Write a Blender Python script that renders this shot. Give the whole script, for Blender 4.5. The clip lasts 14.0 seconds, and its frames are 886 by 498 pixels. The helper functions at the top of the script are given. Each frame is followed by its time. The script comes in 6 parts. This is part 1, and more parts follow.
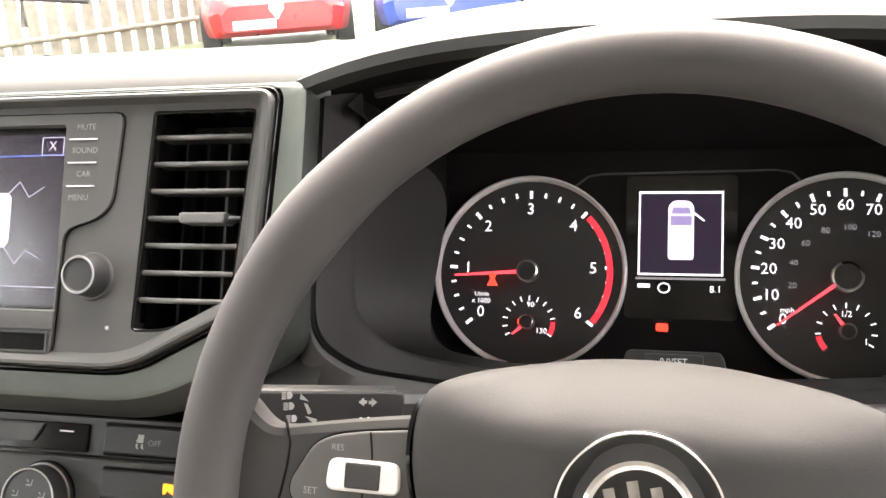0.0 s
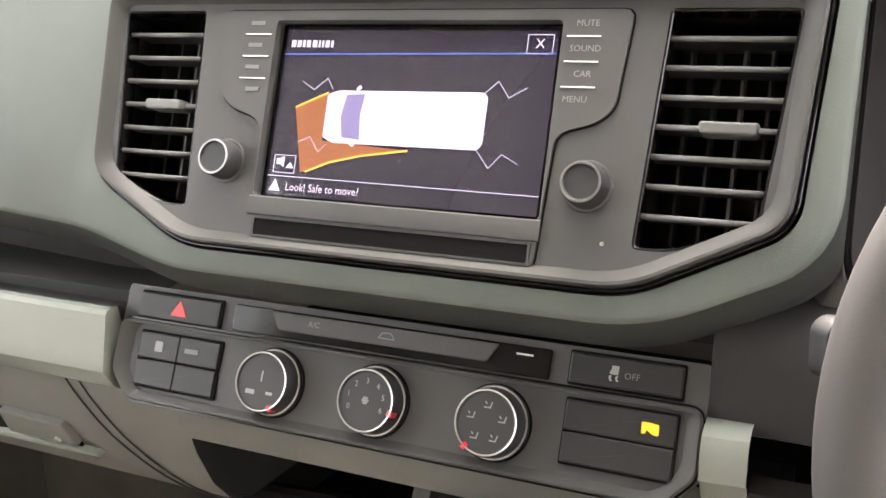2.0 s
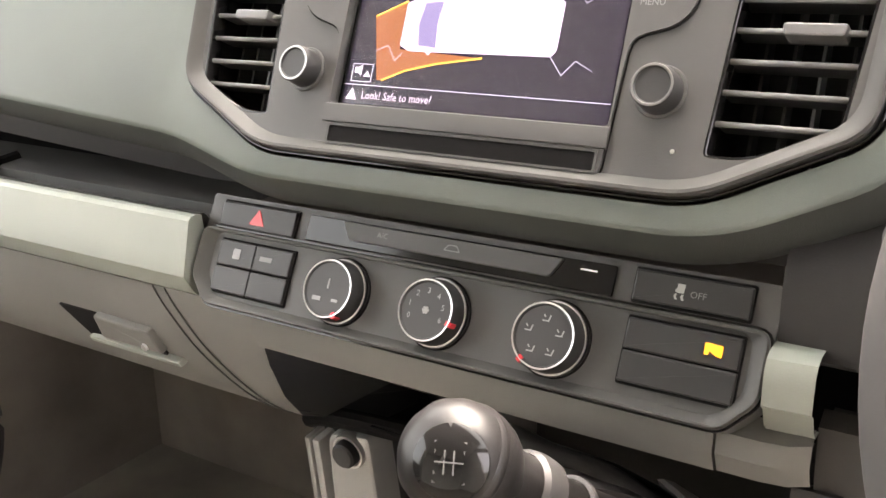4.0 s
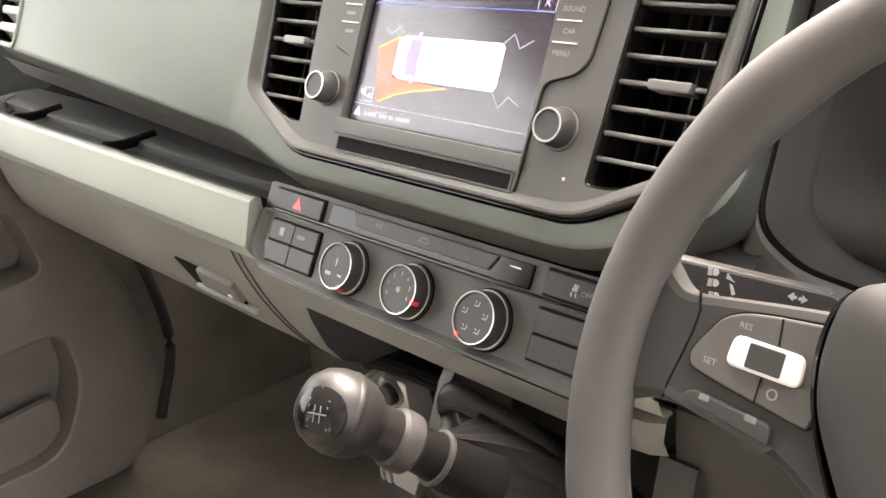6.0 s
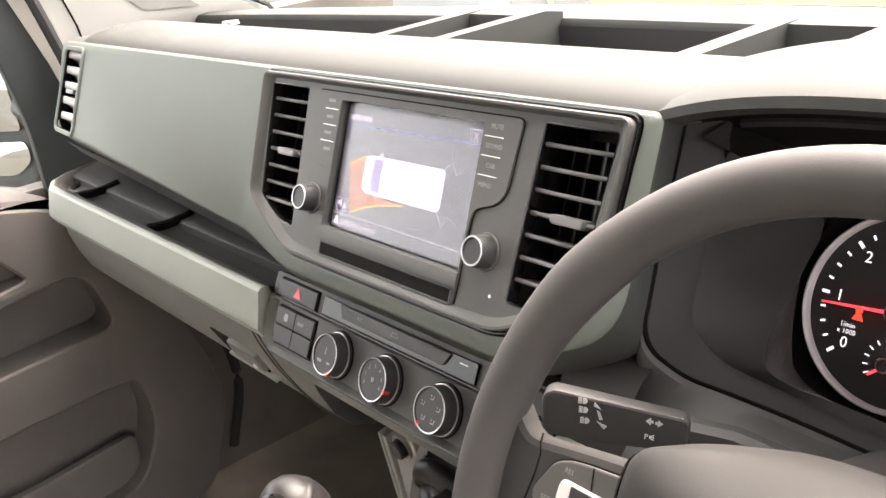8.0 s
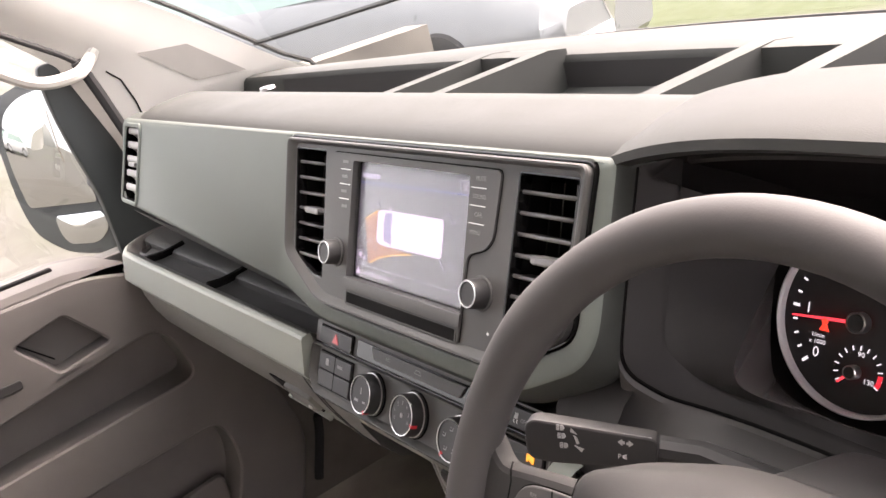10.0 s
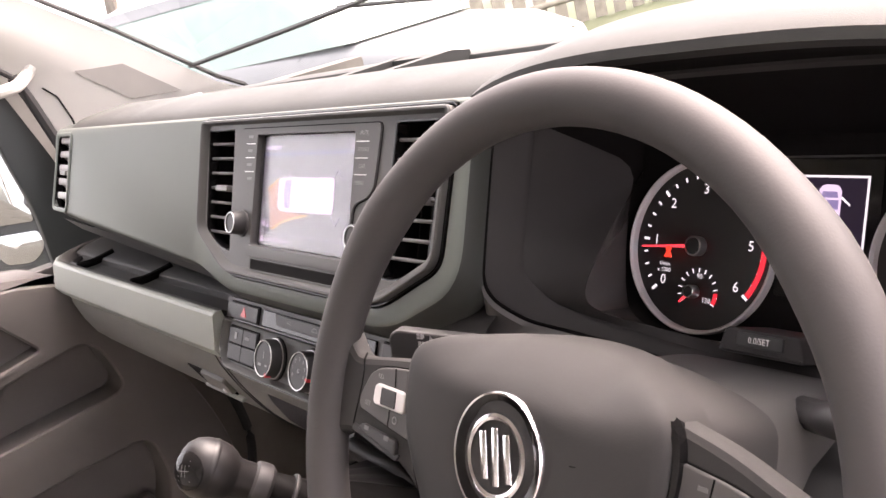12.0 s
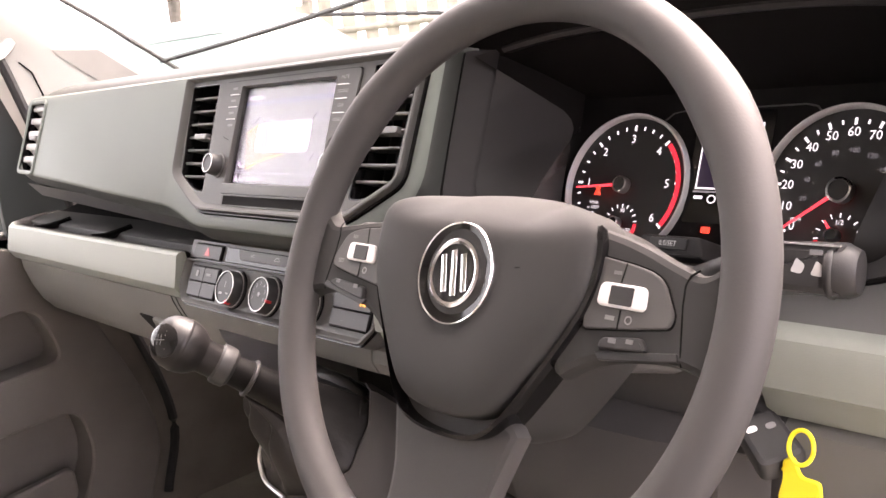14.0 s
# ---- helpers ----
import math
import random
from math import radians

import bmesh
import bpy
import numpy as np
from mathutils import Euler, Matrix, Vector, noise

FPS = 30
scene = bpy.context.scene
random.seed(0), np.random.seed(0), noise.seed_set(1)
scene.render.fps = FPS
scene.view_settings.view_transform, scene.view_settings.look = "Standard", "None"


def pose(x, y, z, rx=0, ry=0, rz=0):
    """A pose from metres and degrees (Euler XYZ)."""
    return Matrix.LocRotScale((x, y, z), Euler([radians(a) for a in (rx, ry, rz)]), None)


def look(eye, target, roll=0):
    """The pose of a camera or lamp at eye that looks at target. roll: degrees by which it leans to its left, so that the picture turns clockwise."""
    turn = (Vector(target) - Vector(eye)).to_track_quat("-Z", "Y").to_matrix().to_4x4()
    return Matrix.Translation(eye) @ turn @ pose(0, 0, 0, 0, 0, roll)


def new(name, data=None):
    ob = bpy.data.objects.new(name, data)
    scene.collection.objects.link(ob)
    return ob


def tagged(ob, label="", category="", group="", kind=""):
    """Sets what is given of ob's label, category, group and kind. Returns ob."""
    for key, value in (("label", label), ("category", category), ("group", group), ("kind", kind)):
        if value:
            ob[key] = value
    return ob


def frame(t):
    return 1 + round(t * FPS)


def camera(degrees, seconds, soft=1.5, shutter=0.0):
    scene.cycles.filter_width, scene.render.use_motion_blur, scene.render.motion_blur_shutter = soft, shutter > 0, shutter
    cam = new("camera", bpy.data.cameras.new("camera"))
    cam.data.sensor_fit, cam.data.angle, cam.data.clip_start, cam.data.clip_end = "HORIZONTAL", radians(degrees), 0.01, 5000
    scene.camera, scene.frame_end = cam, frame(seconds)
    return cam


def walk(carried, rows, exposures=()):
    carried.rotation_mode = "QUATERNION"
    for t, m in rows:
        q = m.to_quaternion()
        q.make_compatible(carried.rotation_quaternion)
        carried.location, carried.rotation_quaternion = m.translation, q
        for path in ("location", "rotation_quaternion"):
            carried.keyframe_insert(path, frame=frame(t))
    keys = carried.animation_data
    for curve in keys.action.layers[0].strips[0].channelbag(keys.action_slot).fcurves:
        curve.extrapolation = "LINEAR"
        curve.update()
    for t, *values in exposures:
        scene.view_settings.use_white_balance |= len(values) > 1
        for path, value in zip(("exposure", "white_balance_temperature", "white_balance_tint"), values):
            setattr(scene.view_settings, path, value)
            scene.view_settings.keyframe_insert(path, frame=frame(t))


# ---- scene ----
cam = camera(49.7, 14.0)
PATH = [
    (0, (0.0008, -0.0038, 1.7967), (-0.5372, 1.8335, 1.2180), -4.15),
    (0.5, (-0.0719, 0.0113, 1.7951), (-0.6082, 1.8514, 1.2239), -4.01),
    (1, (-0.1389, 0.0094, 1.7872), (-0.7261, 1.8284, 1.1986), -3.96),
    (1.5, (-0.1852, -0.0080, 1.7693), (-0.8782, 1.7724, 1.1778), -2.79),
    (2, (-0.2063, -0.0291, 1.7550), (-1.0151, 1.7018, 1.1636), -1.85),
    (2.5, (-0.2238, -0.0310, 1.7268), (-1.1060, 1.6600, 1.1248), -0.98),
    (3, (-0.2264, -0.0255, 1.7030), (-1.1481, 1.6422, 1.0955), -0.79),
    (5.5, (-0.0148, -0.0073, 1.7338), (-1.3063, 1.3684, 1.0708), -2.21),
    (6, (0.0237, -0.0025, 1.7804), (-1.3364, 1.2783, 1.0666), -3.09),
    (6.5, (0.0604, 0.0010, 1.8157), (-1.3669, 1.2258, 1.1354), -3.85),
    (7, (0.0918, 0.0063, 1.8382), (-1.3606, 1.2202, 1.1928), -3.55),
    (7.5, (0.1261, 0.0265, 1.8622), (-1.3466, 1.1922, 1.1749), -5.59),
    (8, (0.1425, 0.0491, 1.8853), (-1.3532, 1.1633, 1.1632), -7.94),
    (8.5, (0.1507, 0.0652, 1.9029), (-1.3535, 1.1565, 1.1636), -10.22),
    (9, (0.1704, 0.0791, 1.9237), (-1.3731, 1.1156, 1.1868), -12.68),
    (11.5, (0.3130, 0.0741, 1.8561), (-1.3438, 1.0602, 1.3244), -15.92),
    (12, (0.3249, 0.0646, 1.8244), (-1.2648, 1.1530, 1.2875), -14.10),
    (12.5, (0.3431, 0.0403, 1.8027), (-1.2197, 1.1814, 1.2972), -11.90),
    (13, (0.3659, -0.0046, 1.7780), (-1.1637, 1.1963, 1.3109), -9.63),
    (13.5, (0.3844, -0.0337, 1.7518), (-1.1264, 1.2049, 1.3237), -8.20),
    (14, (0.4054, -0.0621, 1.7297), (-1.0960, 1.1959, 1.3253), -7.33),
]
from mathutils.bvhtree import BVHTree
EXPOSURE = 3.75
GLOW = 2 ** (2.6 - EXPOSURE)      # displays and lamps against the daylight
walk(cam, [(t, look(eye, target, roll)) for t, eye, target, roll in PATH],
     exposures=[(t, EXPOSURE + e, k, n) for t, e, k, n in ((0.0, 0.57, 6850, 16), (1.5, 0.56, 6850, 16), (3.0, 0.76, 6950, 18), (5.5, 0.85, 7150, 18), (6.5, 0.56, 7150, 18), (7.5, 0.37, 7000, 18), (9.0, 0.06, 6900, 22), (11.5, -0.24, 6850, 27), (12.5, 0.13, 7000, 29), (14.0, 0.42, 7050, 28))])

# ---- light: bright overcast sky, the driver's door stands open ----
world = bpy.data.worlds.new("overcast_sky")
scene.world = world
world.use_nodes = True
wn = world.node_tree
sky = wn.nodes.new("ShaderNodeTexSky")
sky.sky_type, sky.sun_disc = "NISHITA", False
sky.sun_elevation, sky.sun_rotation = radians(56), radians(-3)
sky.air_density, sky.dust_density, sky.ozone_density = 0.2, 9.0, 0.0
cloud = wn.nodes.new("ShaderNodeMix")      # an even cloud cover over the clear sky's gradient
cloud.data_type = "RGBA"
cloud.inputs["Factor"].default_value = 0.5
cloud.inputs["B"].default_value = (4.0, 4.05, 4.1, 1)
wn.links.new(sky.outputs["Color"], cloud.inputs["A"])
wn.links.new(cloud.outputs["Result"], wn.nodes["Background"].inputs["Color"])
wn.nodes["Background"].inputs["Strength"].default_value = 0.225
sun = new("sun", bpy.data.lights.new("sun", "SUN"))
sun.data.energy, sun.data.angle, sun.data.color = 0.24, radians(60), (1.0, 0.96, 0.9)
sun.matrix_world = pose(0, 0, 6, 34, 0, 183)


# ---- materials ----
def grained(name, colour, rough=0.55, grain=0.25, size=900.0, cloud=0.12, metal=0.0, coat=0.0, spec=0.5):
    """A moulded surface: fine grain in the relief and soft uneven wear in colour and gloss."""
    m = bpy.data.materials.new(name)
    m.use_nodes = True
    t = m.node_tree
    b = t.nodes["Principled BSDF"]
    tc = t.nodes.new("ShaderNodeTexCoord")
    fine = t.nodes.new("ShaderNodeTexNoise")
    fine.inputs["Scale"].default_value, fine.inputs["Detail"].default_value = size, 3.0
    wide = t.nodes.new("ShaderNodeTexNoise")
    wide.inputs["Scale"].default_value, wide.inputs["Detail"].default_value = 9.0, 5.0
    for n in (fine, wide):
        t.links.new(tc.outputs["Object"], n.inputs["Vector"])
    ramp = t.nodes.new("ShaderNodeMapRange")
    ramp.inputs["From Min"].default_value, ramp.inputs["From Max"].default_value = 0.3, 0.7
    ramp.inputs["To Min"].default_value, ramp.inputs["To Max"].default_value = 1 - cloud, 1 + cloud
    t.links.new(wide.outputs["Fac"], ramp.inputs["Value"])
    tint = t.nodes.new("ShaderNodeVectorMath")
    tint.operation = "SCALE"
    tint.inputs[0].default_value = colour
    t.links.new(ramp.outputs["Result"], tint.inputs["Scale"])
    t.links.new(tint.outputs["Vector"], b.inputs["Base Color"])
    worn = t.nodes.new("ShaderNodeMapRange")
    worn.inputs["From Min"].default_value, worn.inputs["From Max"].default_value = 0.3, 0.7
    worn.inputs["To Min"].default_value, worn.inputs["To Max"].default_value = rough * 0.9, min(1.0, rough * 1.1)
    t.links.new(wide.outputs["Fac"], worn.inputs["Value"])
    t.links.new(worn.outputs["Result"], b.inputs["Roughness"])
    b.inputs["Metallic"].default_value = metal
    b.inputs["Coat Weight"].default_value = coat
    b.inputs["Specular IOR Level"].default_value = spec
    if grain:
        bump = t.nodes.new("ShaderNodeBump")
        bump.inputs["Strength"].default_value, bump.inputs["Distance"].default_value = grain, 0.0004
        t.links.new(fine.outputs["Fac"], bump.inputs["Height"])
        t.links.new(bump.outputs["Normal"], b.inputs["Normal"])
    return m


def lit(name, colour, strength, rough=0.25):
    """A backlit sign or a display: it gives off light under a smooth cover."""
    m = bpy.data.materials.new(name)
    m.use_nodes = True
    b = m.node_tree.nodes["Principled BSDF"]
    b.inputs["Base Color"].default_value = (0.02, 0.02, 0.021, 1)
    b.inputs["Specular IOR Level"].default_value = 0.4
    b.inputs["Roughness"].default_value = rough
    b.inputs["Emission Color"].default_value = (*colour, 1)
    b.inputs["Emission Strength"].default_value = strength * GLOW
    return m


def clear(name, colour=(1, 1, 1), rough=0.0, see=0.85):
    """Thin clear glass: mostly open, with a mirror gloss on top."""
    m = bpy.data.materials.new(name)
    m.use_nodes = True
    t = m.node_tree
    t.nodes.remove(t.nodes["Principled BSDF"])
    a, g, mix = (t.nodes.new(k) for k in ("ShaderNodeBsdfTransparent", "ShaderNodeBsdfGlossy", "ShaderNodeMixShader"))
    a.inputs["Color"].default_value = (*colour, 1)
    g.inputs["Roughness"].default_value = rough
    mix.inputs["Fac"].default_value = 1 - see
    t.links.new(a.outputs["BSDF"], mix.inputs[1])
    t.links.new(g.outputs["BSDF"], mix.inputs[2])
    t.links.new(mix.outputs["Shader"], t.nodes["Material Output"].inputs["Surface"])
    return m


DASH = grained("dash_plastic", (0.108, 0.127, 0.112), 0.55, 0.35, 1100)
# dash plastic darkened by the shade where the panel rolls under
DASHSHADE = grained("dash_plastic_shaded", (0.036, 0.040, 0.036), 0.6, 0.35, 1100, spec=0.3)
PAD = grained("dash_top_plastic", (0.0335, 0.0355, 0.0330), 0.62, 0.35, 1100, spec=0.21)
PANEL = grained("centre_panel_plastic", (0.061, 0.0605, 0.0585), 0.5, 0.2, 1300, spec=0.4)
BEZEL = grained("bezel_plastic", (0.055, 0.055, 0.052), 0.5, 0.15, 1300, spec=0.3)
STRIP = grained("pale_grey_plastic", (0.217, 0.234, 0.207), 0.5, 0.3, 1000, 0.06)
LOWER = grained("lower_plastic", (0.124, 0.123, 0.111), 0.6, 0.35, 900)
SOFT = grained("wheel_rim_foam", (0.0510, 0.0498, 0.0485), 0.6, 0.16, 700, 0.08, spec=0.25)
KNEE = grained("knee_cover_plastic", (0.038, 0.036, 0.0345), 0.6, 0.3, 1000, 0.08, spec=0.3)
COVER = grained("airbag_cover", (0.0330, 0.0330, 0.0322), 0.62, 0.15, 1100, 0.06, spec=0.18)
# near-black that holds the shade of hollows; also used for seams and small marks
DARK = grained("black_and_hollow_shade", (0.0085, 0.0080, 0.0080), 0.8, 0.1, 600, spec=0.06)
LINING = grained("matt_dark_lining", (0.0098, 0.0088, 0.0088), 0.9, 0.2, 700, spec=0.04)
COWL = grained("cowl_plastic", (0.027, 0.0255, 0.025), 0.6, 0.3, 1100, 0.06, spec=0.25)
# cowl plastic made paler and glossier for daylight falling on the inner slope
COWLLIT = grained("cowl_plastic_lit", (0.100, 0.096, 0.093), 0.22, 0.05, 1100, 0.06, spec=0.7)
SHROUD = grained("shroud_plastic", (0.066, 0.064, 0.061), 0.55, 0.25, 1000, 0.08)
MATT = grained("black_plastic", (0.0192, 0.0192, 0.0192), 0.5, 0.2, 1100)
# paler plastic for vent edges that catch the light
SLAT = grained("lit_slat_plastic", (0.115, 0.115, 0.112), 0.35, 0.05, 900)
GLOSS = grained("gloss_black", (0.006, 0.006, 0.006), 0.1, 0.0, 500, 0.05, spec=0.3)
CHROME = grained("chrome", (0.75, 0.75, 0.76), 0.12, 0.0, 500, 0.04, metal=1.0)
KNOBRING = grained("dull_silver", (0.36, 0.36, 0.355), 0.32, 0.05, 900, 0.05, metal=1.0)
SATIN = grained("satin_chrome", (0.6, 0.6, 0.59), 0.3, 0.05, 900, 0.05, metal=1.0)
DIALRING = grained("dial_ring_silver", (0.58, 0.58, 0.58), 0.3, 0.0, 900, 0.05)
SILVER = grained("silver_paint", (0.30, 0.30, 0.29), 0.35, 0.05, 900, 0.05, metal=0.3)
RUBBER = grained("rubber", (0.015, 0.015, 0.015), 0.8, 0.3, 400)
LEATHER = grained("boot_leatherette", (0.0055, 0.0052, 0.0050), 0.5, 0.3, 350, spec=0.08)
GAITER = grained("black_leatherette", (0.0115, 0.0108, 0.0103), 0.42, 0.5, 350, spec=0.3)
CARPET = grained("carpet", (0.105, 0.096, 0.083), 0.95, 1.0, 500, 0.25)
FLOORMAT = grained("floor_mat", (0.125, 0.116, 0.098), 0.9, 0.8, 300, 0.25)
SWITCH = grained("switch_plastic", (0.021, 0.021, 0.0208), 0.45, 0.15, 1100, spec=0.4)
CONSOLE = grained("console_plastic", (0.088, 0.084, 0.078), 0.6, 0.35, 900)
DOORCARD = grained("door_plastic", (0.096, 0.0885, 0.083), 0.6, 0.35, 900)
PILLAR = grained("pillar_trim", (0.375, 0.365, 0.335), 0.7, 0.3, 800, 0.05)
CLOTH = grained("headlining", (0.609, 0.5945, 0.5655), 0.95, 0.8, 900, 0.06)
DIMPRINT = grained("dim_print", (0.13, 0.13, 0.13), 0.5, 0.0, 500, 0.03)
KNOBBLACK = grained("satin_black", (0.0085, 0.0082, 0.0080), 0.36, 0.1, 700, 0.1, spec=0.28)
PALESLAT = grained("pale_slat", (0.32, 0.32, 0.31), 0.4, 0.1, 900)
WHITE = grained("white_print", (0.75, 0.75, 0.74), 0.5, 0.0, 500, 0.03)
SYMBOL = grained("symbol_print", (0.42, 0.42, 0.41), 0.5, 0.0, 500, 0.03)
GREYPRINT = grained("grey_print", (0.21, 0.21, 0.21), 0.5, 0.0, 500, 0.03)
WHITEBTN = grained("silver_switch", (0.58, 0.58, 0.57), 0.3, 0.05, 900, 0.03)
REDPLASTIC = grained("red_plastic", (0.55, 0.02, 0.03), 0.4, 0.0, 500, 0.05)
YELLOW = grained("yellow_tag", (0.85, 0.68, 0.02), 0.4, 0.1, 300, 0.05)
BODYGREEN = grained("van_paint", (0.012, 0.017, 0.017), 0.5, 0.0, 300, 0.05)
MIRROR = grained("mirror_silver", (0.42, 0.43, 0.43), 0.01, 0.0, 300, 0.0, metal=1.0)
CARGLASS = grained("tinted_car_glass", (0.20, 0.27, 0.245), 0.12, 0.0, 300, 0.05)
GLASS = clear("window_glass", (0.64, 0.69, 0.665), 0.0, 0.87)
SCREEN = lit("screen_ground", (0.10, 0.07, 0.15), 0.032, 0.14)
SCREEN.node_tree.nodes["Principled BSDF"].inputs["Specular IOR Level"].default_value = 0.65
SCREEN.node_tree.nodes["Principled BSDF"].inputs["Coat Weight"].default_value = 0.12
SCREEN.node_tree.nodes["Principled BSDF"].inputs["Coat Roughness"].default_value = 0.1
SCREENGLASS = clear("screen_cover_glass", (0.97, 0.97, 0.97), 0.38)
gl = SCREENGLASS.node_tree
fr = gl.nodes.new("ShaderNodeLayerWeight")
fr.inputs["Blend"].default_value = 0.5
rise, less = gl.nodes.new("ShaderNodeMath"), gl.nodes.new("ShaderNodeMath")
rise.operation, less.operation = "POWER", "MULTIPLY"
rise.inputs[1].default_value, less.inputs[1].default_value = 4.0, 0.75
gl.links.new(fr.outputs["Facing"], rise.inputs[0])
gl.links.new(rise.outputs["Value"], less.inputs[0])
gl.links.new(less.outputs["Value"], gl.nodes["Mix Shader"].inputs["Fac"])
DISPLAY = lit("cluster_display_ground", (0.10, 0.06, 0.14), 0.03, 0.4)
DISPLAY.node_tree.nodes["Principled BSDF"].inputs["Specular IOR Level"].default_value = 0.1
SCREENWHITE = lit("screen_white", (0.90, 0.76, 1.0), 0.19, 0.2)
SCREENGLASSY = lit("screen_windows", (0.2, 0.17, 0.33), 0.25, 0.2)
SCREENORANGE = lit("screen_orange", (0.75, 0.25, 0.08), 0.09, 0.2)
SCREENAMBER = lit("screen_amber", (1.0, 0.55, 0.08), 0.22, 0.2)
SCREENBLUE = lit("screen_blue", (0.12, 0.2, 0.8), 0.14, 0.2)
SCREENLINE = lit("screen_line", (0.8, 0.75, 1.0), 0.15, 0.2)
DIALWHITE = lit("dial_white", (0.95, 0.95, 1.0), 0.2, 0.3)
DIALDIM = lit("dial_dim", (0.7, 0.7, 0.75), 0.05, 0.3)
DIALRED = lit("dial_red", (1.0, 0.03, 0.05), 0.2, 0.3)
NEEDLE = lit("needle_red", (1.0, 0.06, 0.08), 0.28, 0.3)
WARNRED = lit("warning_red", (1.0, 0.06, 0.03), 0.25, 0.3)
WARNAMBER = lit("warning_amber", (1.0, 0.36, 0.012), 0.30, 0.3)
HAZARDRED = lit("hazard_red", (1.0, 0.03, 0.035), 0.09, 0.3)


# ---- mesh tools ----
LETTERS = {}


def prepare_letters(words):
    """All lettering as flat meshes, 1 high, centred, made while the scene is still empty."""
    made = []
    for w in words:
        c = bpy.data.curves.new("lettering", "FONT")
        c.body, c.align_x, c.align_y, c.resolution_u = w, "CENTER", "CENTER", 2
        made.append((w, new("lettering", c)))
    dg = bpy.context.evaluated_depsgraph_get()
    dg.update()
    for w, o in made:
        LETTERS[w] = bpy.data.meshes.new_from_object(o.evaluated_get(dg))
    for w, o in made:
        c = o.data
        bpy.data.objects.remove(o)
        bpy.data.curves.remove(c)


prepare_letters(["MUTE", "SOUND", "CAR", "MENU", "Look! Safe to move?", "X", "SET", "RES", "0.0/SET", "A/C", "OFF", "mph", "1/min", "x 1000", "1/2", "90", "130",
                 "CNL", "VIEW", "OK", "P", "R", "8.1"] + [str(n) for n in range(0, 7)] + [str(n) for n in range(10, 190, 10)])


def thing(name, base, label, category, group="", kind=""):
    ob = new(name)
    ob.location = base
    ob.empty_display_size = 0.02
    return tagged(ob, label, category, group, kind)


def part(name, bm, mat, parent=None, label="", smooth=True, angle=35):
    """One mesh object from a bmesh in world coordinates, under a thing or a part."""
    bmesh.ops.remove_doubles(bm, verts=bm.verts, dist=1e-6)
    bmesh.ops.recalc_face_normals(bm, faces=bm.faces)
    me = bpy.data.meshes.new(name)
    for f in bm.faces:
        f.smooth = smooth and len(f.verts) <= 4
    for e in bm.edges:
        if smooth and len(e.link_faces) == 2 and e.calc_face_angle(0) > radians(angle):
            e.smooth = False
    bm.to_mesh(me)
    bm.free()
    me.materials.append(mat)
    ob = new(name, me)
    if parent:
        ob.parent = parent
        ob.matrix_parent_inverse = Matrix.Translation(-parent.location)
    return tagged(ob, label)


def word(text, size, at, F, mat, parent, name="lettering", turn=0.0, wide=1.0):
    me = LETTERS[text].copy()
    me.transform(F @ Matrix.Translation(at) @ Matrix.Rotation(turn, 4, "Z") @ Matrix.Diagonal((size * wide, size, size, 1)))
    me.materials.clear()
    me.materials.append(mat)
    ob = new(name, me)
    ob.parent = parent
    ob.matrix_parent_inverse = Matrix.Translation(-parent.location)
    return ob


def slope(y, z, k, x=0.0):
    """A panel's own axes: x to the right, y up along the panel (k: metres forward for each metre up), z out of it to the driver."""
    v = Vector((0, k, 1)).normalized()
    u = Vector((1, 0, 0))
    w = u.cross(v)
    return Matrix(((u.x, v.x, w.x, x), (u.y, v.y, w.y, y), (u.z, v.z, w.z, z), (0, 0, 0, 1)))


def axes(at, w, up=(0, 0, 1)):
    """Axes at a point with z along w."""
    w = Vector(w).normalized()
    u = Vector(up).cross(w).normalized()
    v = w.cross(u)
    return Matrix(((u.x, v.x, w.x, at[0]), (u.y, v.y, w.y, at[1]), (u.z, v.z, w.z, at[2]), (0, 0, 0, 1)))


def rounded(pts, r, seg=4):
    """A closed outline with its corners rounded (r: one radius, or one for each corner)."""
    out, n = [], len(pts)
    rs = r if isinstance(r, (list, tuple)) else [r] * n
    for i in range(n):
        p, a, b = Vector(pts[i]), Vector(pts[i - 1]), Vector(pts[(i + 1) % n])
        d1, d2 = (a - p), (b - p)
        k = min(rs[i], d1.length * 0.49, d2.length * 0.49)
        s, e = p + d1.normalized() * k, p + d2.normalized() * k
        for j in range(seg + 1):
            t = j / seg
            out.append((s * (1 - t) ** 2 + p * (2 * t * (1 - t)) + e * t * t).to_tuple())
    return out


def box2(x0, y0, x1, y1, r=0.0, seg=3):
    p = [(x0, y0), (x1, y0), (x1, y1), (x0, y1)]
    return rounded(p, r, seg) if r else p


def smooth_outline(pts, times=2):
    for _ in range(times):
        out = []
        for i in range(len(pts)):
            a, b = Vector(pts[i]), Vector(pts[(i + 1) % len(pts)])
            out += [(a * 0.75 + b * 0.25).to_tuple(), (a * 0.25 + b * 0.75).to_tuple()]
        pts = out
    return pts


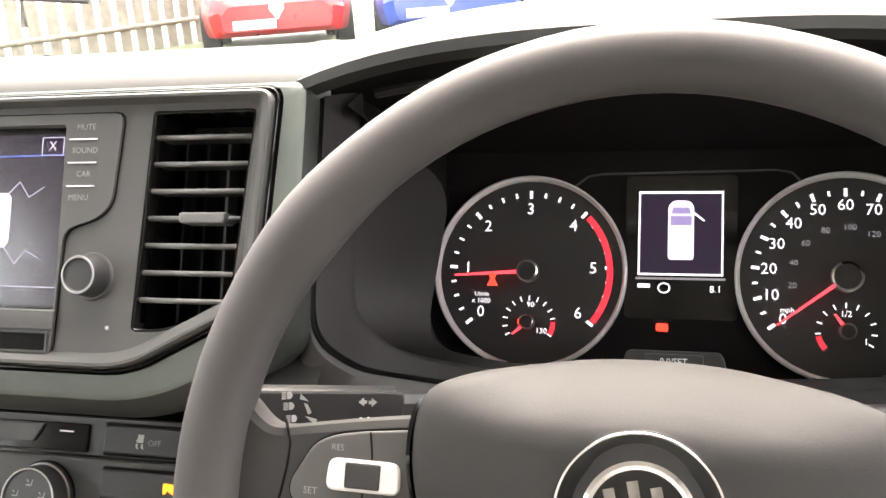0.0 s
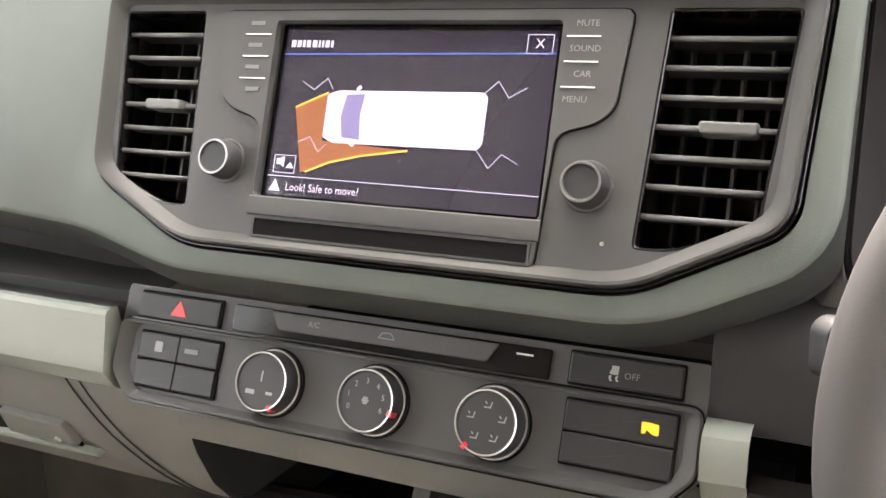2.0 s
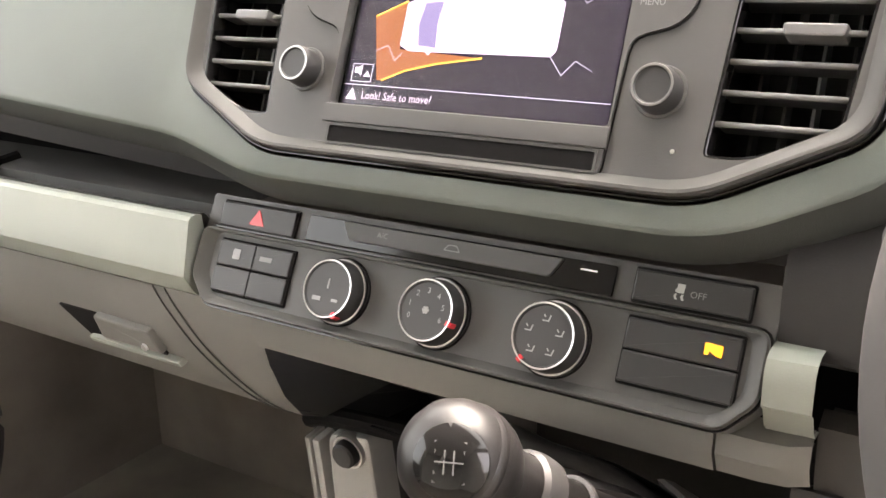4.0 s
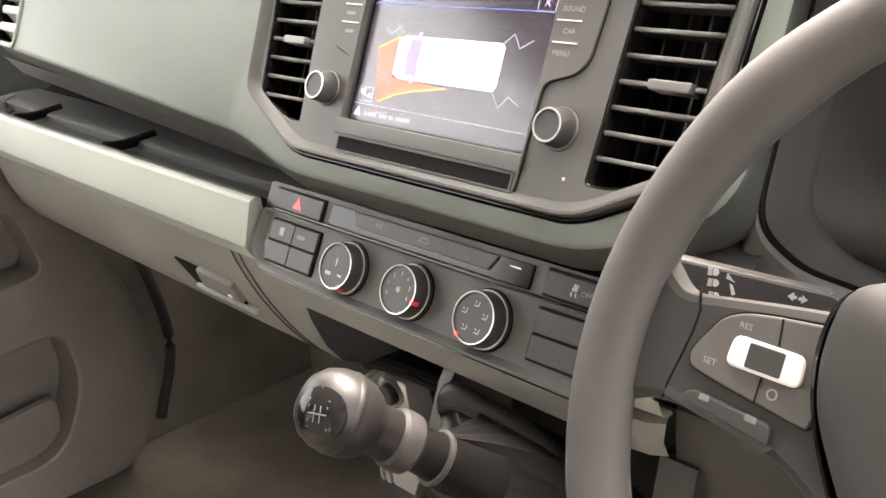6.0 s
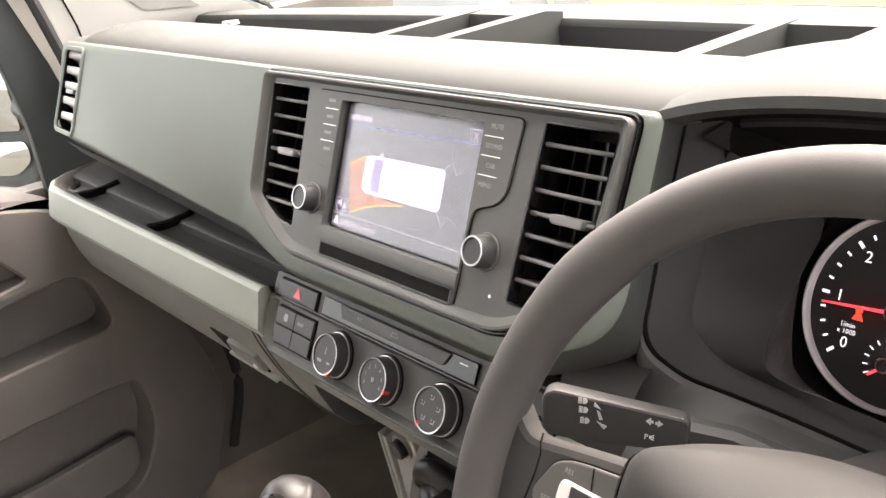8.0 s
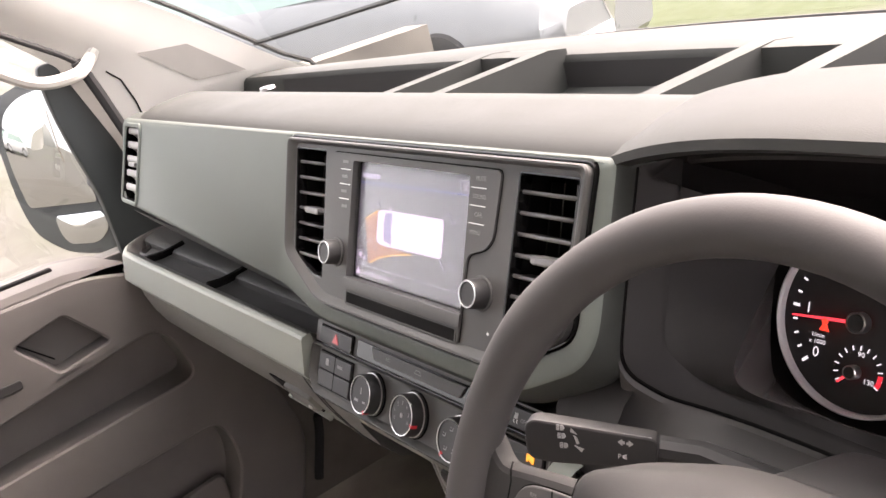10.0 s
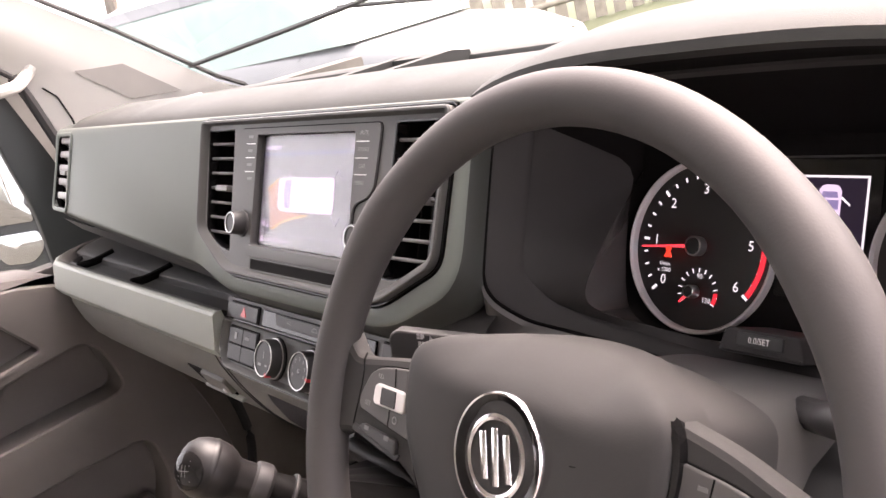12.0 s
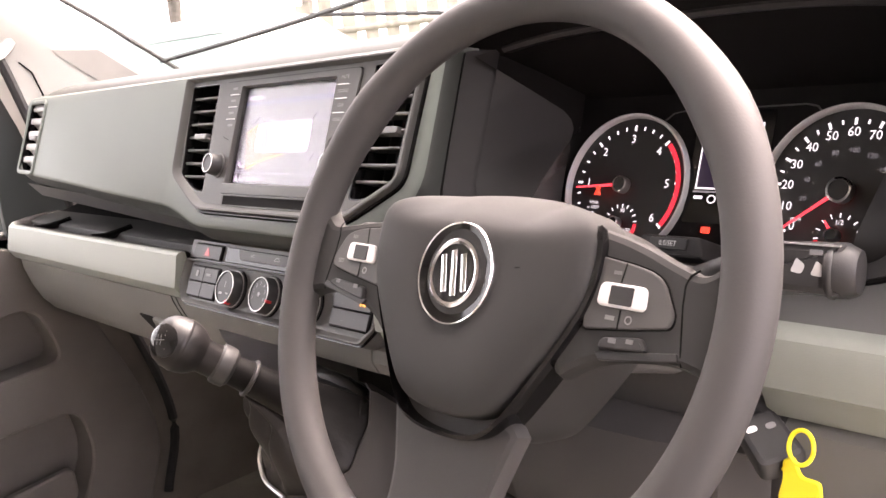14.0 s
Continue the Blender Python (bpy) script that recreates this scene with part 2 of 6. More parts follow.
def inset(pts, d):
    n, out = len(pts), []
    area = sum(pts[i - 1][0] * pts[i][1] - pts[i][0] * pts[i - 1][1] for i in range(n))
    s = 1 if area > 0 else -1
    for i in range(n):
        p, a, b = Vector(pts[i]), Vector(pts[i - 1]), Vector(pts[(i + 1) % n])
        e1, e2 = (p - a), (b - p)
        if e1.length < 1e-7 or e2.length < 1e-7:
            out.append(pts[i])
            continue
        e1.normalize(), e2.normalize()
        m = Vector((-(e1.y + e2.y), e1.x + e2.x)) * s
        if m.length < 1e-6:
            out.append(pts[i])
            continue
        m.normalize()
        c = max(0.5, m.dot(Vector((-e1.y, e1.x)) * s))
        out.append((p + m * d / c).to_tuple())
    return out


def rings(bm, loops, cap0=True, cap1=True):
    rows = [[bm.verts.new(p) for p in l] for l in loops]
    n = len(rows[0])
    for a, b in zip(rows, rows[1:]):
        for i in range(n):
            bm.faces.new((a[i], a[(i + 1) % n], b[(i + 1) % n], b[i]))
    if cap0:
        bm.faces.new(rows[0][::-1])
    if cap1:
        bm.faces.new(rows[-1])
    return rows


def slab(pts, z0, z1, F, bev=0.0, bm=None):
    """A solid plate of that outline on a panel, with rounded upper edges."""
    bm = bm or bmesh.new()
    lv = [(pts, z0)]
    if bev:
        lv += [(pts, z1 - bev), (inset(pts, bev * 0.3), z1 - bev * 0.3), (inset(pts, bev), z1)]
    else:
        lv += [(pts, z1)]
    rings(bm, [[F @ Vector((x, y, z)) for x, y in p] for p, z in lv])
    return bm


def hoop(outer, inner, z0, z1, F, bev=0.0, bm=None):
    """A closed frame between two outlines of as many points."""
    bm = bm or bmesh.new()
    lv = [(inner, z0), (outer, z0)]
    lv += [(outer, z1 - bev), (inset(outer, bev), z1), (inset(inner, -bev), z1), (inner, z1 - bev)] if bev else [(outer, z1), (inner, z1)]
    lv.append((inner, z0))
    rings(bm, [[F @ Vector((x, y, z)) for x, y in p] for p, z in lv], False, False)
    return bm


def plate(outer, holes, z, depth, F, bm=None, roll=0.0):
    """A flat panel with holes that go through it; roll: how far its edges are rounded."""
    bm = bm or bmesh.new()
    edges, loops = [], []
    for n, pts in enumerate([outer] + holes):
        s = 1 if n == 0 else -1
        vs = [bm.verts.new(F @ Vector((x, y, z))) for x, y in (inset(pts, s * roll) if roll else pts)]
        edges += [bm.edges.new((vs[i], vs[(i + 1) % len(vs)])) for i in range(len(vs))]
        loops.append((vs, pts, s))
    bmesh.ops.triangle_fill(bm, use_beauty=True, use_dissolve=False, edges=edges)
    for vs, pts, s in loops:
        steps = [(0.3, 0.07), (0.07, 0.3), (0.0, 1.0)] if roll else []
        prev = vs
        for p, h in [(inset(pts, s * roll * a), roll * b) for a, b in steps] + [(pts, depth)]:
            low = [bm.verts.new(F @ Vector((x, y, z - h))) for x, y in p]
            for i in range(len(vs)):
                j = (i + 1) % len(vs)
                bm.faces.new((prev[i], prev[j], low[j], low[i]))
            prev = low
    return bm


def lathe(profile, F, n=32, bm=None):
    """Profile (radius, height) turned about the panel's outward axis."""
    bm = bm or bmesh.new()
    loops = [[F @ Vector((r * math.cos(2 * math.pi * i / n), r * math.sin(2 * math.pi * i / n), h)) for i in range(n)] for r, h in profile]
    rings(bm, loops, False, False)
    return bm


def sweep(path, radius, n=10, closed=False, bm=None, flat=1.0, up=(0, 0, 1)):
    """A round bar along a path; radius may be a list."""
    bm = bm or bmesh.new()
    path = [Vector(p) for p in path]
    rs = radius if isinstance(radius, (list, tuple)) else [radius] * len(path)
    loops, m = [], len(path)
    for i, p in enumerate(path):
        a = path[i - 1] if (i or closed) else p
        b = path[(i + 1) % m] if (i < m - 1 or closed) else p
        d = (b - a).normalized()
        u = Vector(up).cross(d)
        u = (u if u.length > 1e-4 else Vector((1, 0, 0)).cross(d)).normalized()
        v = d.cross(u)
        loops.append([p + (u * math.cos(2 * math.pi * k / n) + v * math.sin(2 * math.pi * k / n) * flat) * rs[i] for k in range(n)])
    if closed:
        loops.append(loops[0])
    rings(bm, loops, not closed, not closed)
    return bm


def loft(sections, bm=None, close=False):
    """A skin over sections: rows of (x, [(y, z), ...]) along the van's width."""
    bm = bm or bmesh.new()
    rows = [[bm.verts.new((x, y, z)) for y, z in prof] for x, prof in sections]
    for a, b in zip(rows, rows[1:]):
        for i in range(len(a) - 1 + close):
            j = (i + 1) % len(a)
            bm.faces.new((a[i], b[i], b[j], a[j]))
    if close:
        bm.faces.new(rows[0][::-1])
        bm.faces.new(rows[-1])
    return bm


def block(x0, y0, z0, x1, y1, z1, bev=0.0, bm=None):
    F = Matrix.Translation((0, 0, 0))
    return slab(box2(x0, y0, x1, y1, bev), z0, z1, F, bev, bm)


def curve3(pts, n=12):
    """Points on a smooth line through those given."""
    out, p = [], [Vector(q) for q in pts]
    p = [p[0] * 2 - p[1]] + p + [p[-1] * 2 - p[-2]]
    for i in range(1, len(p) - 2):
        for k in range(n):
            t = k / n
            out.append(0.5 * (2 * p[i] + (p[i + 1] - p[i - 1]) * t + (2 * p[i - 1] - 5 * p[i] + 4 * p[i + 1] - p[i + 2]) * t * t + (3 * p[i] - p[i - 1] - 3 * p[i + 1] + p[i + 2]) * t ** 3))
    return out + [p[-2]]


MID = -0.461            # the van's centre line
PF = slope(0.493, 1.734, 0.42)      # face of the centre stack and passenger panel
QF = slope(0.436, 1.522, 0.50)      # heater control panel
GF = slope(0.583, 1.597, 0.45, 0.0033)      # instrument faces
WF = Matrix.Translation((-0.0206, 0.3171, 1.5875)) @ Matrix.Rotation(radians(1.27), 4, "Z") @ slope(0.0, 0.0, math.tan(radians(25.1))) @ Matrix.Rotation(radians(-1.9), 4, "Z")    # steering wheel, turned a little

# ---- the cab's shell ----
def shell(name, bm, mat, label, category):
    return tagged(part(name, bm, mat, None, smooth=False), label, category, kind="structure")


shell("floor", block(-1.50, -1.2, 0.80, 0.60, 1.15, 0.86), FLOORMAT, "grey-brown rubber matting on the cab floor of the van", "floor")
shell("wall_front", loft([(x, [(1.15, 0.86), (1.02, 1.0), (0.92, 1.15), (0.86, 1.40), (0.95, 1.66), (1.0, 1.66), (1.0, 0.86)]) for x in (-1.5, 0.6)], close=True), CARPET,
      "dark carpeted front wall of the footwell", "wall")
# out of view; its pale colour is assumed and serves as fill light
shell("wall_rear", block(-1.55, -1.26, 0.80, 0.65, -1.2, 2.60), CLOTH, "unseen rear wall of the cab, kept pale to bounce fill light", "wall")
shell("ceiling", block(-1.55, -1.26, 2.36, 0.65, 0.17, 2.44), CLOTH, "pale grey fabric headlining of the cab", "ceiling")

shell("ceiling", loft([(x, [(0.165, 2.355), (0.30, 2.247), (0.305, 2.258), (0.175, 2.375)]) for x in (-1.36, 2 * MID + 1.36)], close=True), CLOTH, "pale grey roof header above the windscreen", "ceiling")

# ---- outdoors: ground that rises gently away from the van ----
def ground_mat():
    m = grained("gravel_and_grass", (0.2, 0.19, 0.16), 0.95, 0.8, 30, 0.25)
    t = m.node_tree
    n = t.nodes.new("ShaderNodeTexNoise")
    n.inputs["Scale"].default_value, n.inputs["Detail"].default_value = 0.12, 6.0
    mix = t.nodes.new("ShaderNodeMix")
    mix.data_type = "RGBA"
    mix.inputs["A"].default_value, mix.inputs["B"].default_value = (0.064, 0.060, 0.050, 1), (0.034, 0.045, 0.012, 1)
    ramp = t.nodes.new("ShaderNodeMapRange")
    ramp.inputs["From Min"].default_value, ramp.inputs["From Max"].default_value = 0.54, 0.68
    tc = t.nodes.new("ShaderNodeTexCoord")
    t.links.new(tc.outputs["Object"], n.inputs["Vector"])
    far = t.nodes.new("ShaderNodeVectorMath")
    far.operation = "DISTANCE"
    far.inputs[1].default_value = (-7.6, 9.6, 0.8)
    t.links.new(tc.outputs["Object"], far.inputs[0])
    verge = t.nodes.new("ShaderNodeMapRange")
    verge.inputs["From Min"].default_value, verge.inputs["From Max"].default_value = 3.0, 6.0
    verge.inputs["To Min"].default_value, verge.inputs["To Max"].default_value = 0.34, 0.0
    t.links.new(far.outputs["Value"], verge.inputs["Value"])
    add = t.nodes.new("ShaderNodeMath")
    t.links.new(n.outputs["Fac"], add.inputs[0])
    t.links.new(verge.outputs["Result"], add.inputs[1])
    t.links.new(add.outputs["Value"], ramp.inputs["Value"])
    t.links.new(ramp.outputs["Result"], mix.inputs["Factor"])
    t.links.new(mix.outputs["Result"], t.nodes["Principled BSDF"].inputs["Base Color"])
    return m


def ground_height(r):
    return min(0.85, max(0.0, (r - 4.0) * 0.10))


bm = bmesh.new()
rr = [0.0, 2, 4, 6, 8, 10, 12, 15, 20, 30, 60, 150, 600, 2500]
gv = [[bm.verts.new((r * math.cos(a), r * math.sin(a), ground_height(r))) for a in [2 * math.pi * k / 48 for k in range(48)]] for r in rr[1:]]
gc = bm.verts.new((0, 0, 0))
for k in range(48):
    bm.faces.new((gc, gv[0][k], gv[0][(k + 1) % 48]))
    for a, b in zip(gv, gv[1:]):
        bm.faces.new((a[k], b[k], b[(k + 1) % 48], a[(k + 1) % 48]))
tagged(part("ground", bm, ground_mat()), "pale gravel yard with patches of green grass", "ground", kind="structure")

# ---- dashboard ----
dash = thing("dashboard", (MID, 0.6, 1.40), "dark grey moulded plastic van dashboard with pale lower strip", "dashboard")


def mir(pts):
    return [(2 * MID - x, y) for x, y in pts][::-1]


BEZ = [(-0.690, 0.0), (-0.232, 0.0), (-0.2395, -0.123), (-0.317, -0.163), (-0.605, -0.163), (-0.6825, -0.123)]
BEZR = [0.009, 0.009, 0.014, 0.018, 0.018, 0.014]
BEZ_OUT = rounded(BEZ, BEZR, 5)
VENT_L = [(-0.6765, -0.0115), (-0.6105, -0.0115), (-0.604, -0.1395), (-0.626, -0.1395), (-0.6665, -0.1225)]
VENT_L = rounded(VENT_L, [0.004, 0.003, 0.004, 0.012, 0.006], 3)
VENT_R = mir(VENT_L)
PVENT = rounded([(-1.264, -0.009), (-1.200, -0.009), (-1.203, -0.122), (-1.268, -0.120)], 0.006, 3)
FACE = rounded([(-1.290, 0.0), (-0.2215, 0.0), (-0.2225, -0.134), (-0.307, -0.176), (-0.613, -0.176), (-0.690, -0.156), (-1.268, -0.121)], [0.02, 0.004, 0.03, 0.03, 0.02, 0.02, 0.03], 6)
bm = plate(FACE, [inset(BEZ_OUT, -0.0022), PVENT], 0.0, 0.002, PF)
rings(bm, [[PF @ Vector((min(x, -0.2170), y, z)) for x, y in inset(FACE, -d)] for d, z in ((0.0, 0.0), (0.0018, -0.0006), (0.0036, -0.0026))], False, False)
part("passenger_panel", bm, DASH, dash, "smooth dark grey upper dash panel")
# the turned-under edge is coloured darker than the panel to carry its shade
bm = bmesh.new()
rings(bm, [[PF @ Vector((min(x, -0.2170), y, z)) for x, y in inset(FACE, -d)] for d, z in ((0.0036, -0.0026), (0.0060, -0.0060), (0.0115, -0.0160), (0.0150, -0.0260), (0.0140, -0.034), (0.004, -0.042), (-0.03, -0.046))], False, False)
part("panel_edge", bm, DASHSHADE, dash, "rolled edge of the panel, its shade put into a darker colour")

# upper pad: rolls over from the panel to a soft top, then drops into the storage bins
def pad_profile(x):
    e = max(0.0, (-1.20 - x) / 0.10)
    d = 0.035 * e * e
    return [(0.4955 + d * 0.3, 1.7345 - d), (0.5005 + d * 0.4, 1.7395 - d), (0.510 + d * 0.5, 1.7440 - d), (0.525, 1.7475 - d), (0.545, 1.7495 - d), (0.570, 1.7505 - d),
            (0.588, 1.7503 - d), (0.597, 1.7475 - d), (0.600, 1.742 - d), (0.603, 1.69), (0.603, 1.66), (0.52, 1.66)]


xs = [-1.295, -1.28, -1.26, -1.24, -1.22, -1.20] + [-1.1 + 0.08 * i for i in range(11)] + [-0.216]
part("upper_pad", loft([(x, pad_profile(x)) for x in xs]), PAD, dash, "soft grained dash top")


# driver's hood over the instruments
def hood_profile(x):
    s = abs(x + 0.0205) / 0.205
    k = max(0.0, 1 - s ** 3)
    zf = 1.7345 + 0.024 * k
    yf = 0.4955 - 0.012 * k
    return [(yf + 0.012, zf - 0.010), (yf, zf - 0.004), (yf + 0.002, zf + 0.002), (yf + 0.012, zf + 0.0065), (0.54, 1.7475 + 0.021 * k), (0.588, 1.7503 + 0.020 * k),
            (0.600, 1.742 + 0.020 * k)]


hx = [-0.2255 + 0.41 * i / 24 for i in range(25)]
part("hood", loft([(x, hood_profile(x)) for x in hx]), PAD, dash, "raised hood above the instruments")
part("upper_pad", loft([(x, pad_profile(x)) for x in (0.184, 0.25, 0.32, 0.40, 0.47)]), PAD, dash)
part("passenger_panel", plate(rounded([(0.184, 0.0), (0.47, 0.0), (0.46, -0.16), (0.19, -0.16)], 0.01, 3), [], 0.0, 0.03, PF), DASH, dash)


def hood_under(x):
    s = abs(x + 0.0205) / 0.205
    k = max(0.0, 1 - s ** 3)
    return [(0.4955 - 0.012 * k + 0.012, 1.7245 + 0.024 * k), (0.53, 1.7215 + 0.016 * k), (0.575, 1.694 + 0.012 * k), (0.622, 1.667)]


part("hood_lip", loft([(x, [(y + 0.004, z - 0.0005), (y + 0.0015, z - 0.004), (y + 0.004, z - 0.0075), (y + 0.010, z - 0.0085), (y + 0.03, z - 0.008)]) for x, (y, z) in [(x, hood_under(x)[1]) for x in hx[2:-2]]]), COWL, dash, "grey inner lip under the hood")
# the hood's shade is put into the black of its underside
part("hood_lining", loft([(x, hood_under(x)) for x in hx[1:-1]]), LINING, dash, "underside of the hood, matt black to carry its shade")

# storage bins along the windscreen
part("bin_floor", loft([(x, [(0.600, 1.69), (0.66, 1.684), (0.80, 1.684), (0.815, 1.690)]) for x in (-1.25, 0.45)]), PAD, dash)


def ledge_profile(x):
    c = ((x - MID) / 0.9) ** 2
    return [(0.812 - 0.07 * c, 1.66), (0.812 - 0.07 * c, 1.718), (0.816 - 0.07 * c, 1.724), (0.83 - 0.07 * c, 1.726), (0.90 - 0.09 * c, 1.721), (1.00 - 0.14 * c, 1.706), (1.07 - 0.16 * c, 1.68)]


part("windscreen_ledge", loft([(-1.40 + 1.90 * i / 30, ledge_profile(-1.40 + 1.90 * i / 30)) for i in range(31)]), PAD, dash)


part("bin_wall", loft([(-1.25 + 1.70 * i / 24, [(0.8095 - 0.07 * ((-1.25 + 1.70 * i / 24 - MID) / 0.9) ** 2, z) for z in (1.67, 1.717)]) for i in range(25)]), MATT, dash, "black front wall of the bins")


def bin_divider(x0, x1):
    """A sloping clipboard slot between two bins."""
    bm = bmesh.new()
    for a, b in ((x0, x0 + 0.022), (x1 - 0.022, x1)):
        loft([(x, [(0.600, 1.68), (0.600, 1.734), (0.70, 1.735), (0.79, 1.736), (0.816, 1.731), (0.82, 1.68)]) for x in (a, b)], bm, True)
    loft([(x, [(0.762, 1.68), (0.770, 1.7345), (0.79, 1.7355), (0.816, 1.7305), (0.82, 1.68)]) for x in (x0 + 0.02, x1 - 0.02)], bm, True)
    return bm


part("bin_divider", bin_divider(-0.735, -0.610), PAD, dash)
part("bin_divider", bin_divider(-0.330, -0.205), PAD, dash)
part("sensor_ring", lathe([(0.0075, 0.0), (0.0085, 0.004), (0.0105, 0.004), (0.0115, 0.0)], Matrix.Translation((-1.02, 0.625, 1.742)), 20), SATIN, dash)

# under the passenger panel: open tray
TX = [-1.385, -1.380, -1.368, -1.345, -1.31, -1.2, -1.1, -1.0, -0.9, -0.8, -0.72, -0.668]


def bend(x):
    """How far the lip draws back towards the windscreen at its rounded outer end."""
    e = max(0.0, (-1.30 - x) / 0.085)
    return 0.10 * (1 - math.sqrt(max(0.0, 1 - min(1.0, e) ** 2)))


def tray_profile(x):
    b = bend(x)
    return [(0.535, 1.5312), (0.500, 1.5290), (0.4800, 1.5262), (0.4770, 1.5240), (0.4755, 1.5160), (0.472, 1.5145), (0.452 + b * 0.8, 1.514), (0.443 + b, 1.517), (0.4385 + b, 1.529), (0.434 + b, 1.5325), (0.430 + b, 1.5328)]


# the shade below the panel is put into this backing's black
part("tray_cavity", loft([(x, [(0.50, 1.61), (0.575, 1.60), (0.580, 1.54), (0.535, 1.5310)]) for x in (-1.375, -0.80, -0.665)]), DARK, dash, "hollow behind the tray, blackened for the shade in it")
part("tray", loft([(x, tray_profile(x)) for x in TX]), BEZEL, dash, "open dark storage tray with ribbed mat")
TRAYMAT = grained("ribbed_rubber_mat", (0.050, 0.050, 0.049), 0.7, 0.3, 500)
part("tray_mat", loft([(x, [(0.4735, 1.5162 + 0.0007 * (i % 2)), (0.4500, 1.5162 + 0.0007 * (i % 2))]) for i, x in enumerate([-1.24 + 0.006 * k for k in range(94)])]), TRAYMAT, dash, "ribbed grey rubber mat")
for x in (-0.985, -1.235):
    part("tray_divider", sweep(curve3([(x + 0.006, 0.500, 1.5290), (x + 0.004, 0.482, 1.5262), (x + 0.001, 0.460, 1.5240), (x, 0.440, 1.5262)], 6), 0.0062, 8), DARK, dash)
part("cup_well", lathe([(0.036, 0.0), (0.041, 0.0), (0.041, 0.006), (0.037, 0.008), (0.034, 0.004), (0.034, 0.0)], Matrix.Translation((-1.30, 0.488, 1.514)), 28), MATT, dash)
part("tray_wall", loft([(-1.27, [(0.455, 1.60), (0.475, 1.575), (0.545, 1.56)]), (-0.69, [(0.455, 1.573), (0.460, 1.550), (0.545, 1.54)]), (-0.26, [(0.455, 1.573), (0.460, 1.550), (0.545, 1.54)])]), MATT, dash)


# pale strip
def strip_profile(x, b=0.0):
    return [(y + b, z) for y, z in ((0.4335, 1.5310), (0.4285, 1.5322), (0.4240, 1.5316), (0.4212, 1.5290), (0.4145, 1.5020), (0.4122, 1.4930), (0.4120, 1.4905), (0.4134, 1.4880), (0.4196, 1.4780), (0.4230, 1.4745), (0.44, 1.474))]


bm = loft([(x, strip_profile(x, bend(x))) for x in TX[:-1] + [-0.6690]])
bm.verts.ensure_lookup_table()
bm.faces.new(bm.verts[-11:])
part("pale_strip", bm, STRIP, dash, "pale grey plastic strip", angle=16)


def right_strip(x):
    b = 0.018 * min(1.0, max(0.0, (x + 0.27) / 0.2))
    return [(y + b, z + 0.006) for y, z in ((0.468, 1.5320), (0.4335, 1.5322), (0.427, 1.5322), (0.4205, 1.5290), (0.4175, 1.522), (0.4168, 1.512), (0.4165, 1.4985), (0.4215, 1.494), (0.4265, 1.480), (0.432, 1.474), (0.44, 1.474))]


part("pale_strip", loft([(x, [(y, 1.473 + (z - 1.48) * 0.78) for y, z in right_strip(x)]) for x in (-0.2745, -0.267, -0.259, -0.251)]), STRIP, dash, "pale grey plastic strip")

part("pale_strip", loft([(x, right_strip(x)) for x in (0.095, 0.15, 0.22, 0.30, 0.40, 0.47)]), STRIP, dash, "pale grey plastic strip")


# lower panel and glovebox
def lower_profile(x):
    b = bend(x)
    return [(0.440 + b, 1.4745), (0.4300 + b, 1.4700), (0.431 + b, 1.455), (0.439 + b, 1.425), (0.452 + b, 1.395), (0.470 + b, 1.372), (0.495 + b, 1.360), (0.60 + b, 1.352), (0.80, 1.36)]


part("lower_panel", loft([(x, lower_profile(x)) for x in TX[:-2] + [-0.665, -0.62]]), LOWER, dash, "dark grey lower dash with glovebox")
part("lower_panel", loft([(x, [(0.440, 1.4745), (0.426, 1.468), (0.424, 1.456), (0.430, 1.443), (0.445, 1.437), (0.50, 1.436), (0.60, 1.43)]) for x in (-0.62, -0.5, -0.35, -0.2985)]), LOWER, dash)
part("lower_panel", loft([(x, [(0.440, 1.4745), (0.4265 + e, 1.468), (0.4245 + e, 1.456), (0.431 + e, 1.443), (0.445 + e, 1.437), (0.50, 1.436)]) for x, e in ((-0.2972, 0.0), (-0.275, 0.0), (-0.262, 0.002), (-0.252, 0.008))]), LOWER, dash)
part("lower_panel", loft([(x, [(0.455, 1.480), (0.445, 1.474), (0.446, 1.45), (0.455, 1.40), (0.48, 1.34), (0.54, 1.28), (0.66, 1.25)]) for x in (0.105, 0.2, 0.3, 0.47)]), LOWER, dash)
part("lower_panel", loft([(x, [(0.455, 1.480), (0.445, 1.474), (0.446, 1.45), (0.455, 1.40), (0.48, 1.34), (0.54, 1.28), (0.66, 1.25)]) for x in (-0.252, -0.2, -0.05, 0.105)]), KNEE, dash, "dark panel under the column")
# fascia behind the stalks
part("knee_panel", loft([(x, [(0.470, 1.545), (0.440, 1.540), (0.428, 1.530), (0.424, 1.505), (0.430, 1.475), (0.455, 1.46)]) for x in (-0.212, -0.1, 0.0, 0.094)]), MATT, dash)
part("driver_fascia", loft([(x, [(0.478, 1.578), (0.470, 1.565), (0.474, 1.548), (0.462, 1.538), (0.446, 1.5375), (0.443, 1.512)]) for x in (0.175, 0.47)]), LINING, dash)
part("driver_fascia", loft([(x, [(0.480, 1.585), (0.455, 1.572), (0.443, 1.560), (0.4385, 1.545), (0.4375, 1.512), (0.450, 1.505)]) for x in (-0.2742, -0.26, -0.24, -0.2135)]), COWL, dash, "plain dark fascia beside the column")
shell("wall_side", block(-1.54, 0.58, 0.80, -1.455, 1.2, 1.70), CARPET, "dark kick panel beside the passenger footwell", "wall")
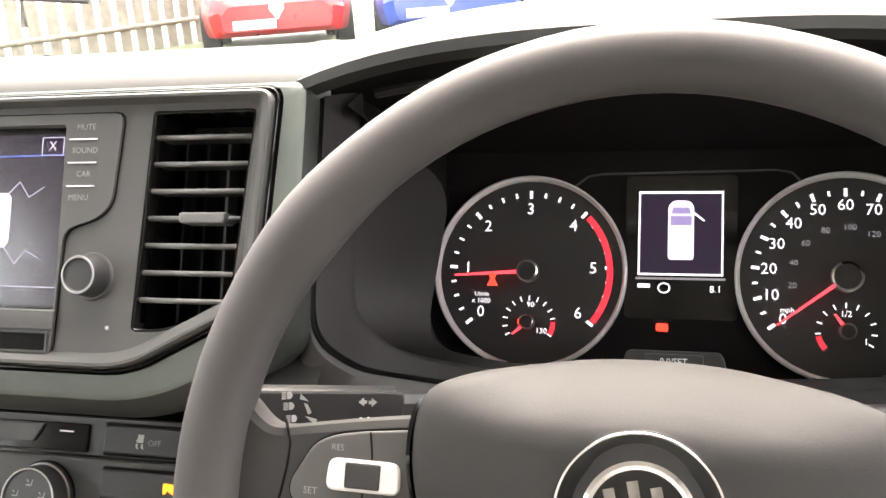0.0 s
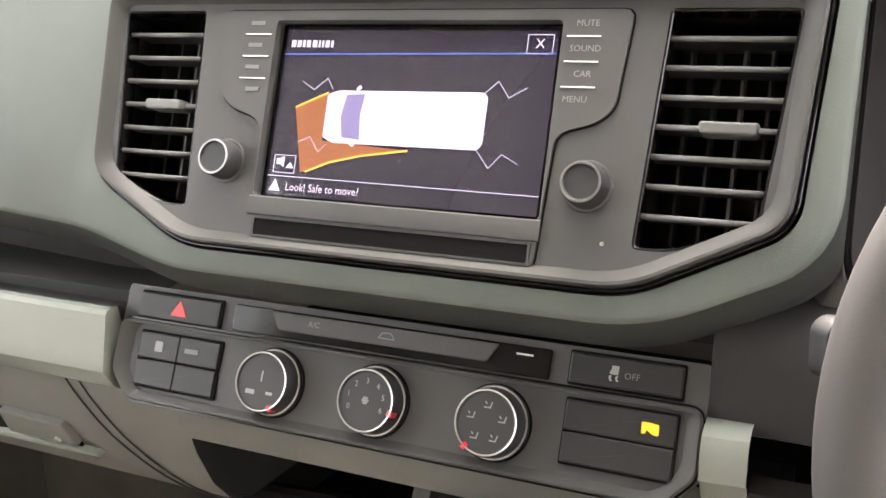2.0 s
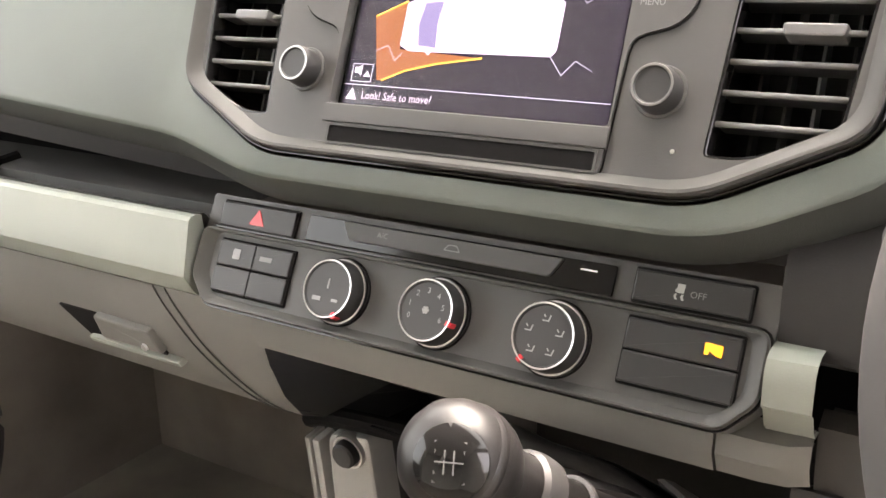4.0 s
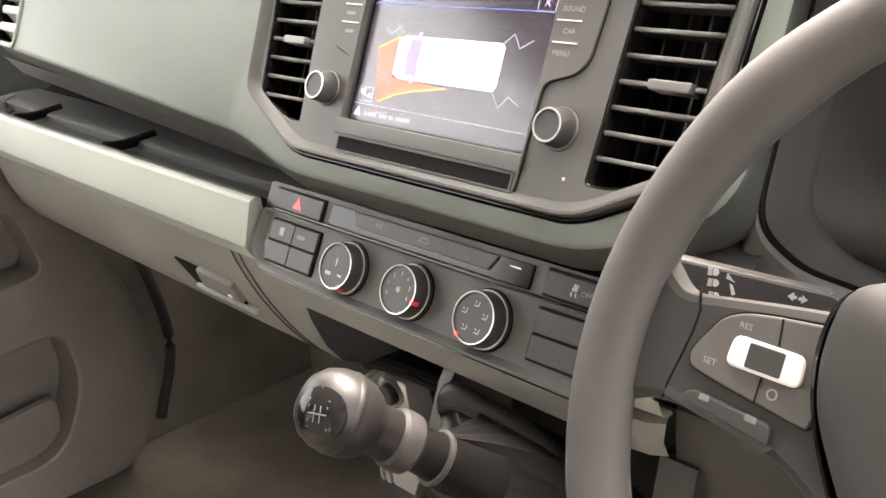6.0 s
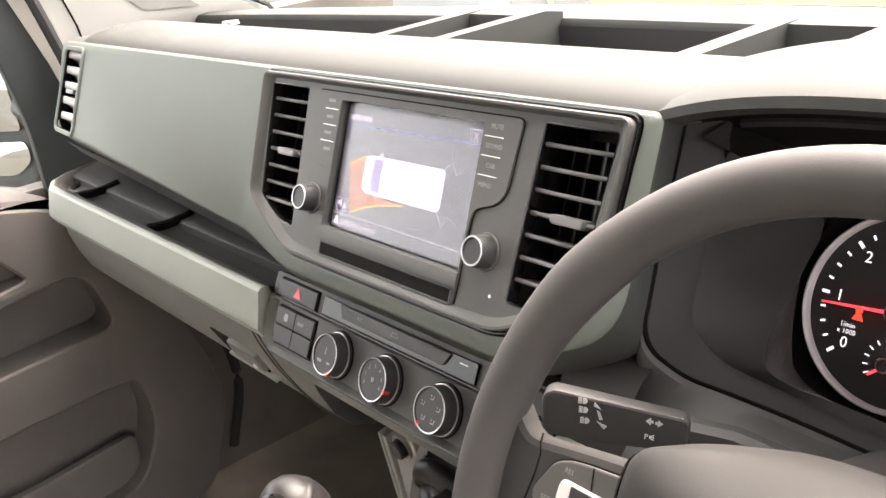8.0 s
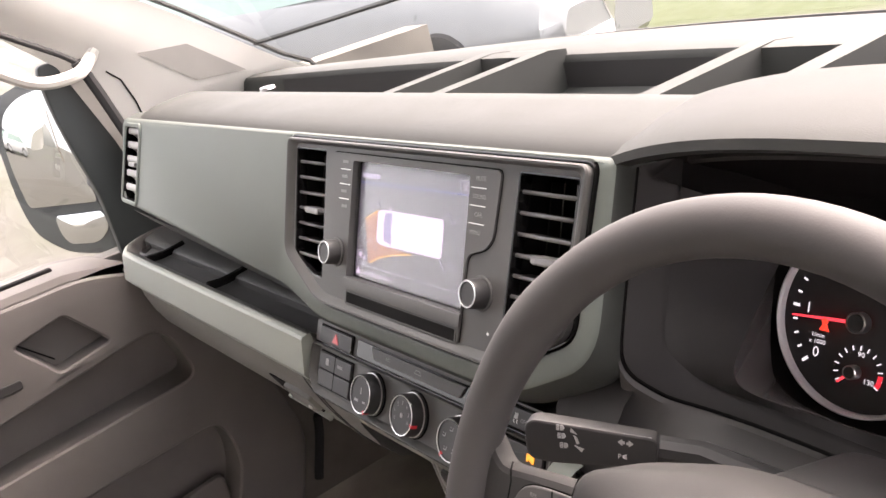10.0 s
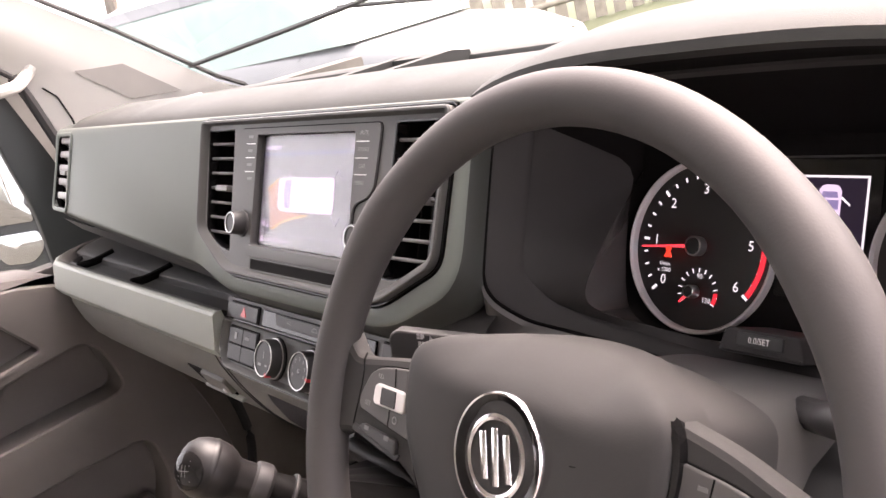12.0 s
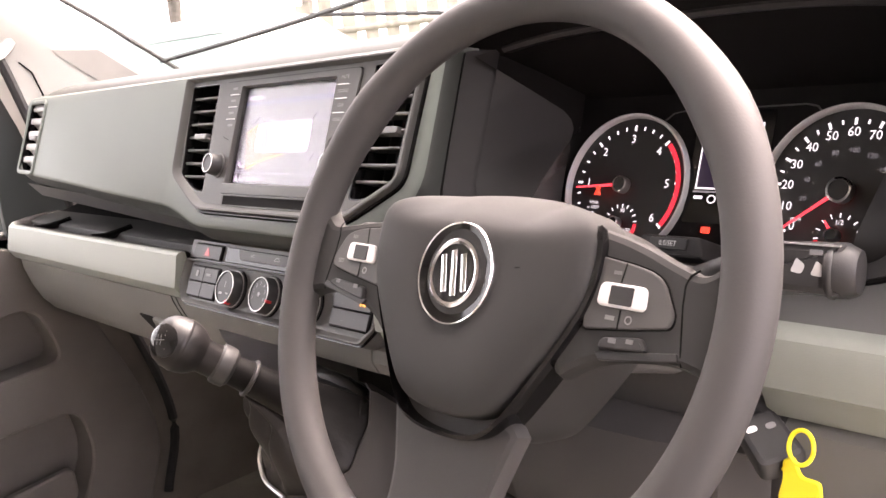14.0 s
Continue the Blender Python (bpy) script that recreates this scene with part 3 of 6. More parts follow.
shell("wall_side", block(2 * MID + 1.455, 0.58, 0.80, 2 * MID + 1.54, 1.2, 1.70), CARPET, "dark kick panel beside the driver footwell", "wall")

# glovebox handle
LFm = slope(0.4305, 1.455, -0.35)
# no hollow here: a raised dark plate stands for the shaded recess
gb = part("glovebox_recess", slab(rounded([(-0.856, -0.0265), (-0.742, -0.0265), (-0.735, -0.0560), (-0.826, -0.0560)], 0.004, 3), -0.006, 0.0030, LFm), DARK, dash)
part("glovebox_handle", slab(rounded([(-0.8060, -0.0250), (-0.7400, -0.0265), (-0.7340, -0.0480), (-0.8060, -0.0490)], 0.003, 3), -0.004, 0.0075, LFm, 0.0022), LOWER, gb, "flat grey pull")
part("handle_edge", slab(rounded([(-0.8260, -0.0520), (-0.8060, -0.0500), (-0.7200, -0.0530), (-0.7160, -0.0560), (-0.8240, -0.0570)], 0.001, 2), -0.004, 0.0072, LFm, 0.0012), STRIP, gb, "pale edge below the pull")
part("lock", lathe([(0.0, 0.0095), (0.0030, 0.0092), (0.0036, 0.0070)], LFm @ Matrix.Translation((-0.7520, -0.0440, 0.0)), 14), SATIN, gb)
for off in (0.0, -0.013):
    part("panel_seam", sweep(curve3([(x + off, y - 0.0004, z) for x, (y, z) in zip((-0.712, -0.702, -0.684, -0.660, -0.640, -0.622), lower_profile(-0.7)[1:7])], 5), 0.0007, 6), MATT, dash)


# ---- air vents ----
def air_vent(outline, x0, x1, label, slats, top, step, cut=None, tab=3, depth=0.045, F=PF, tilt=0.0, edge=None, leaf=None, er=0.0016):
    edge, leaf = edge or SLAT, leaf or MATT
    v = thing("air_vent", F @ Vector(((x0 + x1) / 2, top, 0)), label, "air vent", "dash air vents")
    part("cavity", slab(inset(outline, -0.001), -depth - 0.004, -depth, F), DARK, v)
    bm = bmesh.new()
    rings(bm, [[F @ Vector((x, y, z)) for x, y in inset(outline, 0.0002)] for z in (0.0008, -depth - 0.001)], False, False)
    part("duct", bm, DARK, v)
    part("surround", hoop(inset(outline, -0.0012), inset(outline, 0.0016), -0.010, 0.0012, F, 0.0006), GLOSS, v, "gloss black surround")
    for i in range(4):
        x = x0 + (x1 - x0) * (i + 1) / 5
        # the third fin is paler, as if daylight reached it
        part("rear_fin", slab(box2(x - 0.0008, top - step * slats - 0.004, x + 0.0008, top), -0.036, -0.0235, F), SLAT if i == 2 else MATT, v)
    for i in range(slats):
        y = top - step * (i + 0.5)
        a, b = x0 + 0.0015, x1 - 0.0015
        if cut:
            a, b = cut(y, a, b)
        bm = bmesh.new()
        prof = [(-0.022, 0.0004), (-0.0045, 0.0006), (-0.0045, -0.0006), (-0.022, -0.0004)]
        loops = []
        for x in (a, b):
            loops.append([F @ Vector((x, y + h + (d + 0.012) * tilt, d)) for d, h in prof])
        rings(bm, loops)
        s = part("slat", bm, leaf, v, smooth=False)
        # front edge in a pale colour for the light it catches from above
        bm = bmesh.new()
        rings(bm, [[F @ Vector((x, y + 0.0095 * tilt + er * math.sin(k * math.pi / 4), -0.0035 + 0.0016 * math.cos(k * math.pi / 4))) for k in range(8)] for x in (a, b)])
        part("slat_edge", bm, edge, s, "rounded front edge, the light it catches put into its colour")
        if i == tab:
            m = (x0 + x1) / 2 + 0.006
            part("tab", slab(rounded([(m - 0.014, y - 0.0035), (m + 0.014, y - 0.0035), (m + 0.015, y + 0.003), (m - 0.015, y + 0.003)], 0.002, 2), -0.010, 0.003, F, 0.0012), SLAT, s)
    return v


def cut_left(y, a, b):
    return (a + max(0.0, (-0.118 - y) / 0.018 * 0.040), b)


def cut_right(y, a, b):
    return (a, b - max(0.0, (-0.118 - y) / 0.018 * 0.040))


air_vent(VENT_L, -0.675, -0.605, "black air vent with grey slats beside the screen", 7, -0.0185, 0.0158, cut_left)
air_vent(VENT_R, 2 * MID + 0.605, 2 * MID + 0.675, "black air vent with grey slats nearer the wheel", 7, -0.0185, 0.0158, cut_right)
pv = air_vent(PVENT, -1.265, -1.203, "outer passenger air vent with pale angled slats", 5, -0.012, 0.0215, None, 2, tilt=0.8, edge=PALESLAT, leaf=PALESLAT, er=0.0052)
part("vent_frame", hoop(inset(PVENT, -0.006), inset(PVENT, 0.0005), -0.004, 0.003, PF, 0.0015), DASH, pv)

# ---- centre stack ----
stack = thing("infotainment_unit", (MID, 0.44, 1.58), "dark grey centre panel with lit touchscreen, buttons and two knobs", "car stereo")
SCR = [(-0.594, -0.0125), (-0.330, -0.0125), (-0.3345, -0.066), (-0.343, -0.0745), (-0.3655, -0.081), (-0.369, -0.1555), (-0.552, -0.1555), (-0.5565, -0.081), (-0.579, -0.0745), (-0.5885, -0.066)]
SCRR = rounded(SCR, [0.006, 0.006, 0.008, 0.006, 0.008, 0.006, 0.006, 0.008, 0.006, 0.008], 3)
part("face_plate", plate(inset(BEZ_OUT, 0.002), [VENT_L, VENT_R, inset(SCRR, -0.001)], 0.0015, 0.012, PF), PANEL, stack)
part("chrome_line", hoop(inset(BEZ_OUT, -0.0005), inset(BEZ_OUT, 0.0010), -0.004, 0.0025, PF, 0.0004), GLOSS, stack, "thin gloss line round the panel")
# rim: a bevelled border, wide and pale along its lower edge
BEZ_IN = [(-0.677, -0.0075), (-0.245, -0.0075), (-0.2505, -0.116), (-0.322, -0.1525), (-0.600, -0.1525), (-0.6715, -0.116)]
bm = bmesh.new()
o1, i1 = rounded(inset(BEZ, 0.0018), BEZR, 5), rounded(BEZ_IN, BEZR, 5)
rings(bm, [[PF @ Vector((x, y, z)) for x, y in p] for p, z in ((o1, -0.002), (o1, 0.0065), (inset(o1, 0.0012), 0.0080), (inset(o1, 0.0030), 0.0078), (inset(i1, -0.001), 0.0026), (i1, 0.0014))], False, False)
part("rim", bm, BEZEL, stack, "satin grey raised rim")
part("unit_body", plate(SCRR, [box2(-0.5535, -0.1285, -0.3685, -0.0185, 0.003)], 0.0035, 0.02, PF), PANEL, stack)
part("unit_edge", hoop(inset(SCRR, -0.0012), inset(SCRR, 0.0003), -0.003, 0.0016, PF), DARK, stack)
part("screen_border", slab(box2(-0.553, -0.1285, -0.369, -0.0185), -0.008, -0.0045, PF), GLOSS, stack)
scr = part("screen", slab(box2(-0.5495, -0.1265, -0.3725, -0.0225), -0.0045, -0.0040, PF), SCREEN, stack, "lit parking display")
bm = bmesh.new()
rings(bm, [[PF @ Vector((x, y, z)) for x, y in ((-0.555, a), (-0.367, a), (-0.367, b), (-0.555, b))] for a, b, z in ((-0.1405, -0.1285, 0.0032), (-0.1400, -0.1295, 0.0050), (-0.139, -0.1320, 0.0052))])
part("ledge", bm, PANEL, stack)
part("slot_edge", hoop(box2(-0.5505, -0.1535, -0.371, -0.1415, 0.001), box2(-0.549, -0.1525, -0.3725, -0.1425, 0.001), 0.002, 0.0044, PF), BEZEL, stack)
part("media_slot", slab(box2(-0.549, -0.1525, -0.3725, -0.1425, 0.001), 0.002, 0.0038, PF), DARK, stack, "gloss black slot")

sg = part("screen_glass", slab(box2(-0.5535, -0.1290, -0.3685, -0.0180), -0.0030, -0.0024, PF), SCREENGLASS, stack, "clear cover glass of the screen")
sg.visible_shadow = False


def S(x, y):
    """A place on the screen from 0..1 across and 0..1 down."""
    return (-0.5495 + 0.177 * x, -0.0225 - 0.104 * y)


def on_screen(name, pts, mat, h=0.0003, label=""):
    return part(name, slab([S(*p) for p in pts], -0.0040, -0.0040 + h, PF), mat, scr, label, smooth=False)


def line2(name, pts, w, mat, h=0.0003):
    bm = bmesh.new()
    q = [Vector(S(*p)) for p in pts]
    for a, b in zip(q, q[1:]):
        d = (b - a).normalized()
        n = Vector((-d.y, d.x)) * w / 2
        slab([(a - n).to_tuple(), (b - n).to_tuple(), (b + n).to_tuple(), (a + n).to_tuple()], -0.0040, -0.0040 + h, PF, 0, bm)
    return part(name, bm, mat, scr, smooth=False)


line2("blue_line", [(0.0, 0.148), (1.0, 0.122)], 0.0008, SCREENBLUE)
line2("message_line", [(0.0, 0.885), (1.0, 0.892)], 0.0005, SCREENLINE)
fan = [(0.075, 0.47), (0.20, 0.37), (0.20, 0.66), (0.52, 0.69), (0.36, 0.73), (0.24, 0.78), (0.15, 0.85), (0.13, 0.85)]
on_screen("warning_fan", fan, SCREENORANGE, 0.0002)
line2("fan_edge", [(0.075, 0.47), (0.20, 0.375)], 0.0011, SCREENAMBER, 0.0004)
line2("fan_edge", [(0.15, 0.85), (0.24, 0.785), (0.36, 0.735), (0.53, 0.69)], 0.0011, SCREENAMBER, 0.0004)
van = rounded([(0.20, 0.385), (0.24, 0.36), (0.775, 0.345), (0.79, 0.37), (0.79, 0.63), (0.775, 0.665), (0.24, 0.67), (0.20, 0.64)], 0.012, 3)
on_screen("van_picture", van, SCREENWHITE, 0.0005)
on_screen("van_windscreen", [(0.275, 0.385), (0.345, 0.375), (0.335, 0.50), (0.345, 0.645), (0.275, 0.635), (0.262, 0.51)], SCREENGLASSY, 0.0007)
for y in (0.335, 0.685):
    line2("van_mirror", [(0.31, y + 0.02 * (1 if y < 0.5 else -1)), (0.325, y - 0.005)], 0.0022, SCREENWHITE)
for pts in ([(0.09, 0.31), (0.14, 0.36), (0.19, 0.29), (0.215, 0.35)], [(0.10, 0.68), (0.15, 0.64), (0.19, 0.73), (0.215, 0.68)],
            [(0.77, 0.36), (0.82, 0.28), (0.86, 0.37), (0.92, 0.31)], [(0.77, 0.66), (0.82, 0.76), (0.86, 0.68), (0.92, 0.73)]):
    line2("sensor_trace", pts, 0.0004, SCREENLINE)
for a, b in ((0.02, 0.760), (0.90, 0.02)):
    w, h = (0.085, 0.105)
    line2("key_outline", [(a, b), (a + w, b), (a + w, b + h), (a, b + h), (a, b)], 0.0004, SCREENLINE)
word("X", 0.0075, (*S(0.943, 0.072), -0.0036), PF, SCREENWHITE, scr)
on_screen("speaker_icon", [(0.03, 0.78), (0.045, 0.78), (0.06, 0.765), (0.06, 0.83), (0.045, 0.815), (0.03, 0.815)], SCREENWHITE)
on_screen("bell_icon", [(0.07, 0.835), (0.085, 0.80), (0.10, 0.835)], SCREENWHITE)
on_screen("warning_icon", [(0.012, 0.975), (0.035, 0.905), (0.058, 0.975)], SCREENWHITE)
for a, b in ((0.022, 0.040), (0.046, 0.062), (0.068, 0.078), (0.084, 0.100), (0.108, 0.126), (0.132, 0.140), (0.146, 0.154), (0.160, 0.176), (0.182, 0.192)):
    on_screen("unread_title", [(a, 0.062), (b, 0.062), (b, 0.104), (a, 0.104)], SCREENLINE)
word("Look! Safe to move?", 0.0068, (*S(0.225, 0.948), -0.0036), PF, SCREENWHITE, scr, wide=0.92)

for side in (1, -1):
    c = MID
    for i in range(4):
        y = -0.0205 - 0.0140 * i
        x = c + side * (0.1065 if i < 3 else 0.104)
        if side > 0:
            word(("MUTE", "SOUND", "CAR", "MENU")[i], 0.0050, (x, y, 0.0038), PF, GREYPRINT, stack)
        else:
            part("unread_label", slab(box2(x - 0.005, y - 0.0013, x + 0.005, y + 0.0013), 0.0035, 0.0038, PF), DIMPRINT, stack)
        if i < 3:
            part("key_divider", slab(box2(*sorted((x - side * 0.011, x + side * 0.008))[:1], y - 0.0075, max(x - side * 0.011, x + side * 0.008), y - 0.0068), 0.0033, 0.0042, PF), WHITE, stack)
    kx = MID + side * 0.1165
    KF = PF @ Matrix.Translation((kx, -0.1085, 0.0015))
    k = part("knob", lathe([(0.0138, -0.001), (0.0138, 0.0012), (0.0122, 0.0018), (0.0116, 0.0135), (0.0109, 0.0145)], KF, 36), MATT, stack)
    part("knob_skirt", lathe([(0.0136, 0.0002), (0.0141, 0.0008), (0.0136, 0.0018), (0.0124, 0.0020)], KF, 36), PANEL, k)
    part("knob_cap", lathe([(0.0, 0.0138), (0.0088, 0.0138), (0.0096, 0.0146)], KF, 36), MATT, k)
    part("knob_ring", lathe([(0.0095, 0.0142), (0.0098, 0.0150), (0.0107, 0.0150), (0.0112, 0.0138)], KF, 36), KNOBRING, k, "dull silver ring")
part("sensor_dot", lathe([(0.0, 0.0022), (0.0011, 0.0021), (0.0013, 0.0015)], PF @ Matrix.Translation((-0.333, -0.138, 0)), 12), SATIN, stack)

# ---- heater controls ----
hvac = thing("climate_control_panel", (MID - 0.01, 0.43, 1.475), "dark grey heater panel with three ringed rotary knobs", "climate control")
QO = rounded([(-0.667, 0.0245), (-0.2745, 0.0245), (-0.2745, -0.036), (-0.291, -0.0535), (-0.6495, -0.0535), (-0.667, -0.036)], [0.003, 0.003, 0.006, 0.006, 0.006, 0.006], 4)
part("panel", plate(QO, [], 0.0, 0.02, QF), PANEL, hvac)
QI = rounded([(-0.665, 0.0010), (-0.2755, 0.0010), (-0.2755, -0.0350), (-0.292, -0.0525), (-0.6485, -0.0525), (-0.665, -0.0350)], [0.008, 0.008, 0.006, 0.006, 0.006, 0.006], 4)
QI2 = rounded([(-0.6545, -0.0015), (-0.2845, -0.0015), (-0.2845, -0.0325), (-0.297, -0.0460), (-0.6425, -0.0460), (-0.6545, -0.0325)], [0.008, 0.008, 0.006, 0.006, 0.006, 0.006], 4)
bm = bmesh.new()
rings(bm, [[QF @ Vector((x, y, z)) for x, y in p] for p, z in ((QI, -0.002), (QI, 0.0045), (inset(QI, 0.001), 0.0058), (inset(QI, 0.0022), 0.0056), (QI2, 0.0004))], False, False)
part("rim", bm, BEZEL, hvac, "satin grey rim")
part("chrome_line", hoop(inset(QI, -0.0014), inset(QI, -0.0002), 0.0, 0.0026, QF), GLOSS, hvac)


def switch(x0, y0, x1, y1, name="switch", split=0):
    s = part("switch_gap", slab(box2(x0 - 0.001, y0 - 0.001, x1 + 0.001, y1 + 0.001, 0.0015), 0.0, 0.0010, QF), DARK, hvac)
    for i in range(split + 1):
        a, b = y0 + (y1 - y0) * i / (split + 1), y0 + (y1 - y0) * (i + 1) / (split + 1)
        part(name, slab(box2(x0, a + 0.0005, x1, b - 0.0005, 0.0012), 0.0005, 0.0032, QF, 0.001), SWITCH, s)
    return s


hz = switch(-0.6535, 0.0025, -0.587, 0.0205, "hazard_switch")
part("hazard_triangle", slab([(-0.6262, 0.0066), (-0.6128, 0.0066), (-0.6195, 0.0172)], 0.0032, 0.0036, QF), HAZARDRED, hz, smooth=False)
sw = switch(-0.6475, -0.0425, -0.582, -0.006, "blank_switch", 1)
part("screen_icon", slab(box2(-0.6335, -0.0185, -0.627, -0.0115, 0.001), 0.0032, 0.0036, QF), GREYPRINT, sw)
part("unread_label", slab(box2(-0.609, -0.0165, -0.598, -0.0133), 0.0032, 0.0035, QF), DIMPRINT, sw)
part("switch_split", slab(box2(-0.6152, -0.0425, -0.6142, -0.006), 0.0025, 0.0034, QF), DARK, sw)
es = switch(-0.350, 0.0040, -0.288, 0.0215, "traction_switch")
bm = hoop(rounded([(-0.3275, 0.0118), (-0.3215, 0.0118), (-0.3215, 0.0175), (-0.3275, 0.0175)], 0.0012, 2), box2(-0.3265, 0.0146, -0.3225, 0.0166), 0.0032, 0.0035, QF)
for k in (-0.3268, -0.3232):
    slab([(k - 0.0006, 0.0112), (k + 0.0006, 0.0112), (k + 0.0002, 0.0098), (k + 0.0012, 0.0082), (k - 0.0002, 0.0082), (k - 0.0010, 0.0098)], 0.0032, 0.0035, QF, 0, bm)
part("skid_icon", bm, SYMBOL, es, smooth=False)
word("OFF", 0.0050, (-0.3150, 0.0118, 0.0036), QF, GREYPRINT, es)
ps = switch(-0.349, -0.0395, -0.2885, -0.0045, "parking_switch", 1)
part("parking_light", slab([(-0.3065, -0.0165), (-0.3045, -0.0163), (-0.3040, -0.0142), (-0.3000, -0.0166), (-0.2975, -0.0166), (-0.2975, -0.0108), (-0.3000, -0.0108), (-0.3030, -0.0104), (-0.3065, -0.0104)], 0.0032, 0.0037, QF), WARNAMBER, ps,
     "glowing amber parking symbol", smooth=False)
part("display_strip", slab(box2(-0.5765, 0.0035, -0.3615, 0.0205, 0.0015), 0.0, 0.0022, QF, 0.0006), GLOSS, hvac, "gloss black strip")
bm = slab(rounded([(-0.5475, 0.0195), (-0.392, 0.0195), (-0.399, 0.0080), (-0.5405, 0.0080)], 0.002, 2), 0.0022, 0.0042, QF, 0.0008)
ts = part("touch_strip", bm, PANEL, hvac)
word("A/C", 0.0050, (-0.515, 0.0142, 0.0044), QF, GREYPRINT, ts)
part("car_icon", hoop(rounded([(-0.4700, 0.0122), (-0.4580, 0.0122), (-0.4610, 0.0162), (-0.4670, 0.0162)], 0.001, 2), rounded([(-0.4690, 0.0128), (-0.4590, 0.0128), (-0.4615, 0.0156), (-0.4665, 0.0156)], 0.001, 2), 0.0042, 0.0044, QF), GREYPRINT, ts)
part("lamp_glint", slab(box2(-0.382, 0.0150, -0.372, 0.0160), 0.0022, 0.0025, QF), WHITE, hvac)

for n, (kx, ptr) in enumerate(((-0.5385, -1.05), (-0.4655, -0.30), (-0.3895, -2.2))):
    KF = QF @ Matrix.Translation((kx, -0.0250, 0.0)) @ Matrix.Diagonal((0.93, 0.93, 1.0, 1.0))
    part("knob_skirt", lathe([(0.0238, 0.0), (0.0238, 0.0012), (0.0230, 0.0016)], KF, 40), DARK, hvac)
    k = part("rotary_knob", lathe([(0.0220, 0.0), (0.0220, 0.003), (0.0212, 0.0036), (0.0206, 0.0148), (0.0200, 0.0158), (0.0180, 0.0158), (0.0176, 0.0150), (0.0, 0.0150)], KF, 48), MATT, hvac, "black ribbed rotary knob")
    part("knob_ring", lathe([(0.0186, 0.0150), (0.0188, 0.0161), (0.0196, 0.0163), (0.0203, 0.0150)], KF, 48), SATIN, k, "chrome ring")
    part("knob_ring", lathe([(0.0214, 0.0026), (0.0223, 0.0032), (0.0223, 0.0040), (0.0213, 0.0044)], KF, 48), KNOBRING, k)
    c, s_ = math.cos(ptr), math.sin(ptr)
    R2 = Matrix.Rotation(ptr, 4, "Z")
    part("pointer", slab(box2(0.0172, -0.0016, 0.0214, 0.0016), 0.0100, 0.0162, KF @ R2, 0.0005), REDPLASTIC, k, "red pointer")
    bm = bmesh.new()
    if n == 0:
        slab(box2(-0.0006, 0.000, 0.0006, 0.007), 0.0150, 0.0153, KF, 0, bm)
        slab(box2(-0.011, -0.009, -0.004, -0.006), 0.0150, 0.0153, KF, 0, bm)
        slab(box2(0.005, -0.008, 0.010, -0.006), 0.0150, 0.0153, KF, 0, bm)
    elif n == 1:
        for i in range(7):
            a = radians(205 - 38 * i)
            word(str(i), 0.0052, (0.0126 * math.cos(a), 0.0122 * math.sin(a), 0.0153), KF, GREYPRINT, k)
        for i in range(3):
            a = math.pi * i / 3
            slab([(0.0026 * math.cos(a + d), 0.0026 * math.sin(a + d)) for d in (-0.3, 0.3, math.pi - 0.3, math.pi + 0.3)], 0.0150, 0.0153 + 0.0001 * i, KF, 0, bm)
    else:
        for i in range(5):
            a = radians(90 + 72 * i)
            x, y = 0.0105 * math.cos(a), 0.0105 * math.sin(a)
            for q in ([(-0.0024, -0.0020), (0.0020, -0.0020), (0.0020, -0.0012), (-0.0024, -0.0012)], [(0.0012, -0.0012), (0.0020, -0.0012), (0.0028, 0.0018), (0.0020, 0.0020)], [(-0.0022, 0.0016), (-0.0010, 0.0002), (-0.0004, 0.0006), (-0.0016, 0.0022)]):
                slab([(x + a_, y + b_) for a_, b_ in q], 0.0150, 0.0153, KF, 0, bm)
    part("print", bm, GREYPRINT, k, smooth=False)

# ---- instruments ----
cl = thing("instrument_cluster", (-0.0205, 0.57, 1.545), "black instrument cluster with two chrome-ringed dials and a lit display", "instrument cluster")
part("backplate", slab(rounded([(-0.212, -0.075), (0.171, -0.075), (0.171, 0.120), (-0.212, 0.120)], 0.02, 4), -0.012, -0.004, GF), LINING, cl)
# cowl: a bevelled lip behind a dark seam, side walls, then a slope down to the dials; its lower edge draws back towards the windscreen
CX = -0.0172
SEAM_H = [(0.199, 1.725), (0.199, 1.66), (0.1988, 1.625), (0.1985, 1.606), (0.195, 1.592), (0.187, 1.579), (0.178, 1.569), (0.162, 1.561), (0.121, 1.550), (0.06, 1.543), (0.0, 1.541)]
LIP_H = [(0.184, 1.725), (0.184, 1.66), (0.1838, 1.63), (0.1832, 1.612), (0.181, 1.600), (0.176, 1.589), (0.169, 1.5785), (0.156, 1.5690), (0.119, 1.5565), (0.06, 1.549), (0.0, 1.547)]
LIP_BACK = [0.025, 0.025, 0.025, 0.024, 0.022, 0.018, 0.014, 0.010, 0.009, 0.008, 0.008]
HOOD_H = [(0.153, 0.655, 1.735), (0.152, 0.620, 1.69), (0.150, 0.60, 1.642)]
EDGE_H = [(0.182, 0.507, 1.721), (0.168, 0.556, 1.686), (0.150, 0.600, 1.650), (0.1455, 0.545, 1.618), (0.145, 0.524, 1.602), (0.144, 0.508, 1.588), (0.141, 0.506, 1.577), (0.130, 0.512, 1.568), (0.105, 0.522, 1.5595), (0.06, 0.530, 1.552), (0.0, 0.533, 1.550)]
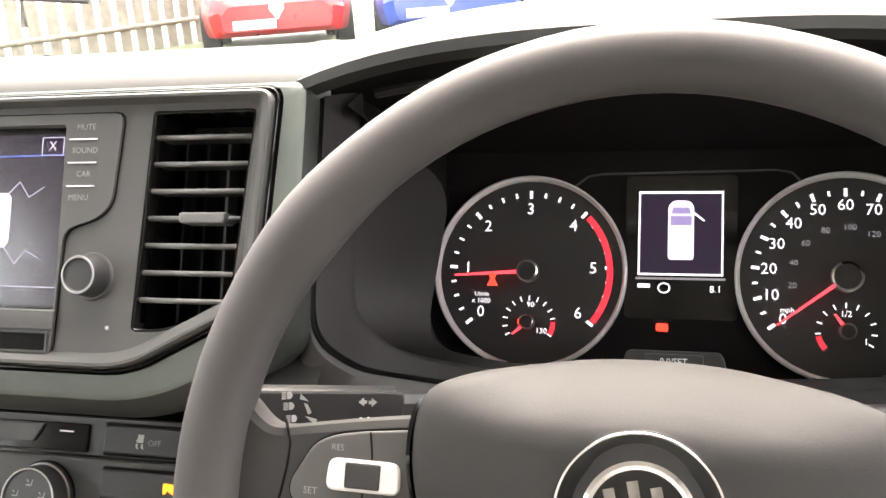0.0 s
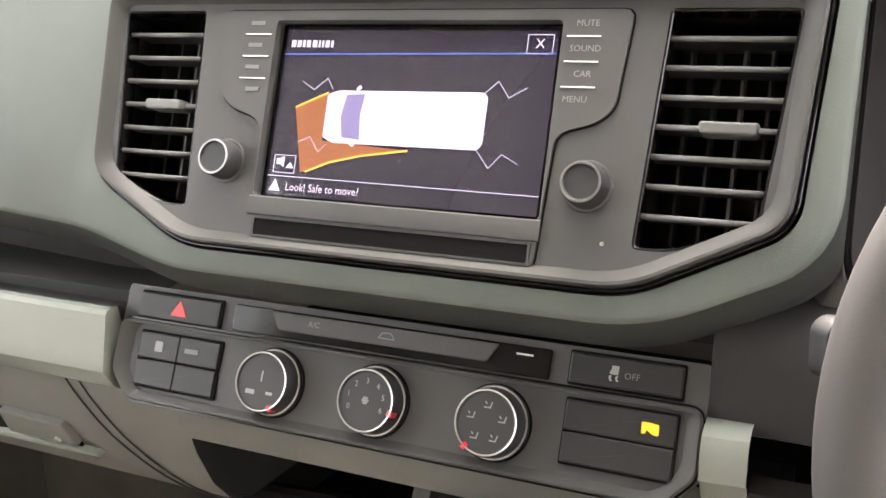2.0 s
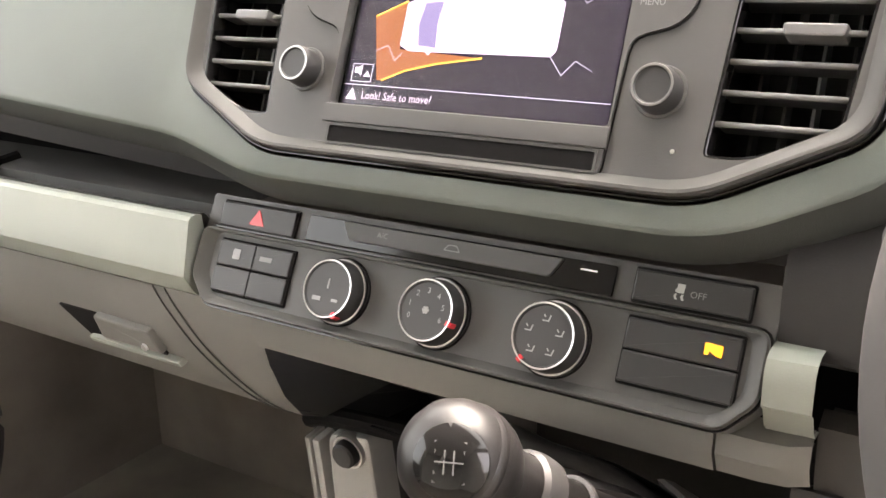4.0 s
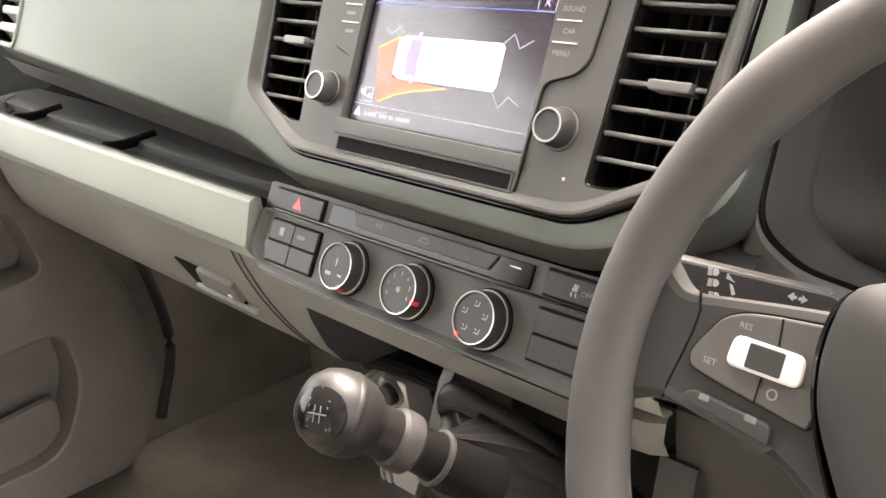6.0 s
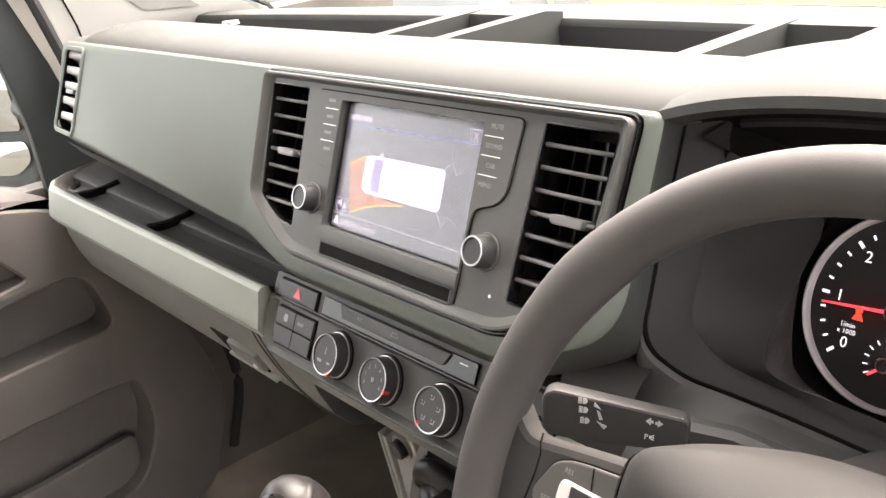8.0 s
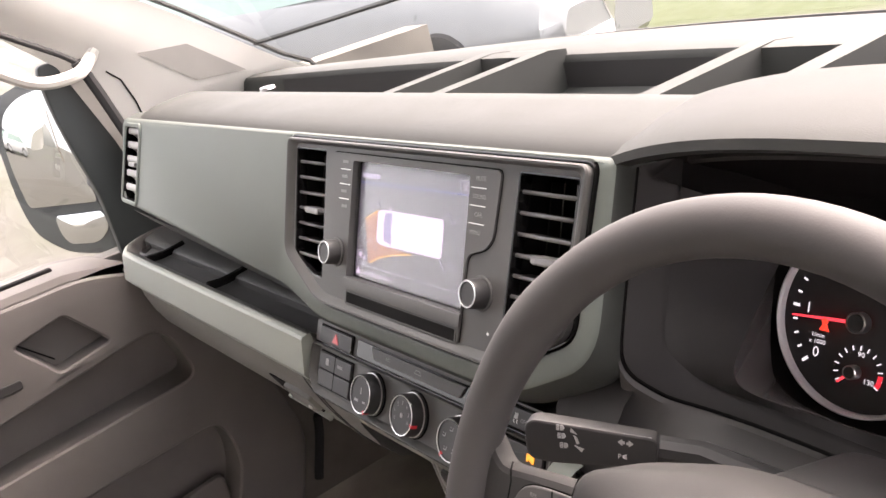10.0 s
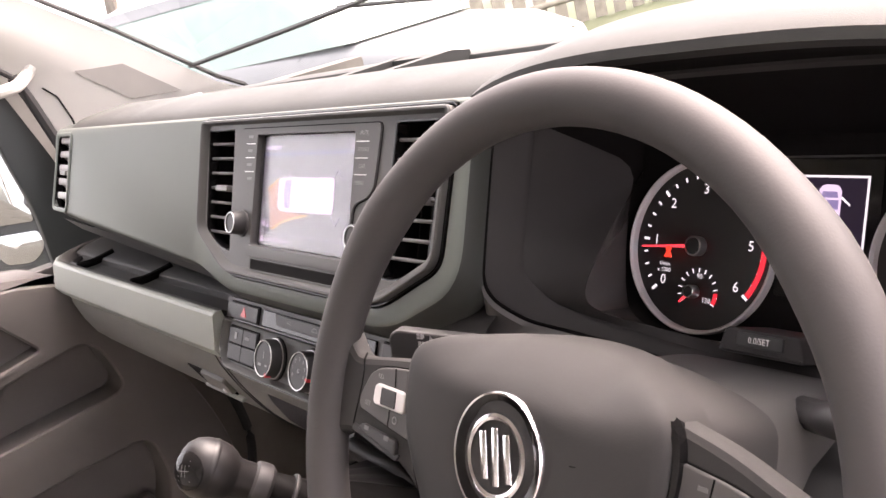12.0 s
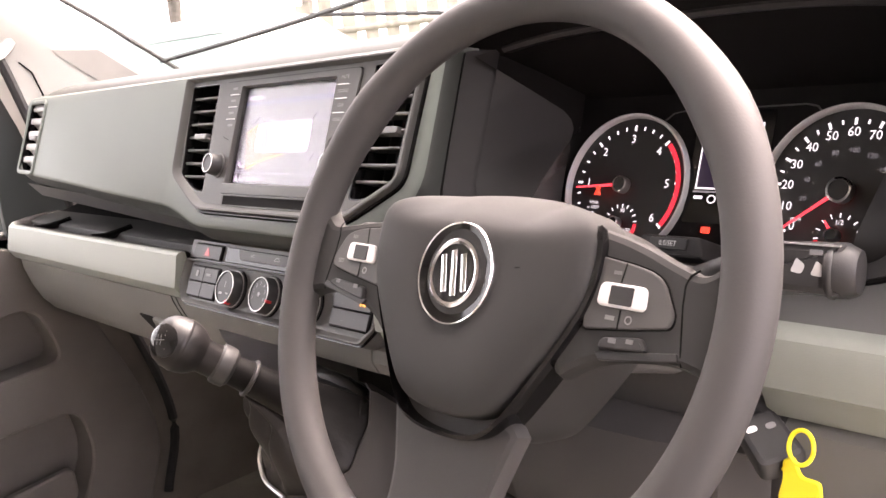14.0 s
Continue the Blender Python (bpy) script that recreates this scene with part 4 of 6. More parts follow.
BACK_H = [(0.166, 1.735), (0.166, 1.69), (0.166, 1.642), (0.166, 1.618), (0.166, 1.602), (0.165, 1.585), (0.162, 1.565), (0.155, 1.545), (0.12, 1.535), (0.06, 1.530), (0.0, 1.530)]


def seam_y(h, z):
    back = 0.075 * (1 - math.exp(-max(0.0, 0.199 - h) / 0.033)) if z < 1.63 else 0.0
    return 0.463 + 0.42 * (z - 1.609) + back


def both_sides(half):
    """A closed ring from its right half, mirrored about the instruments' centre and smoothed."""
    p = [Vector((CX + x, y, z)) for x, y, z in half] + [Vector((CX - x, y, z)) for x, y, z in half[-2::-1]]
    for _ in range(2):
        p = [p[0]] + [q for a, b in zip(p, p[1:]) for q in (a * 0.75 + b * 0.25, a * 0.25 + b * 0.75)] + [p[-1]]
    return p


SEAM3 = [(h, seam_y(h, z), z) for h, z in SEAM_H]
LIP3 = [(h, y + d, z) for (h, z), (_, y, _), d in zip(LIP_H, SEAM3, LIP_BACK)]


def skin(rows, bm=None):
    bm = bm or bmesh.new()
    vs = [[bm.verts.new(p) for p in both_sides(r)] for r in rows]
    for a, b in zip(vs, vs[1:]):
        for i in range(len(a) - 1):
            bm.faces.new((a[i], a[i + 1], b[i + 1], b[i]))
    return bm


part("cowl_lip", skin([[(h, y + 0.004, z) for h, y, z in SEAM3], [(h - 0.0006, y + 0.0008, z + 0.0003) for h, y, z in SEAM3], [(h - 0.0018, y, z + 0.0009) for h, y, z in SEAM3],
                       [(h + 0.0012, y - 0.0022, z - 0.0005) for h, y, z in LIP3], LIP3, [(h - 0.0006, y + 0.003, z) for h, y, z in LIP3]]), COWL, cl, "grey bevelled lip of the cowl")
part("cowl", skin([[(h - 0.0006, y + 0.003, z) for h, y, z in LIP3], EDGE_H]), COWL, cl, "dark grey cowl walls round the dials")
# the slope's brightness comes from its paler colour, not from the lighting
part("cowl_slope", skin([EDGE_H[2:], [(h + 0.002, y + 0.003, z - 0.001) for h, y, z in EDGE_H[2:]], [(h, 0.583 + (z - 1.597) * 0.45, z) for h, z in BACK_H[2:]]]), COWLLIT, cl, "inner slope round the dials, coloured paler for the light on it")
# black sheets fill the corners where the hood throws shade
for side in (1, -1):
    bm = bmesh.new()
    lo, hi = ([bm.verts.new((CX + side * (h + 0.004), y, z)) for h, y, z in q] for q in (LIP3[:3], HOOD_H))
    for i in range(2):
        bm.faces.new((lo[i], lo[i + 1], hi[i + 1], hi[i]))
    part("hood_side", bm, LINING, cl, "added black sheet for the shade at the hood's side")
part("cowl_gap", sweep([p + Vector((0, 0.0012, 0)) for p in both_sides([(h + 0.0012, y, z - 0.0008) for h, y, z in SEAM3])], 0.0021, 8), DARK, cl, "dark seam round the cowl")
low_seam = [p for p in both_sides([(h + 0.0018, y, z - 0.0016) for h, y, z in SEAM3]) if p.z < 1.632]
bm = bmesh.new()
rows = [[bm.verts.new(q) for q in (p, p + Vector((0, -0.003, -0.0035)), Vector((CX + (p.x - CX) * 1.05, p.y * 0.35 + 0.468 * 0.65, p.z * 0.45 + 1.546 * 0.55)), Vector((CX + (p.x - CX) * 1.12, 0.462, 1.5375)), Vector((CX + (p.x - CX) * 1.14, 0.440, 1.5345)))] for p in low_seam]
for a, b in zip(rows, rows[1:]):
    for i in range(4):
        bm.faces.new((a[i], a[i + 1], b[i + 1], b[i]))
part("column_shelf", bm, SHROUD, cl, "dark shelf between cowl and column")


def dial(cx, R, n_ticks, a0, a1, values, red=None, minor=1):
    """A round gauge: chrome ring, black face, ticks and figures."""
    F = GF @ Matrix.Translation((cx, 0, 0))
    d = part("dial_face", lathe([(0.0, -0.0035), (R - 0.003, -0.0035)], F, 64), MATT, cl)
    part("dial_ring", lathe([(R - 0.0030, -0.004), (R - 0.0026, 0.0012), (R - 0.0011, 0.0030), (R, 0.0024), (R + 0.0003, -0.004)], F, 72), DIALRING, d, "silver ring")
    for i in range(n_ticks):
        a = radians(a0 + (a1 - a0) * i / (n_ticks - 1))
        big = i % (minor + 1) == 0
        l, w = (0.0050, 0.0010) if big else (0.0032, 0.0007)
        part("tick", slab(box2(R * 0.815 - l / 2, -w, R * 0.815 + l / 2, w), -0.0035, -0.0030, F @ Matrix.Rotation(a, 4, "Z")), DIALWHITE, d, smooth=False)
    return d, F


def needle(F, ang, length, r, d, tail=True):
    bm = slab([(0.0, -0.0013), (length, -0.0006), (length, 0.0006), (0.0, 0.0013)], 0.004, 0.0052, F @ Matrix.Rotation(radians(ang), 4, "Z"))
    part("needle", bm, NEEDLE, d, "glowing red needle", smooth=False)
    part("hub", lathe([(0.0, 0.0075), (r * 0.80, 0.0075), (r * 0.82, 0.0068)], F, 28), MATT, d)
    part("hub_ring", lathe([(r * 0.80, 0.0060), (r * 0.86, 0.0078), (r, 0.0072), (r, 0.0)], F, 28), SATIN, d)


def small_dial(F0, d, x, y, r, a0, a1, n, ang, figures, red):
    F = F0 @ Matrix.Translation((x, y, 0.0005))
    for i in range(n):
        a = radians(a0 + (a1 - a0) * i / (n - 1))
        part("tick", slab(box2(r - 0.0022, -0.0004, r + 0.001, 0.0004), -0.0035, -0.0030, F @ Matrix.Rotation(a, 4, "Z")), DIALWHITE, d, smooth=False)
    b0, b1 = red
    pts = [((r + s) * math.cos(radians(b0 + (b1 - b0) * i / 6)), (r + s) * math.sin(radians(b0 + (b1 - b0) * i / 6))) for s, rg in ((0.001, range(7)), (-0.002, range(6, -1, -1))) for i in rg]
    part("red_zone", slab(pts, -0.0035, -0.0028, F), DIALRED, d, smooth=False)
    for t, px, py in figures:
        word(t, 0.0052, (px, py, -0.0029), F, DIALWHITE, d)
    needle(F, ang, r * 0.75, 0.0048, d)


d1, F1 = dial(-0.117, 0.0635, 25, 220, -39, range(7), minor=3)
for i in range(7):
    a = radians(220 - 259 * i / 6)
    word(str(i), 0.0105, (0.0418 * math.cos(a), 0.0418 * math.sin(a), -0.0029), F1, DIALWHITE, d1)
pts = [(s * math.cos(radians(44 - 81 * i / 16)), s * math.sin(radians(44 - 81 * i / 16))) for s, rg in ((0.0545, range(17)), (0.0505, range(16, -1, -1))) for i in rg]
part("red_zone", slab(pts, -0.0035, -0.0029, F1), DIALRED, d1, "red zone above four thousand", smooth=False)
needle(F1, 184, 0.049, 0.0072, d1)
word("1/min", 0.0046, (-0.032, -0.0150, -0.0029), F1, DIALWHITE, d1)
word("x 1000", 0.0046, (-0.032, -0.0195, -0.0029), F1, DIALWHITE, d1)
small_dial(F1, d1, 0.0005, -0.0330, 0.0165, 210, -30, 13, 222, (("90", 0.001, 0.0115), ("130", 0.0085, -0.0055)), (-28, 2))
part("seatbelt_lamp", lathe([(0.0, -0.0022), (0.0022, -0.0022), (0.0022, -0.0035)], F1 @ Matrix.Translation((-0.023, -0.0035, 0.008)), 10), WARNRED, d1)
part("seatbelt_lamp", slab([(-0.0265, -0.010), (-0.0195, -0.010), (-0.0215, -0.0055), (-0.0245, -0.0055)], 0.0044, 0.0056, F1), WARNRED, d1)
part("amber_lamp", slab(box2(-0.007, -0.0345, -0.0035, -0.0305, 0.001), -0.0035, -0.0028, F1), WARNRED, d1)

d2, F2 = dial(0.0768, 0.0645, 25, 216, -36, range(13), minor=1)
for i in range(13):
    a = radians(216 - 21 * i)
    word(str(i * 10), 0.0098, (0.0445 * math.cos(a), 0.0445 * math.sin(a), -0.0029), F2, DIALWHITE, d2)
for i in range(1, 10):
    a = radians(216 - 21 * i * 20 / 16.09)
    word(str(i * 20), 0.0054, (0.0310 * math.cos(a), 0.0310 * math.sin(a), -0.0029), F2, DIALDIM, d2)
word("mph", 0.0048, (-0.0335, -0.0205, -0.0029), F2, DIALWHITE, d2)
needle(F2, 217, 0.050, 0.0092, d2)
small_dial(F2, d2, 0.0, -0.0325, 0.0165, 210, -30, 11, 126, (("1/2", 0.0, 0.0105), ("1", 0.011, -0.006)), (192, 222))

part("arch_line", sweep([GF @ Vector(p) for p in ((-0.089, 0.0565, -0.003), (-0.080, 0.0635, -0.003), (-0.0715, 0.0650, -0.003), (0.037, 0.0668, -0.003), (0.046, 0.0650, -0.003), (0.0545, 0.0563, -0.003))], 0.0007, 6), PANEL, cl)
# centre display between the dials
ds = part("display_panel", slab(rounded([(-0.055, -0.028), (0.014, -0.028), (0.014, 0.0640), (-0.055, 0.0640)], 0.003, 3), -0.004, -0.003, GF), GLOSS, cl)
part("display", slab(box2(-0.0465, 0.0005, 0.0050, 0.0525), -0.003, -0.0026, GF), DISPLAY, ds, "small lit display with a van outline")
part("display_frame", hoop(box2(-0.0470, -0.0005, 0.0055, 0.0535), box2(-0.0458, 0.0008, 0.0043, 0.0520), -0.003, -0.0022, GF), DIALWHITE, ds, smooth=False)
part("display_line", slab(box2(-0.0485, -0.0032, 0.0070, -0.0018), -0.003, -0.0024, GF), DIALDIM, ds, smooth=False)
part("van_icon", slab(rounded([(-0.0285, 0.0095), (-0.0125, 0.0095), (-0.0125, 0.044), (-0.0155, 0.0475), (-0.0255, 0.0475), (-0.0285, 0.044)], 0.002, 2), -0.0026, -0.0022, GF), SCREENWHITE, ds, smooth=False)
part("van_icon_glass", slab([(-0.0265, 0.039), (-0.0145, 0.039), (-0.0155, 0.043), (-0.0255, 0.043)], -0.0026, -0.0020, GF), SCREENGLASSY, ds, smooth=False)
part("van_icon_glass", slab([(-0.0270, 0.0315), (-0.0140, 0.0315), (-0.0140, 0.0375), (-0.0270, 0.0375)], -0.0026, -0.0020, GF), SCREENGLASSY, ds, smooth=False)
part("open_door_icon", slab([(-0.0125, 0.0385), (-0.0065, 0.034), (-0.0060, 0.0350), (-0.0120, 0.0400)], -0.0026, -0.0022, GF), DIALWHITE, ds, smooth=False)
part("van_row_icon", slab(box2(-0.0470, -0.0085, -0.0390, -0.0060, 0.0005), -0.003, -0.0024, GF), DIALWHITE, ds)
part("speed_limit_icon", hoop([(-0.0305 + 0.0040 * math.cos(a), -0.0085 + 0.0035 * math.sin(a)) for a in [k * math.pi / 8 for k in range(16)]],
                              [(-0.0305 + 0.0030 * math.cos(a), -0.0085 + 0.0026 * math.sin(a)) for a in [k * math.pi / 8 for k in range(16)]], -0.003, -0.0024, GF), DIALWHITE, ds)
word("8.1", 0.0062, (0.001, -0.0090, -0.0024), GF, DIALWHITE, ds)
part("brake_lamp", slab(box2(-0.0350, -0.0360, -0.0275, -0.0310, 0.001), -0.004, -0.0022, GF), WARNRED, cl)
TB = slope(0.5105, 1.5705, 0.45, -0.0185)
tb = part("trip_button_base", slab(rounded([(-0.031, -0.0110), (0.031, -0.0110), (0.0265, 0.0050), (-0.0265, 0.0050)], 0.003, 3), -0.045, -0.001, TB, 0.002), COWL, cl, "raised grey housing of the trip button")
part("trip_button", slab(box2(-0.0165, -0.0058, 0.0165, 0.0030, 0.0015), -0.002, 0.0006, TB, 0.0006), MATT, tb)
word("0.0/SET", 0.0056, (0.0, -0.0014, 0.0008), TB, WHITE, tb, wide=0.9)

# ---- steering wheel ----
wh = thing("steering_wheel", (-0.0205, 0.34, 1.40), "dark grey foam steering wheel with silver switches and round chrome badge", "steering wheel")
RW, RA, RB = 0.1832, 0.0147, 0.0132
bm = bmesh.new()
loops = []
for i in range(96):
    a = 2 * math.pi * i / 96
    c, s = math.cos(a), math.sin(a)
    # the rim swells where the spokes join and at the ten-to-two grips
    g = 1 + 0.10 * math.exp(-((abs(c) - 0.80) / 0.10) ** 2) * (s > 0)
    loops.append([WF @ Vector(((RW + RA * g * math.cos(b)) * c, (RW + RA * g * math.cos(b)) * s, RB * g * math.sin(b))) for b in [2 * math.pi * k / 20 for k in range(20)]])
rings(bm, loops + [loops[0]], False, False)
part("rim", bm, SOFT, wh, "smooth dark foam rim")

HUB = [(0, 0.0605), (0.03, 0.059), (0.055, 0.0545), (0.077, 0.0495), (0.0935, 0.0415), (0.0965, 0.024), (0.095, 0.008), (0.090, -0.008), (0.081, -0.025), (0.066, -0.050), (0.051, -0.073), (0.040, -0.086), (0.024, -0.0925), (0, -0.0945)]
HUB = smooth_outline(HUB + [(-x, y) for x, y in HUB[-2:0:-1]], 2)
AIR = [(x * 0.968, y + 0.0022 if y > 0.02 else y * (0.86 if y < 0 else 0.98)) for x, y in HUB]


def roll_back(x, y):
    """How far the cover's upper shoulder falls back from the driver, most of all at its middle."""
    return 0.036 * (max(0.0, y - 0.032) / 0.031) ** 1.35 * min(1.0, max(0.0, (0.090 - abs(x)) / 0.045))


def dome(pts, levels, F, bm=None, centre=(0, 0), back=None):
    bm = bm or bmesh.new()
    fall = back or (lambda x, y: 0.0)
    lp = [[F @ Vector((centre[0] + (x - centre[0]) * s, centre[1] + (y - centre[1]) * s, z - fall(centre[0] + (x - centre[0]) * s, centre[1] + (y - centre[1]) * s))) for x, y in pts] for s, z in levels]
    rings(bm, lp)
    return bm


part("airbag_cover", dome(AIR, [(1.0, -0.02), (1.0, 0.0045), (0.988, 0.0080), (0.965, 0.0105), (0.92, 0.0128), (0.86, 0.0142), (0.80, 0.0152), (0.70, 0.0160), (0.6, 0.0164), (0.5, 0.0163), (0.42, 0.0160), (0.36, 0.0156)], WF, None, (0, 0), roll_back), COVER, wh, "domed grained airbag cover")
part("trim_band", dome(HUB, [(0.965, -0.02), (0.995, -0.002), (1.0, 0.0015), (0.994, 0.0055), (0.972, 0.0072), (0.955, -0.010), (0.90, -0.030)], WF, None, (0, 0), roll_back), GLOSS, wh, "gloss black band round the lower cover")
# hub shell and spokes
part("hub_shell", dome(HUB, [(0.93, -0.078), (0.97, -0.060), (0.985, -0.034), (0.95, -0.018)], WF), COVER, wh, "deep rear shell of the hub")
for s in (1, -1):
    sp = [(0.060, 0.044 + 0.005 * s), (0.088, 0.0385 + 0.0045 * s), (0.115, 0.0340 + 0.0035 * s), (0.140, 0.0275 + 0.001 * s), (0.1545, 0.0240), (0.1610, 0.0270), (0.1680, 0.034), (0.177, 0.041), (0.188, 0.038), (0.190, 0.0), (0.186, -0.040), (0.172, -0.030), (0.160, -0.024), (0.135, -0.0225), (0.095, -0.030), (0.070, -0.05)]
    pts = [(s * x, y) for x, y in sp][::s]
    part("spoke", slab(smooth_outline(pts, 2), -0.012, 0.0005, WF, 0.0045), COVER, wh)
    part("foam_seam", sweep([WF @ Vector((s * x, y, z)) for x, y, z in ((0.1515, 0.0270, -0.0030), (0.1490, 0.0235, 0.0002), (0.1472, 0.0180, 0.0004), (0.1478, 0.0080, 0.0004), (0.1495, -0.0020, 0.0004), (0.1520, -0.0160, 0.0004), (0.1530, -0.0225, -0.0010))], 0.0006, 6), DARK, wh)
    part("spoke_edge", slab(rounded([(s * x, y) for x, y in ((0.100, -0.0238), (0.1505, -0.0162), (0.1518, -0.0205), (0.104, -0.0280))][::s], 0.001, 2), -0.002, 0.0016, WF, 0.0006), MATT, wh)
    pad = [(0.082, 0.0287), (0.1155, 0.0250), (0.1275, 0.0227), (0.136, 0.0185), (0.1455, 0.0015), (0.1440, -0.0050), (0.122, -0.0088), (0.0905, -0.0130)]
    pad = rounded([(s * x, y) for x, y in pad][::s], [0.002, 0.004, 0.004, 0.007, 0.004, 0.003, 0.003, 0.002][::s], 3)
    part("switch_gap", slab(inset(pad, -0.0008), -0.001, 0.0012, WF), DARK, wh)
    sp_ = part("switch_pad", slab(pad, 0.0, 0.0030, WF, 0.001), PANEL, wh, "black multifunction switch pad")
    cx, cy = s * 0.1130, 0.0073
    wb = rounded([(cx - 0.0160, cy - 0.0065), (cx + 0.0160, cy - 0.0065), (cx + 0.0150, cy + 0.0065), (cx - 0.0150, cy + 0.0065)], 0.004, 4)
    part("silver_switch", slab(wb, 0.0028, 0.0050, WF, 0.0012), WHITEBTN, sp_, "bright silver rocker")
    part("centre_switch", slab(box2(cx - 0.0075, cy - 0.0050, cx + 0.0075, cy + 0.0052, 0.0008), 0.0045, 0.0056, WF, 0.0006), MATT, sp_)
    part("key_line", slab([(cx - s * 0.0035, 0.0140), (cx - s * 0.0027, 0.0140), (cx - s * 0.0012, 0.0250), (cx - s * 0.0020, 0.0250)][::s], 0.0028, 0.0033, WF), DARK, sp_)
    part("key_line", slab(box2(cx - 0.0004, -0.0100, cx + 0.0004, 0.0006), 0.0028, 0.0033, WF), DARK, sp_)
    if s < 0:
        word("RES", 0.0036, (cx - 0.012, 0.0178, 0.0033), WF, GREYPRINT, sp_)
        word("SET", 0.0040, (cx - 0.0225, -0.0005, 0.0033), WF, GREYPRINT, sp_)
    else:
        part("unread_label", slab(box2(cx - 0.009, -0.0060, cx - 0.003, -0.0036), 0.0030, 0.0033, WF), GREYPRINT, sp_)
        part("unread_label", slab(box2(cx - 0.009, 0.0185, cx - 0.004, 0.0205), 0.0030, 0.0033, WF), DIMPRINT, sp_)
    part("wheel_icon", hoop([(cx + 0.006 + 0.0024 * math.cos(a), -0.0045 + 0.0024 * math.sin(a)) for a in [k * math.pi / 6 for k in range(12)]],
                            [(cx + 0.006 + 0.0016 * math.cos(a), -0.0045 + 0.0016 * math.sin(a)) for a in [k * math.pi / 6 for k in range(12)]], 0.0030, 0.0033, WF), GREYPRINT, sp_)
    lowp = rounded([(s * x, y) for x, y in [(0.1035, -0.0158), (0.1395 if s < 0 else 0.1295, -0.0135 if s < 0 else -0.0120), (0.1440 if s < 0 else 0.1330, -0.0180), (0.1325, -0.0205 if s < 0 else -0.0190), (0.1025, -0.0250 if s < 0 else -0.0222)]][::s], 0.003, 3)
    lk = part("lower_switch", slab(lowp, -0.002, 0.0036, WF, 0.0012), MATT, wh)
    part("unread_label", slab(box2(s * 0.112 - 0.0025, -0.0178, s * 0.112 + 0.0025, -0.0150), 0.0036, 0.0039, WF), DIMPRINT, lk)
    part("unread_label", slab(box2(s * (0.133 if s < 0 else 0.123) - 0.0022, -0.0165, s * (0.133 if s < 0 else 0.123) + 0.0022, -0.0140), 0.0036, 0.0039, WF), DIMPRINT, lk)
# lower spoke
sp = [(-0.060, -0.070), (0.060, -0.070), (0.050, -0.100), (0.042, -0.130), (0.046, -0.160), (0.062, -0.178), (0.030, -0.190), (-0.030, -0.190), (-0.062, -0.178), (-0.046, -0.160), (-0.042, -0.130), (-0.050, -0.100)]
part("lower_spoke", slab(smooth_outline(sp, 2), -0.016, -0.004, WF, 0.005), SOFT, wh, "dark grey lower spoke")
part("scuff_mark", slab(rounded([(0.0445, 0.0120), (0.0485, 0.0127), (0.0487, 0.0133), (0.0447, 0.0127)], 0.0002, 1), 0.0140, 0.0165, WF), DARK, wh, "small dark scuff")
# badge: a ring with plain strokes
BF = WF @ Matrix.Translation((-0.0028, 0.0035, 0.0138))
part("badge_well", lathe([(0.0, 0.0005), (0.020, 0.0003), (0.0285, 0.0028), (0.031, 0.0035)], BF, 48), GLOSS, wh)
part("badge_ring", lathe([(0.0302, 0.0015), (0.0306, 0.0036), (0.0314, 0.0040), (0.0321, 0.0030), (0.0323, -0.002)], BF, 56), CHROME, wh, "chrome ring round the badge")
part("badge_ring", lathe([(0.0176, 0.001), (0.0180, 0.0042), (0.0196, 0.0048), (0.0212, 0.0040), (0.0216, 0.001)], BF, 48), CHROME, wh)
for a, b in (((-0.0115, 0.0105), (-0.0055, -0.0125)), ((-0.0030, 0.0140), (0.0030, -0.0140)), ((0.0055, 0.0125), (0.0115, -0.0105))):
    a, b = Vector(a), Vector(b)
    n = Vector((-(b - a).y, (b - a).x)).normalized() * 0.0023
    part("badge_bar", slab([(a - n).to_tuple(), (b - n).to_tuple(), (b + n).to_tuple(), (a + n).to_tuple()], 0.0008, 0.0043, BF, 0.0008), CHROME, wh, "plain chrome bar")

# ---- column, stalks and key ----
col = thing("steering_column", (-0.0205, 0.45, 1.48), "dark grey plastic steering column shroud", "steering column")
bm = bmesh.new()
lp = []
for y, hw, z0, z1 in ((0.345, 0.045, 1.530, 1.574), (0.368, 0.058, 1.520, 1.580), (0.40, 0.071, 1.512, 1.582), (0.44, 0.080, 1.500, 1.577), (0.50, 0.082, 1.475, 1.555), (0.56, 0.082, 1.465, 1.530)):
    lp.append([(-0.0205 + x, y, z) for x, z in rounded([(-hw, z0), (hw, z0), (hw * 0.9, z1), (-hw * 0.9, z1)], 0.022, 5)])
rings(bm, lp)
part("shroud", bm, SHROUD, col)


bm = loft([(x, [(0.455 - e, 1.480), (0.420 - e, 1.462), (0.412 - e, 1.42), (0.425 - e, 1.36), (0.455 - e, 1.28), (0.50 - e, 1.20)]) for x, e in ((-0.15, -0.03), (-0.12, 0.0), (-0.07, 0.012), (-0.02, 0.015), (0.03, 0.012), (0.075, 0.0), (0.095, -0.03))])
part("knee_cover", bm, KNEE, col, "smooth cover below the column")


def stalk_axes(at, s):
    """Axes on a stalk's face: it sweeps back towards the driver at its outer end."""
    u = Vector((0.82, 0.56 * s, -0.14 * s)).normalized()
    v = Vector((0, 0.22, 1))
    v = (v - u * v.dot(u)).normalized()
    w = u.cross(v)
    return Matrix(((u.x, v.x, w.x, at[0]), (u.y, v.y, w.y, at[1]), (u.z, v.z, w.z, at[2]), (0, 0, 0, 1)))


